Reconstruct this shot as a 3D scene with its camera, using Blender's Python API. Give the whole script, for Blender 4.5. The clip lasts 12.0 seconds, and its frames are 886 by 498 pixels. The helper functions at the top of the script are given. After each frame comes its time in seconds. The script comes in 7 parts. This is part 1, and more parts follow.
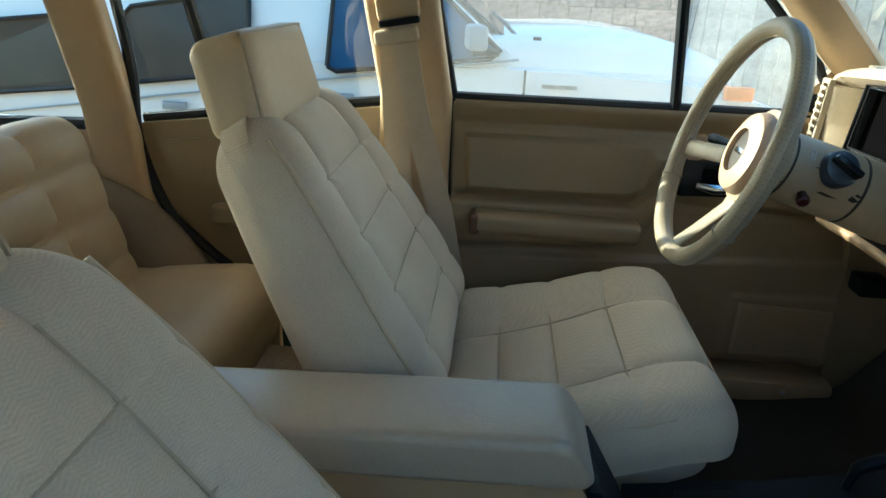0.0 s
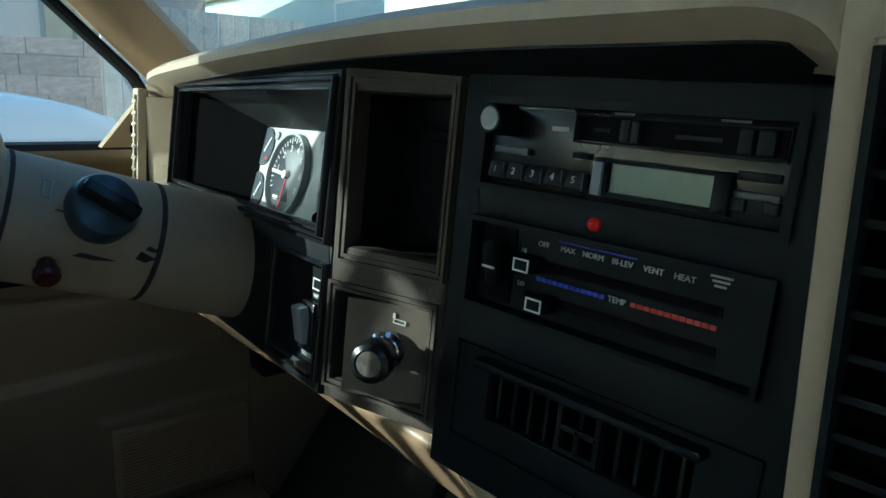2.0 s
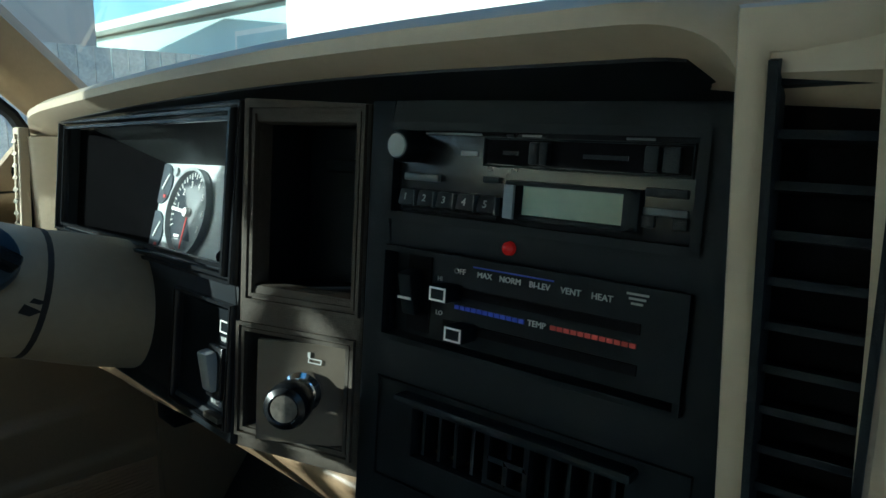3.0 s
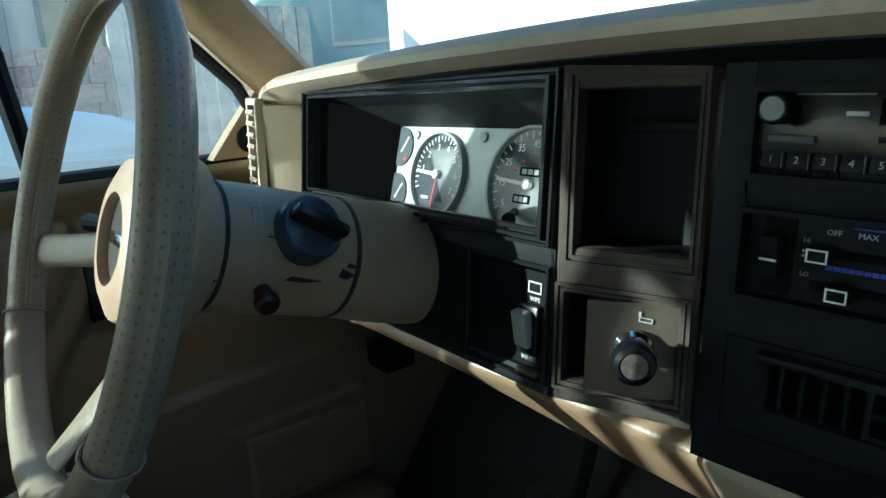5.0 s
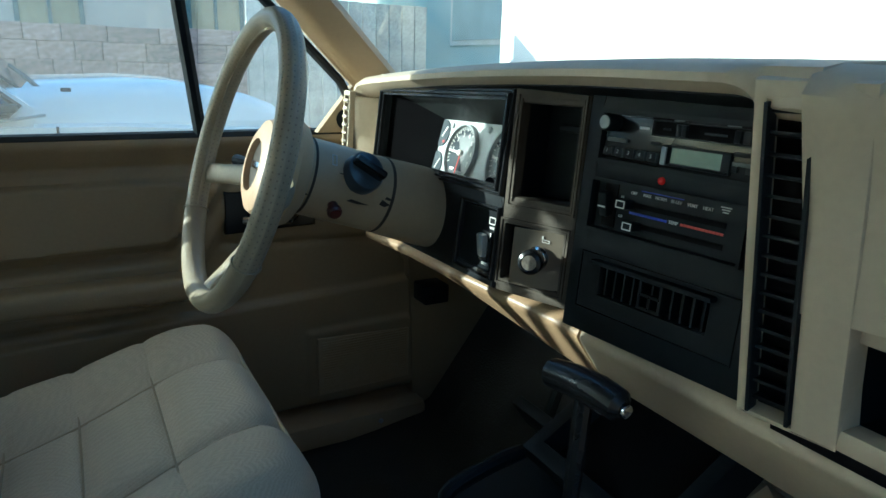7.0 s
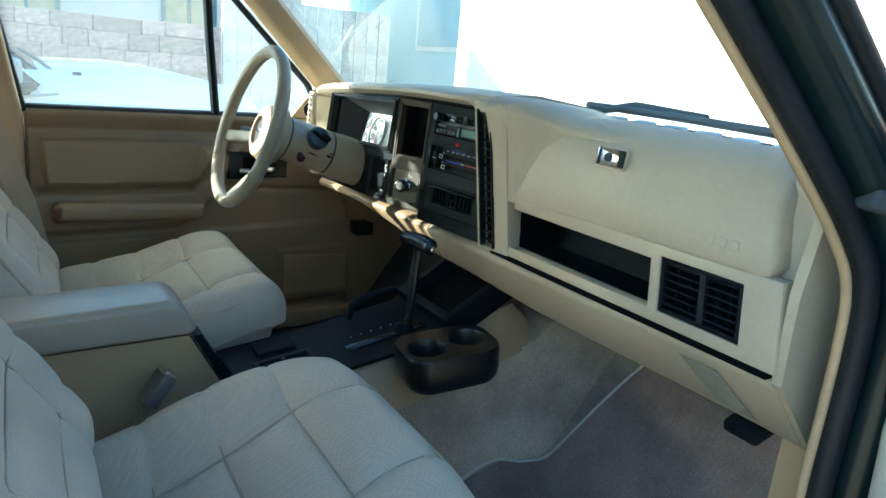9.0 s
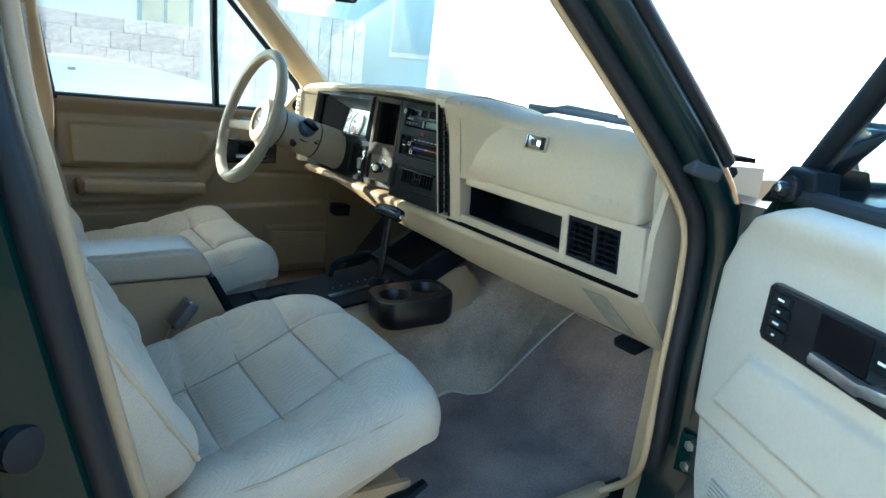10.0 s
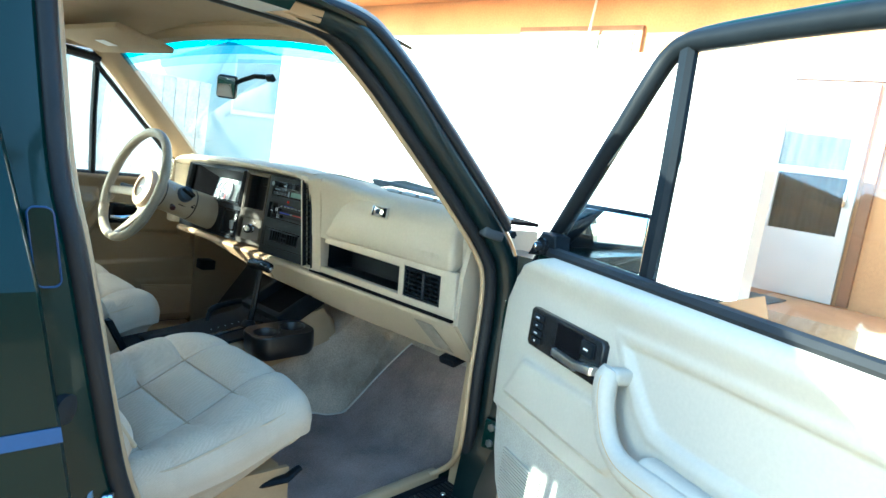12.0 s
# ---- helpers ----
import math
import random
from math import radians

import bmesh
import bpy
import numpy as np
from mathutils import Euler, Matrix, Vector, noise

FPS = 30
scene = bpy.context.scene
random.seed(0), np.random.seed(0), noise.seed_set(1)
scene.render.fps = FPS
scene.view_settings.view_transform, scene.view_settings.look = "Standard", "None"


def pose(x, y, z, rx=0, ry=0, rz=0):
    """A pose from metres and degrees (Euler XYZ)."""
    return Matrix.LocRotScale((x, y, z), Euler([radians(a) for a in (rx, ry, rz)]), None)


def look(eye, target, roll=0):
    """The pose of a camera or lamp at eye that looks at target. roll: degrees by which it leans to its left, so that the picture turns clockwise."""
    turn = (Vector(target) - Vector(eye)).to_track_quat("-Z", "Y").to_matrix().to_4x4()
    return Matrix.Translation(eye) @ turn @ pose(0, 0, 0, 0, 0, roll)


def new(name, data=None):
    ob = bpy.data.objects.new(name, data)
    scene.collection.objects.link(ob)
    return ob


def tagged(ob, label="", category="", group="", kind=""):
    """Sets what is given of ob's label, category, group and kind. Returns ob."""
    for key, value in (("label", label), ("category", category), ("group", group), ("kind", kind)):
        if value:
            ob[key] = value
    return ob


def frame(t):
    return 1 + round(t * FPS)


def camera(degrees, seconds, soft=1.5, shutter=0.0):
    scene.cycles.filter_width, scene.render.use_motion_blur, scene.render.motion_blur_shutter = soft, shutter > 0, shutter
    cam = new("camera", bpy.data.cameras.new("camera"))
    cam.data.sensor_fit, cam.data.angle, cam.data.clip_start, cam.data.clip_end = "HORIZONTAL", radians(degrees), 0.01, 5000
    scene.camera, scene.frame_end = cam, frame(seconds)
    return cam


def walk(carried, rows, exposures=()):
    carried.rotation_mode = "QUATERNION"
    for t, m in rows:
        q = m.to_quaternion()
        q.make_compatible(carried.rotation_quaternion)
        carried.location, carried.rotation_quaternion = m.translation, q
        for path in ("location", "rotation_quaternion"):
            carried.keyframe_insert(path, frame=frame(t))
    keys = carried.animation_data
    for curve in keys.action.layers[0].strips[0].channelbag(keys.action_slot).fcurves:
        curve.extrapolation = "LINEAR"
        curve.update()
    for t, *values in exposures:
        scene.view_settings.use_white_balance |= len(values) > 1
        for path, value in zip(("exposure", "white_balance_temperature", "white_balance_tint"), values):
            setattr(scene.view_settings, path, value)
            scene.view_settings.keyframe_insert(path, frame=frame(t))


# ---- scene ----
cam = camera(66.4, 12.0)
PATH = [
    (0, (0.267, -0.561, 1.259), (0.138, 1.296, 0.529), 2.5),
    (0.5, (0.344, -0.476, 1.248), (0.658, 1.39, 0.598), 2.3),
    (1, (0.489, -0.349, 1.162), (1.212, 1.413, 0.554), 2.8),
    (1.5, (0.559, -0.254, 1.165), (1.517, 1.422, 0.642), 1.4),
    (2, (0.598, -0.198, 1.152), (1.815, 1.321, 0.69), 2.5),
    (2.5, (0.604, -0.188, 1.151), (1.993, 1.193, 0.746), 2.0),
    (2.7, (0.607, -0.192, 1.151), (2.02, 1.174, 0.778), 0.9),
    (4.3, (0.568, -0.139, 1.153), (1.892, 1.289, 0.698), -1.7),
    (4.5, (0.546, -0.126, 1.154), (1.825, 1.341, 0.691), -1.0),
    (5, (0.498, -0.105, 1.169), (1.676, 1.419, 0.63), -2.9),
    (5.5, (0.457, -0.087, 1.174), (1.524, 1.517, 0.635), -1.4),
    (6, (0.428, -0.151, 1.186), (1.37, 1.525, 0.636), -0.3),
    (6.5, (0.411, -0.27, 1.182), (1.302, 1.434, 0.632), -0.4),
    (7, (0.406, -0.407, 1.186), (1.351, 1.273, 0.653), 1.6),
    (7.2, (0.396, -0.451, 1.19), (1.377, 1.204, 0.644), 2.4),
    (8.8, (0.214, -0.955, 1.226), (1.217, 0.688, 0.684), 5.5),
    (9, (0.171, -1.028, 1.227), (1.219, 0.595, 0.709), 5.3),
    (9.5, (0.089, -1.17, 1.23), (1.225, 0.398, 0.729), 6.0),
    (10, (0.019, -1.295, 1.223), (1.143, 0.286, 0.734), 7.1),
    (10.5, (-0.043, -1.419, 1.212), (1.084, 0.151, 0.697), 7.7),
    (11, (-0.129, -1.485, 1.226), (1.118, 0.005, 0.752), 7.9),
    (11.5, (-0.212, -1.548, 1.232), (1.184, -0.183, 0.8), 7.7),
    (12, (-0.251, -1.583, 1.281), (1.224, -0.258, 1.016), 8.8),
]
EXPOSURES = [(0.0, 2.08, 5080, -8), (0.8, 1.57, 4480, -11), (2.0, 0.98, 4380, -12), (4.5, 1.05, 4350, -13), (5.5, 1.29, 4300, -13), (7.2, 1.50, 4480, -13), (8.8, 2.36, 4590, -12), (10.5, 2.70, 4520, -10), (12.0, 2.95, 4660, -11)]
walk(cam, [(t, look(eye, target, roll)) for t, eye, target, roll in PATH], EXPOSURES)
# light: low sun from behind on the driver's side, clear sky
SUN_DIR = Vector((-0.880, 0.404, 0.250)).normalized()
world = bpy.data.worlds.new("sky")
scene.world = world
world.use_nodes = True
wn = world.node_tree.nodes
sky = wn.new("ShaderNodeTexSky")
sky.sky_type, sky.sun_disc = "NISHITA", False
sky.sun_elevation = math.asin(SUN_DIR.z)
sky.sun_rotation = math.atan2(SUN_DIR.x, SUN_DIR.y)
world.node_tree.links.new(sky.outputs["Color"], wn["Background"].inputs["Color"])
wn["Background"].inputs["Strength"].default_value = 0.15
sun = new("sun", bpy.data.lights.new("sun", "SUN"))
sun.data.energy, sun.data.angle, sun.data.color = 3.8, radians(0.5), (1.0, 0.80, 0.56)
sun.matrix_world = look(SUN_DIR * 30, (0, 0, 0))


# ---- materials ----
def material(name, color, rough=0.5, metal=0.0, vary=0.12, scale=6.0, bump=0.0, bump_scale=300.0, coat=0.0,
             fine=0.03, fine_scale=160.0, spec=0.5, sheen=0.0, emit=None, random_piece=0.0):
    """A surface with uneven colour at two sizes, uneven gloss and a fine relief."""
    mat = bpy.data.materials.new(name)
    mat.use_nodes = True
    nt = mat.node_tree
    bsdf = nt.nodes["Principled BSDF"]
    bsdf.inputs["Roughness"].default_value = rough
    bsdf.inputs["Metallic"].default_value = metal
    bsdf.inputs["Coat Weight"].default_value = coat
    bsdf.inputs["Coat Roughness"].default_value = 0.05
    bsdf.inputs["Specular IOR Level"].default_value = spec
    bsdf.inputs["Sheen Weight"].default_value = sheen
    coords = nt.nodes.new("ShaderNodeTexCoord")
    last = None
    base = (*color, 1)
    for amount, size, detail in ((vary, scale, 5), (fine, fine_scale, 3)):
        if amount <= 0:
            continue
        noise_tex = nt.nodes.new("ShaderNodeTexNoise")
        noise_tex.inputs["Scale"].default_value = size
        noise_tex.inputs["Detail"].default_value = detail
        nt.links.new(coords.outputs["Object"], noise_tex.inputs["Vector"])
        ramp = nt.nodes.new("ShaderNodeMapRange")
        ramp.inputs[1].default_value, ramp.inputs[2].default_value = 0.3, 0.7
        ramp.inputs[3].default_value, ramp.inputs[4].default_value = 1 - amount, 1 + amount
        nt.links.new(noise_tex.outputs["Fac"], ramp.inputs[0])
        mix = nt.nodes.new("ShaderNodeVectorMath")
        mix.operation = "MULTIPLY"
        if last is None:
            mix.inputs[0].default_value = base[:3]
        else:
            nt.links.new(last, mix.inputs[0])
        nt.links.new(ramp.outputs[0], mix.inputs[1])
        last = mix.outputs[0]
    if random_piece:
        info = nt.nodes.new("ShaderNodeObjectInfo")
        ramp = nt.nodes.new("ShaderNodeMapRange")
        ramp.inputs[3].default_value, ramp.inputs[4].default_value = 1 - random_piece, 1 + random_piece
        nt.links.new(info.outputs["Random"], ramp.inputs[0])
        mix = nt.nodes.new("ShaderNodeVectorMath")
        mix.operation = "MULTIPLY"
        nt.links.new(last, mix.inputs[0])
        nt.links.new(ramp.outputs[0], mix.inputs[1])
        last = mix.outputs[0]
    if last is not None:
        nt.links.new(last, bsdf.inputs["Base Color"])
    else:
        bsdf.inputs["Base Color"].default_value = base
    if bump:
        grain = nt.nodes.new("ShaderNodeTexNoise")
        grain.inputs["Scale"].default_value = bump_scale
        grain.inputs["Detail"].default_value = 3
        nt.links.new(coords.outputs["Object"], grain.inputs["Vector"])
        relief = nt.nodes.new("ShaderNodeBump")
        relief.inputs["Strength"].default_value = bump
        relief.inputs["Distance"].default_value = 0.002
        nt.links.new(grain.outputs["Fac"], relief.inputs["Height"])
        nt.links.new(relief.outputs["Normal"], bsdf.inputs["Normal"])
    if emit:
        bsdf.inputs["Emission Color"].default_value = (*emit[:3], 1)
        bsdf.inputs["Emission Strength"].default_value = emit[3]
    return mat


def glass_material(name, tint=(1, 1, 1), rough=0.0, ior=1.45):
    mat = bpy.data.materials.new(name)
    mat.use_nodes = True
    bsdf = mat.node_tree.nodes["Principled BSDF"]
    bsdf.inputs["Base Color"].default_value = (*tint, 1)
    bsdf.inputs["Transmission Weight"].default_value = 1.0
    bsdf.inputs["Roughness"].default_value = rough
    bsdf.inputs["IOR"].default_value = ior
    return mat


def woven(name, color, lean):
    """Upholstery cloth with fine zigzag ribs across the direction lean."""
    mat = material(name, color, rough=0.8, vary=0.09, scale=7, fine=0.08, fine_scale=500, sheen=0.15)
    nt = mat.node_tree
    bsdf = nt.nodes["Principled BSDF"]
    coords = nt.nodes.new("ShaderNodeTexCoord")
    along = nt.nodes.new("ShaderNodeVectorMath")
    along.operation = "DOT_PRODUCT"
    along.inputs[1].default_value = lean
    nt.links.new(coords.outputs["Object"], along.inputs[0])
    sep = nt.nodes.new("ShaderNodeSeparateXYZ")
    nt.links.new(coords.outputs["Object"], sep.inputs[0])
    zig = nt.nodes.new("ShaderNodeMath")
    zig.operation = "PINGPONG"
    zig.inputs[1].default_value = 0.012
    nt.links.new(sep.outputs[1], zig.inputs[0])
    mad = nt.nodes.new("ShaderNodeMath")
    mad.operation = "MULTIPLY_ADD"
    mad.inputs[1].default_value = 0.35
    nt.links.new(zig.outputs[0], mad.inputs[0])
    nt.links.new(along.outputs["Value"], mad.inputs[2])
    freq = nt.nodes.new("ShaderNodeMath")
    freq.operation = "MULTIPLY"
    freq.inputs[1].default_value = 2 * math.pi / 0.0030
    nt.links.new(mad.outputs[0], freq.inputs[0])
    rib = nt.nodes.new("ShaderNodeMath")
    rib.operation = "SINE"
    nt.links.new(freq.outputs[0], rib.inputs[0])
    relief = nt.nodes.new("ShaderNodeBump")
    relief.inputs["Strength"].default_value = 0.15
    relief.inputs["Distance"].default_value = 0.001
    nt.links.new(rib.outputs[0], relief.inputs["Height"])
    nt.links.new(relief.outputs["Normal"], bsdf.inputs["Normal"])
    shade = nt.nodes.new("ShaderNodeMapRange")
    shade.inputs[1].default_value, shade.inputs[2].default_value = -1, 1
    shade.inputs[3].default_value, shade.inputs[4].default_value = 0.93, 1.02
    nt.links.new(rib.outputs[0], shade.inputs[0])
    mul = nt.nodes.new("ShaderNodeVectorMath")
    mul.operation = "MULTIPLY"
    nt.links.new(bsdf.inputs["Base Color"].links[0].from_socket, mul.inputs[0])
    nt.links.new(shade.outputs[0], mul.inputs[1])
    nt.links.new(mul.outputs[0], bsdf.inputs["Base Color"])
    return mat


def perforated(name, color):
    """Wheel leather with rows of small punched holes."""
    mat = material(name, color, rough=0.42, vary=0.14, scale=14, fine=0.06, fine_scale=160, spec=0.5)
    nt = mat.node_tree
    bsdf = nt.nodes["Principled BSDF"]
    uv = nt.nodes.new("ShaderNodeUVMap")
    sep = nt.nodes.new("ShaderNodeSeparateXYZ")
    nt.links.new(uv.outputs["UV"], sep.inputs[0])
    height = None
    parts = []
    for index in (0, 1):
        fract = nt.nodes.new("ShaderNodeMath")
        fract.operation = "FRACT"
        nt.links.new(sep.outputs[index], fract.inputs[0])
        off = nt.nodes.new("ShaderNodeMath")
        off.operation = "SUBTRACT"
        nt.links.new(fract.outputs[0], off.inputs[0])
        off.inputs[1].default_value = 0.5
        sq = nt.nodes.new("ShaderNodeMath")
        sq.operation = "POWER"
        nt.links.new(off.outputs[0], sq.inputs[0])
        sq.inputs[1].default_value = 2
        parts.append(sq)
    add = nt.nodes.new("ShaderNodeMath")
    add.operation = "ADD"
    nt.links.new(parts[0].outputs[0], add.inputs[0])
    nt.links.new(parts[1].outputs[0], add.inputs[1])
    hole = nt.nodes.new("ShaderNodeMapRange")
    hole.inputs[1].default_value, hole.inputs[2].default_value = 0.008, 0.03
    hole.inputs[3].default_value, hole.inputs[4].default_value = 0.58, 1.0
    nt.links.new(add.outputs[0], hole.inputs[0])
    source = bsdf.inputs["Base Color"].links[0].from_socket
    mul = nt.nodes.new("ShaderNodeVectorMath")
    mul.operation = "MULTIPLY"
    nt.links.new(source, mul.inputs[0])
    nt.links.new(hole.outputs[0], mul.inputs[1])
    nt.links.new(mul.outputs[0], bsdf.inputs["Base Color"])
    relief = nt.nodes.new("ShaderNodeBump")
    relief.inputs["Strength"].default_value = 0.5
    relief.inputs["Distance"].default_value = 0.001
    nt.links.new(hole.outputs[0], relief.inputs["Height"])
    nt.links.new(relief.outputs["Normal"], bsdf.inputs["Normal"])
    return mat


SEAT = material("seat_vinyl", (0.48, 0.39, 0.26), 0.48, vary=0.08, scale=5, bump=0.25, bump_scale=420)
SEAT_CLOTH = woven("seat_cloth", (0.53, 0.45, 0.335), (-0.48, 0.0, 0.87))
PIPING = material("seat_piping", (0.37, 0.30, 0.205), 0.5, vary=0.1)
ARMREST = material("armrest_vinyl", (0.36, 0.305, 0.23), 0.30, vary=0.07, scale=7, bump=0.3, bump_scale=380)
DASH = material("dash_vinyl", (0.42, 0.355, 0.255), 0.5, vary=0.05, scale=4, bump=0.06, bump_scale=600)
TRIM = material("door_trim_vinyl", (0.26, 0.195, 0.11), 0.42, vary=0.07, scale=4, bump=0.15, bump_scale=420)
DOOR_CARPET = material("pale_door_carpet", (0.36, 0.35, 0.31), 0.95, vary=0.12, scale=12, fine=0.15, fine_scale=300, bump=0.6, bump_scale=500, sheen=0.15)
# door vinyl again, paler and bluer: sky light on the open door as colour
TRIM_SKYLIT = material("skylit_door_vinyl", (0.405, 0.385, 0.335), 0.5, vary=0.04, scale=3, bump=0.03, bump_scale=420)
HARD_TRIM = material("hard_trim_plastic", (0.38, 0.275, 0.155), 0.45, vary=0.06, scale=6, bump=0.15, bump_scale=500)
HEADLINER = material("headliner_cloth", (0.35, 0.265, 0.16), 0.95, vary=0.06, scale=6, bump=0.4, bump_scale=700)
BLACK = material("black_plastic", (0.006, 0.0082, 0.0110), 0.5, vary=0.25, scale=10, bump=0.06, bump_scale=900, spec=0.11)
BLACK_GRAIN = material("black_grained_plastic", (0.008, 0.0105, 0.0138), 0.48, vary=0.2, scale=12, bump=0.25, bump_scale=1500, spec=0.25)
BLACK_GLOSS = material("black_gloss", (0.010, 0.011, 0.013), 0.25, vary=0.2, scale=10, spec=0.35)
# dusty black, its brown raised further to stand for sun on the pocket
DUSTY_SUNLIT = material("dusty_sunlit_plastic", (0.068, 0.058, 0.046), 0.62, vary=0.25, scale=14, fine=0.1, fine_scale=300, bump=0.3, bump_scale=1300, spec=0.2)
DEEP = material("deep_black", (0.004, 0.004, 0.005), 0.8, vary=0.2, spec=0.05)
GREY = material("grey_plastic", (0.30, 0.32, 0.33), 0.5, vary=0.1)
FACE = material("gauge_face", (0.46, 0.50, 0.51), 0.55, vary=0.05)
POD_GREY = material("pod_grey_black", (0.030, 0.034, 0.036), 0.45, vary=0.2, scale=14, bump=0.1, bump_scale=900, spec=0.35)
DIAL = material("dial_black", (0.022, 0.034, 0.048), 0.5, vary=0.1)
MARK = material("white_marking", (0.8, 0.8, 0.78), 0.5, vary=0.05)
MARK_DIM = material("grey_marking", (0.42, 0.43, 0.43), 0.5, vary=0.05)
RED = material("red_marking", (0.45, 0.03, 0.02), 0.45, vary=0.08)
RED_DARK = material("dark_red_plastic", (0.035, 0.005, 0.006), 0.35, vary=0.15)
BLUE = material("blue_marking", (0.02, 0.05, 0.55), 0.45, vary=0.08)
ORANGE = material("orange_lens", (0.85, 0.25, 0.03), 0.25, vary=0.08)
LCD = material("display_green", (0.10, 0.17, 0.14), 0.25, vary=0.08, scale=20)
LAMP_RED = material("red_lamp", (0.40, 0.01, 0.01), 0.25, vary=0.05, emit=(1.0, 0.02, 0.01, 0.02))
CHROME = material("chrome", (0.75, 0.76, 0.78), 0.12, metal=1.0, vary=0.05, scale=30)
BRUSHED = material("brushed_chrome", (0.82, 0.83, 0.85), 0.32, metal=1.0, vary=0.08, scale=60)
STEEL = material("worn_steel", (0.45, 0.45, 0.46), 0.35, metal=1.0, vary=0.2, scale=30)
RUBBER = material("black_rubber", (0.010, 0.0115, 0.014), 0.5, vary=0.25, scale=14, bump=0.1, spec=0.3)
PAINT = material("dark_green_paint", (0.0017, 0.0130, 0.0108), 0.28, vary=0.15, scale=3, coat=0.2, spec=0.15, fine=0.12, fine_scale=900)
STRIPE = material("blue_stripe_tape", (0.016, 0.07, 0.20), 0.35, vary=0.08)
CARPET = material("tan_carpet", (0.47, 0.38, 0.275), 0.95, vary=0.32, scale=9, fine=0.2, fine_scale=260, bump=1.0, bump_scale=500, sheen=0.2)
CARPET_GREY = material("grey_brown_mat", (0.245, 0.182, 0.150), 0.95, vary=0.38, scale=8, fine=0.2, fine_scale=260, bump=1.0, bump_scale=500, sheen=0.15)
WHEEL_LEATHER = perforated("perforated_leather", (0.27, 0.235, 0.17))
WHEEL_SMOOTH = material("smooth_leather", (0.27, 0.23, 0.162), 0.4, vary=0.14, scale=14, bump=0.2, bump_scale=300)
WHEEL_DARK = material("worn_leather_back", (0.26, 0.23, 0.17), 0.5, vary=0.2, scale=30, bump=0.4, bump_scale=200)
PAD_BROWN = material("horn_pad_vinyl", (0.40, 0.29, 0.19), 0.42, vary=0.12, scale=12, bump=0.2)
REAR_VINYL = material("rear_seat_vinyl", (0.36, 0.265, 0.15), 0.5, vary=0.1, scale=5, bump=0.25, bump_scale=420)
COLUMN = material("column_plastic", (0.36, 0.29, 0.19), 0.42, vary=0.1, scale=9, bump=0.12, bump_scale=500)
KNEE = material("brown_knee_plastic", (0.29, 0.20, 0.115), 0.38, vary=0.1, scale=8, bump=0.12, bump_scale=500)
SCUFF = material("dark_scuff", (0.03, 0.026, 0.022), 0.7, vary=0.4, scale=60)
BELT = material("belt_webbing", (0.40, 0.33, 0.24), 0.8, vary=0.08, scale=10, bump=0.6, bump_scale=900)
GLASS = glass_material("window_glass", (0.93, 0.97, 0.95))
# driver's window: a translucent film added as glare, to brighten the view outside
HAZED = glass_material("hazed_window_glass", (0.93, 0.97, 0.95))
hazed_nt = HAZED.node_tree
glare_film = hazed_nt.nodes.new("ShaderNodeBsdfTranslucent")
glare_film.inputs["Color"].default_value = (0.9, 0.9, 0.88, 1)
glare_mix = hazed_nt.nodes.new("ShaderNodeMixShader")
glare_mix.inputs[0].default_value = 0.045
hazed_nt.links.new(hazed_nt.nodes["Principled BSDF"].outputs[0], glare_mix.inputs[1])
hazed_nt.links.new(glare_film.outputs[0], glare_mix.inputs[2])
hazed_nt.links.new(glare_mix.outputs[0], hazed_nt.nodes["Material Output"].inputs["Surface"])
GLASS_TINT = [glass_material("blue_band_glass_" + nm, c) for nm, c in (("pale", (0.60, 0.86, 0.95)), ("mid", (0.22, 0.62, 0.82)), ("deep", (0.05, 0.36, 0.62)))]
LENS = glass_material("cluster_lens", (0.98, 0.98, 0.98), ior=1.02)
MIRROR = material("mirror_silver", (0.85, 0.87, 0.88), 0.02, metal=1.0, vary=0.0, fine=0.0)
WHITE_PAINT = material("white_car_paint", (0.78, 0.78, 0.76), 0.25, vary=0.03, scale=2, coat=0.6)
DARK_GLASS = material("dark_car_glass", (0.015, 0.03, 0.05), 0.12, vary=0.2, scale=2, spec=0.2)
STUCCO = material("orange_stucco", (0.62, 0.36, 0.17), 0.9, vary=0.1, scale=1.5, fine=0.08, fine_scale=40, bump=0.8, bump_scale=60)
SIDING = material("pale_aqua_stucco", (0.50, 0.62, 0.62), 0.9, vary=0.06, scale=1.0, fine=0.05, fine_scale=40, bump=0.6, bump_scale=60)
WHITE_TRIM = material("white_trim_paint", (0.72, 0.70, 0.65), 0.5, vary=0.06, scale=3)
BROWN_TRIM = material("brown_trim_paint", (0.28, 0.15, 0.08), 0.6, vary=0.12, scale=5)
CURTAIN = material("pane_curtain", (0.045, 0.05, 0.04), 0.3, vary=0.25, scale=4)
STONE = material("stone_block", (0.32, 0.24, 0.212), 0.9, vary=0.35, scale=5, fine=0.12, fine_scale=40, bump=1.0, bump_scale=40, random_piece=0.22)
MORTAR = material("mortar", (0.30, 0.232, 0.208), 0.95, vary=0.1)
WOOD_GREY = material("weathered_fence_wood", (0.48, 0.48, 0.46), 0.9, vary=0.2, scale=6, fine=0.15, fine_scale=60, random_piece=0.15)
CONCRETE = material("tan_concrete", (0.48, 0.345, 0.205), 0.9, vary=0.16, scale=1.2, fine=0.12, fine_scale=50, bump=0.6, bump_scale=80)
CURTAIN_PALE = material("pale_curtain_cloth", (0.13, 0.128, 0.115), 0.9, vary=0.1, scale=5)
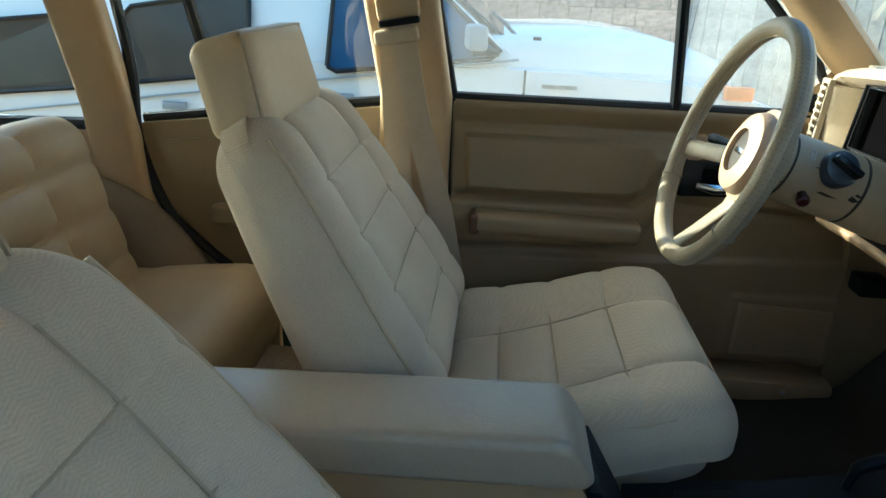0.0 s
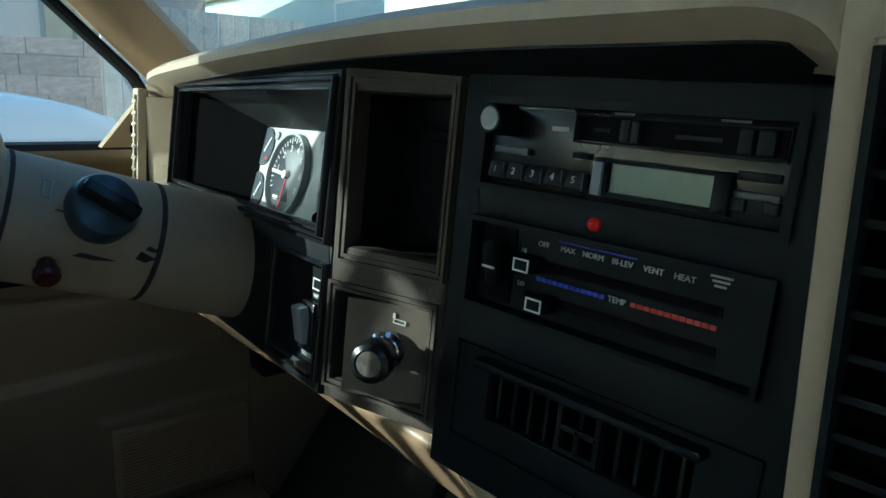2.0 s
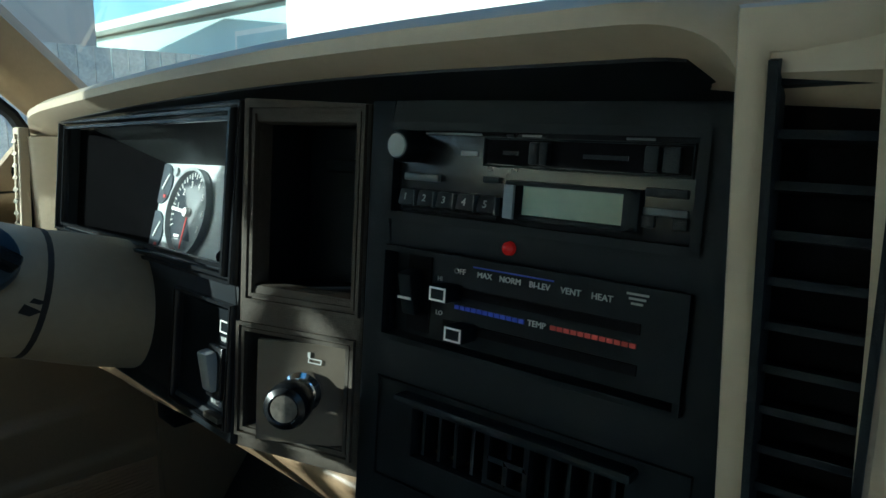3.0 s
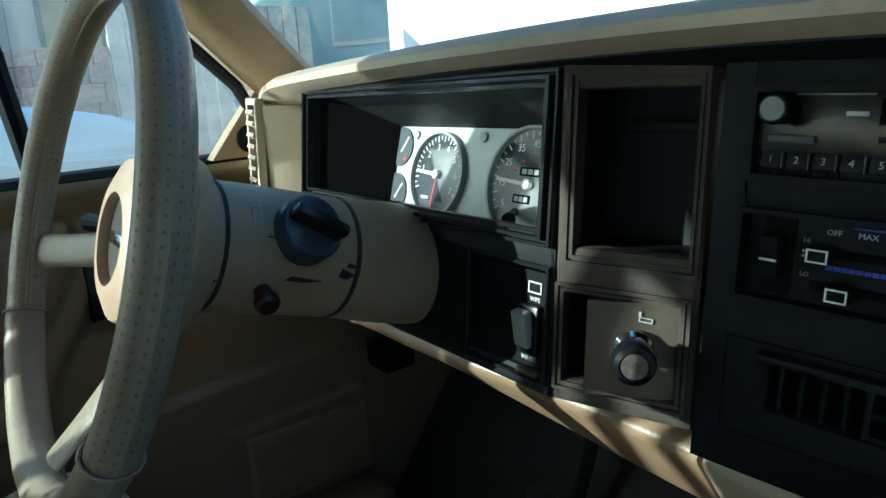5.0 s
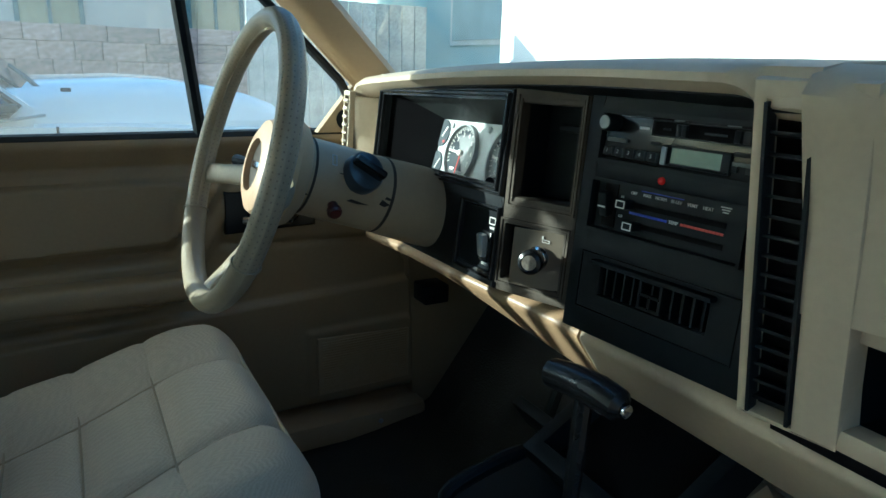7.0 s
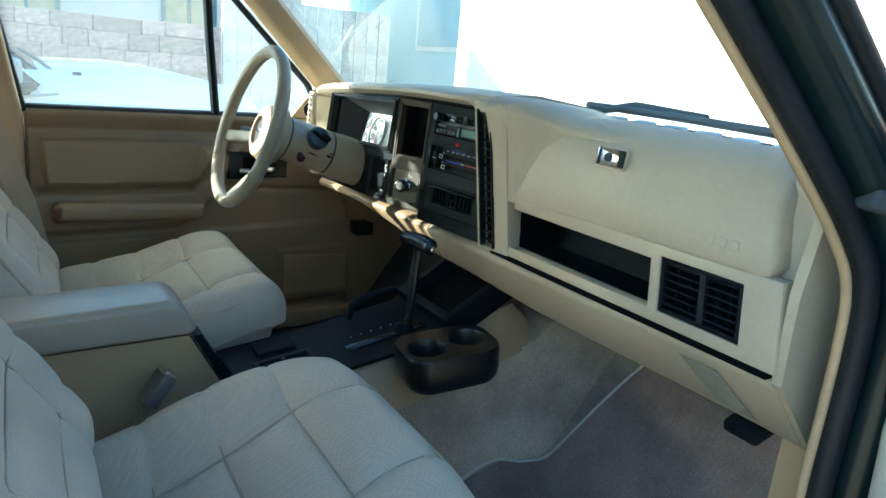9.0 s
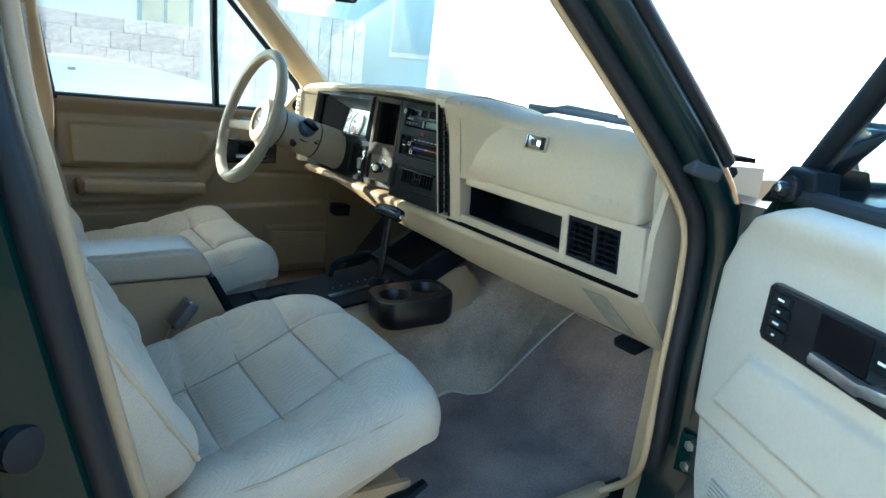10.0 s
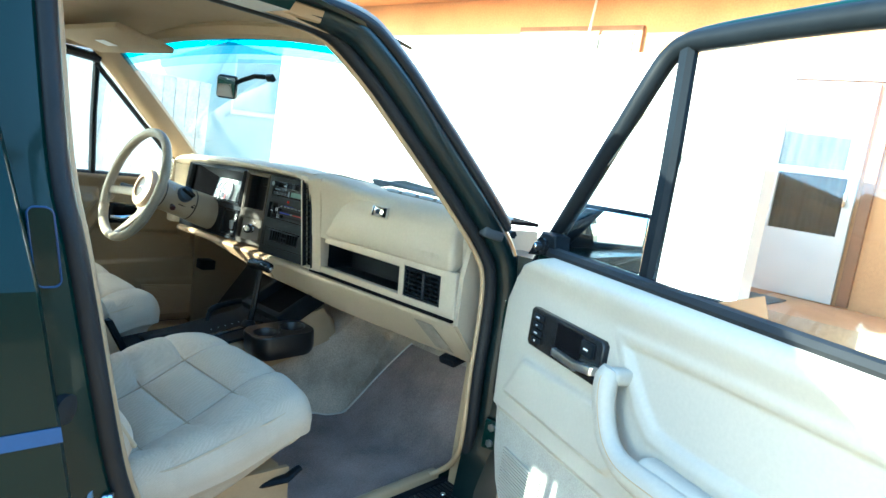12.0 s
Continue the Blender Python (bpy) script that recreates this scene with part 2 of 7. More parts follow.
CURTAIN_LOW = material("dim_curtain_cloth", (0.07, 0.066, 0.057), 0.9, vary=0.2, scale=3)
TEAL_TRIM = material("teal_trim_paint", (0.06, 0.12, 0.13), 0.6, vary=0.1, scale=5)
PANE_BLIND = material("yellow_blind", (0.30, 0.27, 0.16), 0.35, vary=0.3, scale=2)
SMOKED = material("smoked_car_glass", (0.055, 0.050, 0.043), 0.14, vary=0.35, scale=2.5, spec=0.22)
BLUE_GLASS = material("blue_car_glass", (0.025, 0.075, 0.16), 0.12, vary=0.3, scale=4, spec=0.25)
LEAF = material("leaf", (0.10, 0.14, 0.035), 0.6, vary=0.3, scale=8)


# ---- building helpers ----
def thing(name, at, label, category, group="", kind=""):
    ob = new(name)
    ob.location = at
    return tagged(ob, label, category, group, kind)


def part(name, bm, mat, parent=None, label="", smooth=35, weld=False):
    """Links a bmesh, in world places, as one mesh under a thing or a part."""
    if weld:
        bmesh.ops.remove_doubles(bm, verts=bm.verts, dist=1e-5)
    bmesh.ops.recalc_face_normals(bm, faces=bm.faces)
    limit = radians(smooth)
    for f in bm.faces:
        f.smooth = True
    for e in bm.edges:
        if len(e.link_faces) == 2 and e.calc_face_angle(0) > limit:
            e.smooth = False
    me = bpy.data.meshes.new(name)
    root = parent
    shift = Vector((0, 0, 0))
    while root is not None:
        shift += root.location
        root = root.parent
    bmesh.ops.translate(bm, verts=bm.verts, vec=-shift)
    bm.to_mesh(me)
    bm.free()
    me.materials.append(mat)
    ob = new(name, me)
    if parent is not None:
        ob.parent = parent
    if label:
        ob["label"] = label
    return ob


def own(name, bm, mat, label, category="", kind="", smooth=35, group=""):
    return tagged(part(name, bm, mat, None, "", smooth), label, category, group, kind)


def box(c, s, rot=None, bevel=0.0, seg=2, bm=None):
    bm2 = bmesh.new()
    bmesh.ops.create_cube(bm2, size=1)
    bmesh.ops.scale(bm2, vec=s, verts=bm2.verts)
    if bevel:
        bmesh.ops.bevel(bm2, geom=list(bm2.edges), offset=bevel, segments=seg, affect="EDGES", profile=0.5)
    m = Matrix.Translation(c)
    if rot is not None:
        m = m @ (rot if isinstance(rot, Matrix) else Euler([radians(a) for a in rot]).to_matrix().to_4x4())
    bmesh.ops.transform(bm2, matrix=m, verts=bm2.verts)
    return join(bm, bm2)


def join(bm, bm2):
    if bm is None:
        return bm2
    me = bpy.data.meshes.new("join")
    bm2.to_mesh(me)
    bm.from_mesh(me)
    bm2.free()
    bpy.data.meshes.remove(me)
    return bm


def moved(bm, m):
    bmesh.ops.transform(bm, matrix=m, verts=bm.verts)
    return bm


def loft(rings, closed=True, caps=True, bm=None):
    bm = bm or bmesh.new()
    vs = [[bm.verts.new(p) for p in ring] for ring in rings]
    n = len(rings[0])
    for a, b in zip(vs, vs[1:]):
        for i in range(n if closed else n - 1):
            j = (i + 1) % n
            bm.faces.new((a[i], a[j], b[j], b[i]))
    if caps and closed:
        bm.faces.new(vs[0][::-1])
        bm.faces.new(vs[-1])
    return bm


def prism(pts, a, b, axis="y", bm=None):
    """A polygon in the two other axes, drawn out from a to b along axis."""
    def at(p, v):
        return {"x": (v, p[0], p[1]), "y": (p[0], v, p[1]), "z": (p[0], p[1], v)}[axis]
    return loft([[at(p, a) for p in pts], [at(p, b) for p in pts]], bm=bm)


def soft_prism(pts, a, b, r):
    """A polygon in x and z drawn out along y, with round long corners and rolled ends."""
    fine, n = [], len(pts)
    for i in range(n):
        p, q, s = Vector(pts[i - 1]), Vector(pts[i]), Vector(pts[(i + 1) % n])
        d = min(r, 0.45 * (p - q).length, 0.45 * (s - q).length)
        p, s = q + (p - q).normalized() * d, q + (s - q).normalized() * d
        fine += [p.lerp(q, t).lerp(q.lerp(s, t), t) for t in (0.0, 0.25, 0.5, 0.75, 1.0)]
    cx = sum(p.x for p in fine) / len(fine)
    cz = (max(p.y for p in fine) + min(p.y for p in fine)) / 2
    half = (max(p.y for p in fine) - min(p.y for p in fine)) / 2
    long = (max(p.x for p in fine) - min(p.x for p in fine)) / 2
    rings = []
    side = 1 if b > a else -1
    for end, sign in ((a, side), (b, -side)):
        part_rings = []
        for t in (0, 22.5, 45, 67.5, 90):
            inset = r * (1 - math.sin(radians(t)))
            part_rings.append([(cx + (p.x - cx) * (1 - inset / long), end + sign * (r - r * math.cos(radians(t))), cz + (p.y - cz) * (1 - inset / half)) for p in fine])
        rings += part_rings if end == a else part_rings[::-1]
    return loft(rings)


def rounded(w, h, r, n=5, cx=0.0, cy=0.0):
    """The outline of a rectangle with round corners."""
    out = []
    for sx, sy, a0 in ((1, 1, 0), (-1, 1, 90), (-1, -1, 180), (1, -1, 270)):
        for i in range(n + 1):
            a = radians(a0 + 90 * i / n)
            out.append((cx + sx * (w / 2 - r) + r * math.cos(a), cy + sy * (h / 2 - r) + r * math.sin(a)))
    return out


def tube(path, radius, n=10, caps=True, bm=None, flat=1.0):
    """A round bar along a path; radius may be a list; flat squashes it."""
    path = [Vector(p) for p in path]
    radius = radius if isinstance(radius, (list, tuple)) else [radius] * len(path)
    rings, side = [], None
    for i, p in enumerate(path):
        d = (path[min(i + 1, len(path) - 1)] - path[max(i - 1, 0)]).normalized()
        if side is None:
            side = d.cross(Vector((0, 0, 1)))
            if side.length < 0.1:
                side = d.cross(Vector((0, 1, 0)))
        side = (side - d * side.dot(d)).normalized()
        up = side.cross(d)
        rings.append([p + radius[i] * (math.cos(2 * math.pi * k / n) * side + flat * math.sin(2 * math.pi * k / n) * up) for k in range(n)])
    return loft(rings, caps=caps, bm=bm)


def lathe(profile, m=Matrix(), n=24, bm=None):
    """Turns (radius, height) pairs round the local z axis."""
    bm2 = loft([[(max(r, 1e-4) * math.cos(2 * math.pi * k / n), max(r, 1e-4) * math.sin(2 * math.pi * k / n), h) for k in range(n)] for r, h in profile])
    moved(bm2, m)
    return join(bm, bm2)


def smooth_path(points, steps=6):
    """A curve through points (Catmull-Rom)."""
    p = [Vector(q) for q in points]
    p = [2 * p[0] - p[1]] + p + [2 * p[-1] - p[-2]]
    out = []
    for i in range(1, len(p) - 2):
        for k in range(steps):
            t = k / steps
            out.append(0.5 * (2 * p[i] + (p[i + 1] - p[i - 1]) * t + (2 * p[i - 1] - 5 * p[i] + 4 * p[i + 1] - p[i + 2]) * t * t + (3 * p[i] - p[i - 1] - 3 * p[i + 1] + p[i + 2]) * t ** 3))
    return out + [p[-2]]


def holed(w, h, holes, depth, m, outline=None):
    """A flat panel from (0, 0) to (w, h), depth deep below its face, with rectangular holes (x0, y0, x1, y1)."""
    xs = sorted({0, w, *[v for q in holes for v in (q[0], q[2])]})
    ys = sorted({0, h, *[v for q in holes for v in (q[1], q[3])]})
    bm = bmesh.new()
    grid = {}
    for x in xs:
        for y in ys:
            grid[x, y] = bm.verts.new((x, y, 0))
    for x0, x1 in zip(xs, xs[1:]):
        for y0, y1 in zip(ys, ys[1:]):
            cx, cy = (x0 + x1) / 2, (y0 + y1) / 2
            if not any(q[0] < cx < q[2] and q[1] < cy < q[3] for q in holes):
                bm.faces.new((grid[x0, y0], grid[x1, y0], grid[x1, y1], grid[x0, y1]))
    for v in [v for v in bm.verts if not v.link_faces]:
        bm.verts.remove(v)
    made = bmesh.ops.extrude_face_region(bm, geom=list(bm.faces))
    bmesh.ops.translate(bm, vec=(0, 0, -depth), verts=[g for g in made["geom"] if isinstance(g, bmesh.types.BMVert)])
    bm.normal_update()
    rim = [e for e in bm.edges if len(e.link_faces) == 2 and e.calc_face_angle(0) > 1.0 and all(abs(v.co.z) < 1e-6 for v in e.verts)]
    bmesh.ops.bevel(bm, geom=rim, offset=min(0.003, depth * 0.4), segments=2, affect="EDGES", profile=0.5)
    return moved(bm, m)


def plan_frame(y0, x0, y1, x1, z, lean=0.14, rise=0.0):
    """A frame on an upright panel: local x to the passenger's side, y up, z towards the seats; it may rise along x."""
    r = Vector((x1 - x0, y1 - y0, rise)).normalized()
    u = Vector((lean, 0, 1))
    u = (u - r * u.dot(r)).normalized()
    o = r.cross(u)
    m = Matrix((r, u, o)).transposed().to_4x4()
    m.translation = (x0, y0, z)
    return m


def put(m, x, y, z=0.0, turn=0):
    return m @ pose(x, y, z, 0, 0, turn)


def lettering(text, size, m, mat, parent, name="lettering", depth=0.0004, align="CENTER"):
    """Raised letters in the built-in font, as a mesh."""
    curve = bpy.data.curves.new(name, "FONT")
    curve.body, curve.size, curve.align_x, curve.align_y, curve.extrude = text, size, align, "CENTER", depth
    curve.resolution_u = 2
    temp = new("temp", curve)
    me = bpy.data.meshes.new_from_object(temp)
    bpy.data.objects.remove(temp)
    bpy.data.curves.remove(curve)
    bm = bmesh.new()
    bm.from_mesh(me)
    bpy.data.meshes.remove(me)
    return part(name, moved(bm, m), mat, parent, smooth=20)


def bar(m, x, y, w, h, d=0.0006, z=0.0, bm=None):
    """A small flat block on a frame."""
    return join(bm, moved(box((x, y, z + d / 2), (w, h, d)), m))


def poly_distance(x, z, pts, closed=True):
    """Distance to a line of points; negative inside where it is closed."""
    best, inside, n = 9.0, False, len(pts)
    for i in range(n if closed else n - 1):
        (ax, az), (bx, bz) = pts[i], pts[(i + 1) % n]
        dx, dz = bx - ax, bz - az
        t = max(0.0, min(1.0, ((x - ax) * dx + (z - az) * dz) / (dx * dx + dz * dz + 1e-12)))
        best = min(best, math.hypot(x - ax - t * dx, z - az - t * dz))
        if (az > z) != (bz > z) and x < (bx - ax) * (z - az) / (bz - az) + ax:
            inside = not inside
    return -best if closed and inside else best


def swell(d, width):
    """1 inside, 0 outside, with a soft edge."""
    t = max(0.0, min(1.0, 0.5 - d / width))
    return t * t * (3 - 2 * t)


# ---- the cabin's shell ----
def floor_height(x, y):
    base = 0.465 + 0.035 * max(0.0, (x - 0.75) / 0.25) if x < 1.0 else 0.50
    if x > 1.0:
        base += (x - 1.0) * 1.35
    if x < -0.05:
        base += 0.02
    k = min(1.0, max(0.0, (abs(y - 0.03) - 0.120) / 0.075))
    high = 0.16 + 0.075 * min(1.0, max(0.0, (x - 0.60) / 0.40))
    return base + high * (1 - k * k * (3 - 2 * k)) * (1 - 0.5 * max(0.0, min(1.0, (x - 1.0) / 0.2)))


def sheet(fn, us, vs, thick=0.012):
    bm = bmesh.new()
    grid = [[bm.verts.new(fn(u, v)) for v in vs] for u in us]
    for a, b in zip(grid, grid[1:]):
        for i in range(len(vs) - 1):
            bm.faces.new((a[i], a[i + 1], b[i + 1], b[i]))
    if thick:
        bmesh.ops.recalc_face_normals(bm, faces=bm.faces)
        bmesh.ops.solidify(bm, geom=list(bm.faces), thickness=thick)
    return bm


def span(a, b, n):
    return [a + (b - a) * i / (n - 1) for i in range(n)]


carpet = own("floor", sheet(lambda x, y: (x, y, floor_height(x, y) + 0.004 * noise.noise((x * 9, y * 9, 0))), span(-0.9, 1.22, 90), span(-0.6, 0.745, 60), -0.02),
             CARPET, "worn tan cut-pile carpet over the car floor", "carpet", "structure")


def mat_z(x, y):
    return floor_height(x, y) + 0.01 + 0.003 * noise.noise((x * 7, y * 7, 3))


def mat_edge(x):
    """Where the grey carpet starts, beside the tan tunnel side."""
    return -0.155 - 0.90 * max(0.0, x - 0.90) ** 1.6 + 0.004 * math.sin(x * 23)


mat_bm = sheet(lambda x, k: (x, -0.595 + k * (mat_edge(x) + 0.595), mat_z(x, -0.595 + k * (mat_edge(x) + 0.595))), span(0.40, 1.16, 40), span(0, 1, 16), 0.006)
own("floor_mat", mat_bm, CARPET_GREY, "faded grey-brown carpet mat in the passenger footwell", "floor mat")
seam_pts = [(x, mat_edge(x) + 0.004, mat_z(x, mat_edge(x)) + 0.006) for x in span(0.62, 1.16, 30)]
own("trim_mat_edge", tube(seam_pts, 0.0034, 6), material("pale_binding", (0.62, 0.55, 0.45), 0.9), "pale stitched binding along the mat", "trim", "structure")

own("floor_mat", sheet(lambda x, y: (x, y, floor_height(x, y) + 0.012 + 0.004 * noise.noise((x * 8, y * 8, 5))), span(0.30, 1.19, 40), span(0.19, 0.69, 24), 0.008), material("black_rubber_mat", (0.014, 0.013, 0.012), 0.8, vary=0.3, scale=9, bump=0.6, bump_scale=300), "dark dusty mat in the driver's footwell", "floor mat")
pedal = thing("brake_pedal", (1.05, 0.36, 0.62), "black ribbed brake pedal under the column", "pedal")
part("pad", box((1.03, 0.36, 0.63), (0.02, 0.11, 0.06), (0, -35, 0), 0.004), RUBBER, pedal)
part("arm", tube([(1.04, 0.36, 0.64), (1.10, 0.36, 0.80), (1.10, 0.36, 0.92)], 0.009, 8), BLACK, pedal)
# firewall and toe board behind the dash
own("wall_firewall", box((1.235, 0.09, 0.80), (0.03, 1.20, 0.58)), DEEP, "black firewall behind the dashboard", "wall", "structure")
own("wall_kick_left", prism([(0.97, 0.46), (1.22, 0.46), (1.22, 1.12), (0.93, 1.12), (0.96, 0.75)], 0.70, 0.735, "y"), TRIM, "tan moulded kick panel beside the pedals", "wall", "structure")
own("wall_kick_right", prism([(0.96, 0.46), (1.22, 0.46), (1.22, 1.12), (0.96, 1.12)], -0.625, -0.66, "y"), HARD_TRIM, "tan kick panel under the dash end", "wall", "structure")

# roof: headliner and outer skin
def roof_z(x, y):
    return 1.535 - 0.079 * (y / 0.68) ** 2 - 0.012 * max(0.0, (x - 0.2) / 0.4) ** 2


own("ceiling", sheet(lambda x, y: (x, y * (1 - 0.10 * max(0.0, (x - 0.2) / 0.4)), roof_z(x, y)), span(-1.5, 0.60, 30), span(-0.69, 0.69, 24), -0.02), HEADLINER, "tan cloth headliner", "ceiling", "structure")
own("roof_skin", sheet(lambda x, y: (x, y * (1 - 0.14 * max(0.0, (x - 0.25) / 0.38)), roof_z(x, y) + 0.045 + 0.03 * (1 - (y / 0.74) ** 2)), span(-1.55, 0.63, 24), span(-0.745, 0.745, 16), 0.006), PAINT, "dark green painted steel roof", "roof", "structure")


def pillar(name, pts, w, d, mat, label, bevel=0.35):
    """A trim cover along a line; w is its width along the car, d its depth across it."""
    rings = []
    for x, y, z in pts:
        rings.append([(x + px, y + py, z) for px, py in rounded(w, d, min(w, d) * bevel, 4)])
    return own(name, loft(rings), mat, label, "pillar trim", "structure")


# driver's side: belt line y 0.756, glass leaning in towards the roof
def lean_y(z, side=1):
    return side * (0.765 - 0.115 * max(0.0, (z - 1.06) / 0.40))


# A-pillars
def a_pillar(side, name, label):
    rings = []
    for t in span(0, 1, 10):
        z = 1.125 + 0.325 * t
        xf = 0.958 - 0.345 * t
        y = side * (0.715 - 0.085 * t)
        w = 0.088 if side > 0 else 0.048
        rings.append([(xf - w + 0.005, y + side * 0.035, z), (xf - w, y + side * 0.005, z), (xf - w + 0.025, y - side * 0.016, z + 0.004),
                      (xf - 0.02, y - side * 0.02, z + 0.012), (xf, y - side * 0.004, z + 0.014), (xf + 0.006, y + side * 0.035, z + 0.012)])
    return own(name, loft(rings), HARD_TRIM, label, "pillar trim", "structure", 50)


a_pillar(1, "pillar_front_left", "tan plastic windscreen pillar cover on the driver's side")

# header over the windscreen
own("windscreen_header", tube([(0.615 - 0.02 * (y / 0.66) ** 2, y, 1.512 - 0.045 * (y / 0.62) ** 2) for y in span(-0.600, 0.650, 20)], 0.025, 8), HEADLINER, "tan header trim above the windscreen", "trim", "structure")


# windscreen
def screen(k, y):
    """k 0 at the cowl, 1 at the roof."""
    base = Vector((1.13 - 0.18 * (y / 0.70) ** 2, y, 1.135))
    top = Vector((0.625 - 0.02 * (y / 0.66) ** 2, y * 0.93, 1.497 - 0.045 * (y / 0.62) ** 2))
    return base.lerp(top, k)


def pane(fn, us, vs, mat, name, parent=None, label="", thick=0.004):
    ob = part(name, sheet(fn, us, vs, thick), mat, parent, label)
    ob.visible_shadow = False
    return ob


windscreen = thing("window_1", (1.10, 0, 1.115), "laminated windscreen with a blue tinted band along its top", "windscreen", kind="structure")
pane(lambda k, y: screen(k, y), span(0.0, 0.86, 12), span(-0.70, 0.70, 20), GLASS, "pane", windscreen)
for k0, k1, tint in zip((0.86, 0.91, 0.955), (0.91, 0.955, 1.0), GLASS_TINT):
    pane(lambda k, y: screen(k, y), span(k0, k1, 2), span(-0.70, 0.70, 20), tint, "tint_band", windscreen, "blue tinted band of glass")
part("windscreen_seal", tube([screen(0.0, y) + Vector((0.004, 0, 0.002)) for y in span(-0.70, 0.70, 20)], 0.009, 6), RUBBER, windscreen, "black rubber seal")

# driver's door frame: belt, vent bar, upper rail, glass
driver_frame = thing("window_2", (0.5, 0.76, 1.06), "driver's side window with a black divider bar", "car window", kind="structure")
part("belt_seal", tube([(x, 0.757, 1.058) for x in span(0.14, 0.90, 8)], 0.010, 8), RUBBER, driver_frame, "black rubber belt strip")
part("divider_bar", tube([(0.602, 0.757, 1.055), (0.575, lean_y(1.25), 1.25), (0.552, lean_y(1.44), 1.44)], 0.011, 8), BLACK, driver_frame, "black divider bar")
part("front_rail", tube([(0.885, 0.745, 1.06), (0.83, 0.725, 1.15), (0.70, 0.70, 1.27), (0.55, 0.66, 1.405)], 0.008, 8), RUBBER, driver_frame)
part("top_rail", tube([(x, 0.652, 1.432 - 0.02 * max(0, (x - 0.3) / 0.3) ** 2) for x in span(0.08, 0.56, 10)], 0.014, 8), RUBBER, driver_frame)
part("rear_rail", tube([(0.186, 0.755, 1.05), (0.148, 0.71, 1.25), (0.112, 0.655, 1.43)], 0.008, 8), RUBBER, driver_frame)
pane(lambda x, z: (x, lean_y(z), z), span(0.12, 0.60, 3), span(1.05, 1.44, 6), HAZED, "pane", driver_frame)
pane(lambda x, z: (x - (z - 1.05) * 0.6 * ((x - 0.60) / 0.28), lean_y(z), z), span(0.60, 0.88, 3), span(1.05, 1.40, 6), HAZED, "pane", driver_frame)

# B-pillar trim, driver's side, with roof rails
pillar("pillar_middle_left", [(0.115, 0.722, 0.52), (0.115, 0.724, 0.80), (0.115, 0.724, 1.06), (0.085, 0.69, 1.25), (0.06, 0.645, 1.46)], 0.135, 0.045, HARD_TRIM, "tan plastic pillar cover behind the driver's door")
own("roof_rail_left", tube([(x, 0.645, 1.465) for x in span(-1.45, 0.60, 8)], 0.024, 8), HARD_TRIM, "tan roof rail trim on the driver's side", "trim", "structure")
own("roof_rail_right", tube([(x, -0.655, 1.475) for x in span(-1.45, 0.40, 8)], 0.022, 8), HARD_TRIM, "tan roof rail trim above the open door", "trim", "structure")

for side, nm in ((1, "roof_side_left"), (-1, "roof_side_right")):
    own(nm, prism([(side * 0.66, 1.45), (side * 0.735, 1.45), (side * 0.76, 1.475), (side * 0.755, 1.515), (side * 0.70, 1.53), (side * 0.66, 1.50)], -1.55, 0.50 if side > 0 else 0.30, "x"), PAINT, "dark green roof side and drip rail", "roof", "structure")

# rear door, driver's side
rear_left = thing("door_1", (-0.25, 0.76, 0.5), "closed rear door with tan trim and black seal", "car door", kind="structure")
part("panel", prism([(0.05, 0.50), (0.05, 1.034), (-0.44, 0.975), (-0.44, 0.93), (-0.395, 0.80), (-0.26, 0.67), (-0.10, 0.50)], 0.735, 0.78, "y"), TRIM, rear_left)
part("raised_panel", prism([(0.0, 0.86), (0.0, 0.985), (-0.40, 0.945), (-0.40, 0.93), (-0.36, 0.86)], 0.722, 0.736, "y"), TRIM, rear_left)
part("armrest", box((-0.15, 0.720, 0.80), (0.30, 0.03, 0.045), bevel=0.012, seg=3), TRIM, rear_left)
part("door_seal", tube(smooth_path([(-0.490, 0.735, 1.40), (-0.459, 0.735, 1.205), (-0.444, 0.735, 1.07), (-0.446, 0.735, 0.94), (-0.402, 0.735, 0.80), (-0.335, 0.735, 0.725), (-0.26, 0.735, 0.665), (-0.16, 0.735, 0.60), (-0.10, 0.735, 0.5)], 5), 0.011, 8), RUBBER, rear_left, "black rubber door seal")
part("top_rail", tube([(x, 0.655, 1.428) for x in span(-0.50, 0.05, 6)], 0.018, 8), RUBBER, rear_left)
# unseen corner piece, added and shaped to trim the sun reaching the dash
part("frame_corner", prism([(-0.53, 1.360), (-0.34, 1.378), (-0.23, 1.400), (-0.17, 1.418), (-0.10, 1.430), (-0.10, 1.445), (-0.53, 1.445)], 0.645, 0.668, "y"), HARD_TRIM, rear_left, "added tan corner piece, out of view, that cuts the sun")
part("belt_seal", tube([(x, 0.757, 1.037 + 0.125 * x) for x in span(-0.44, 0.05, 6)], 0.010, 8), RUBBER, rear_left)
part("window_post", tube([(-0.275, 0.755, 1.00), (-0.308, 0.72, 1.20), (-0.345, 0.655, 1.44)], 0.012, 8), RUBBER, rear_left)
pane(lambda x, z: (x, lean_y(z), z), span(-0.46, 0.05, 3), span(0.98, 1.45, 5), GLASS, "pane", rear_left)

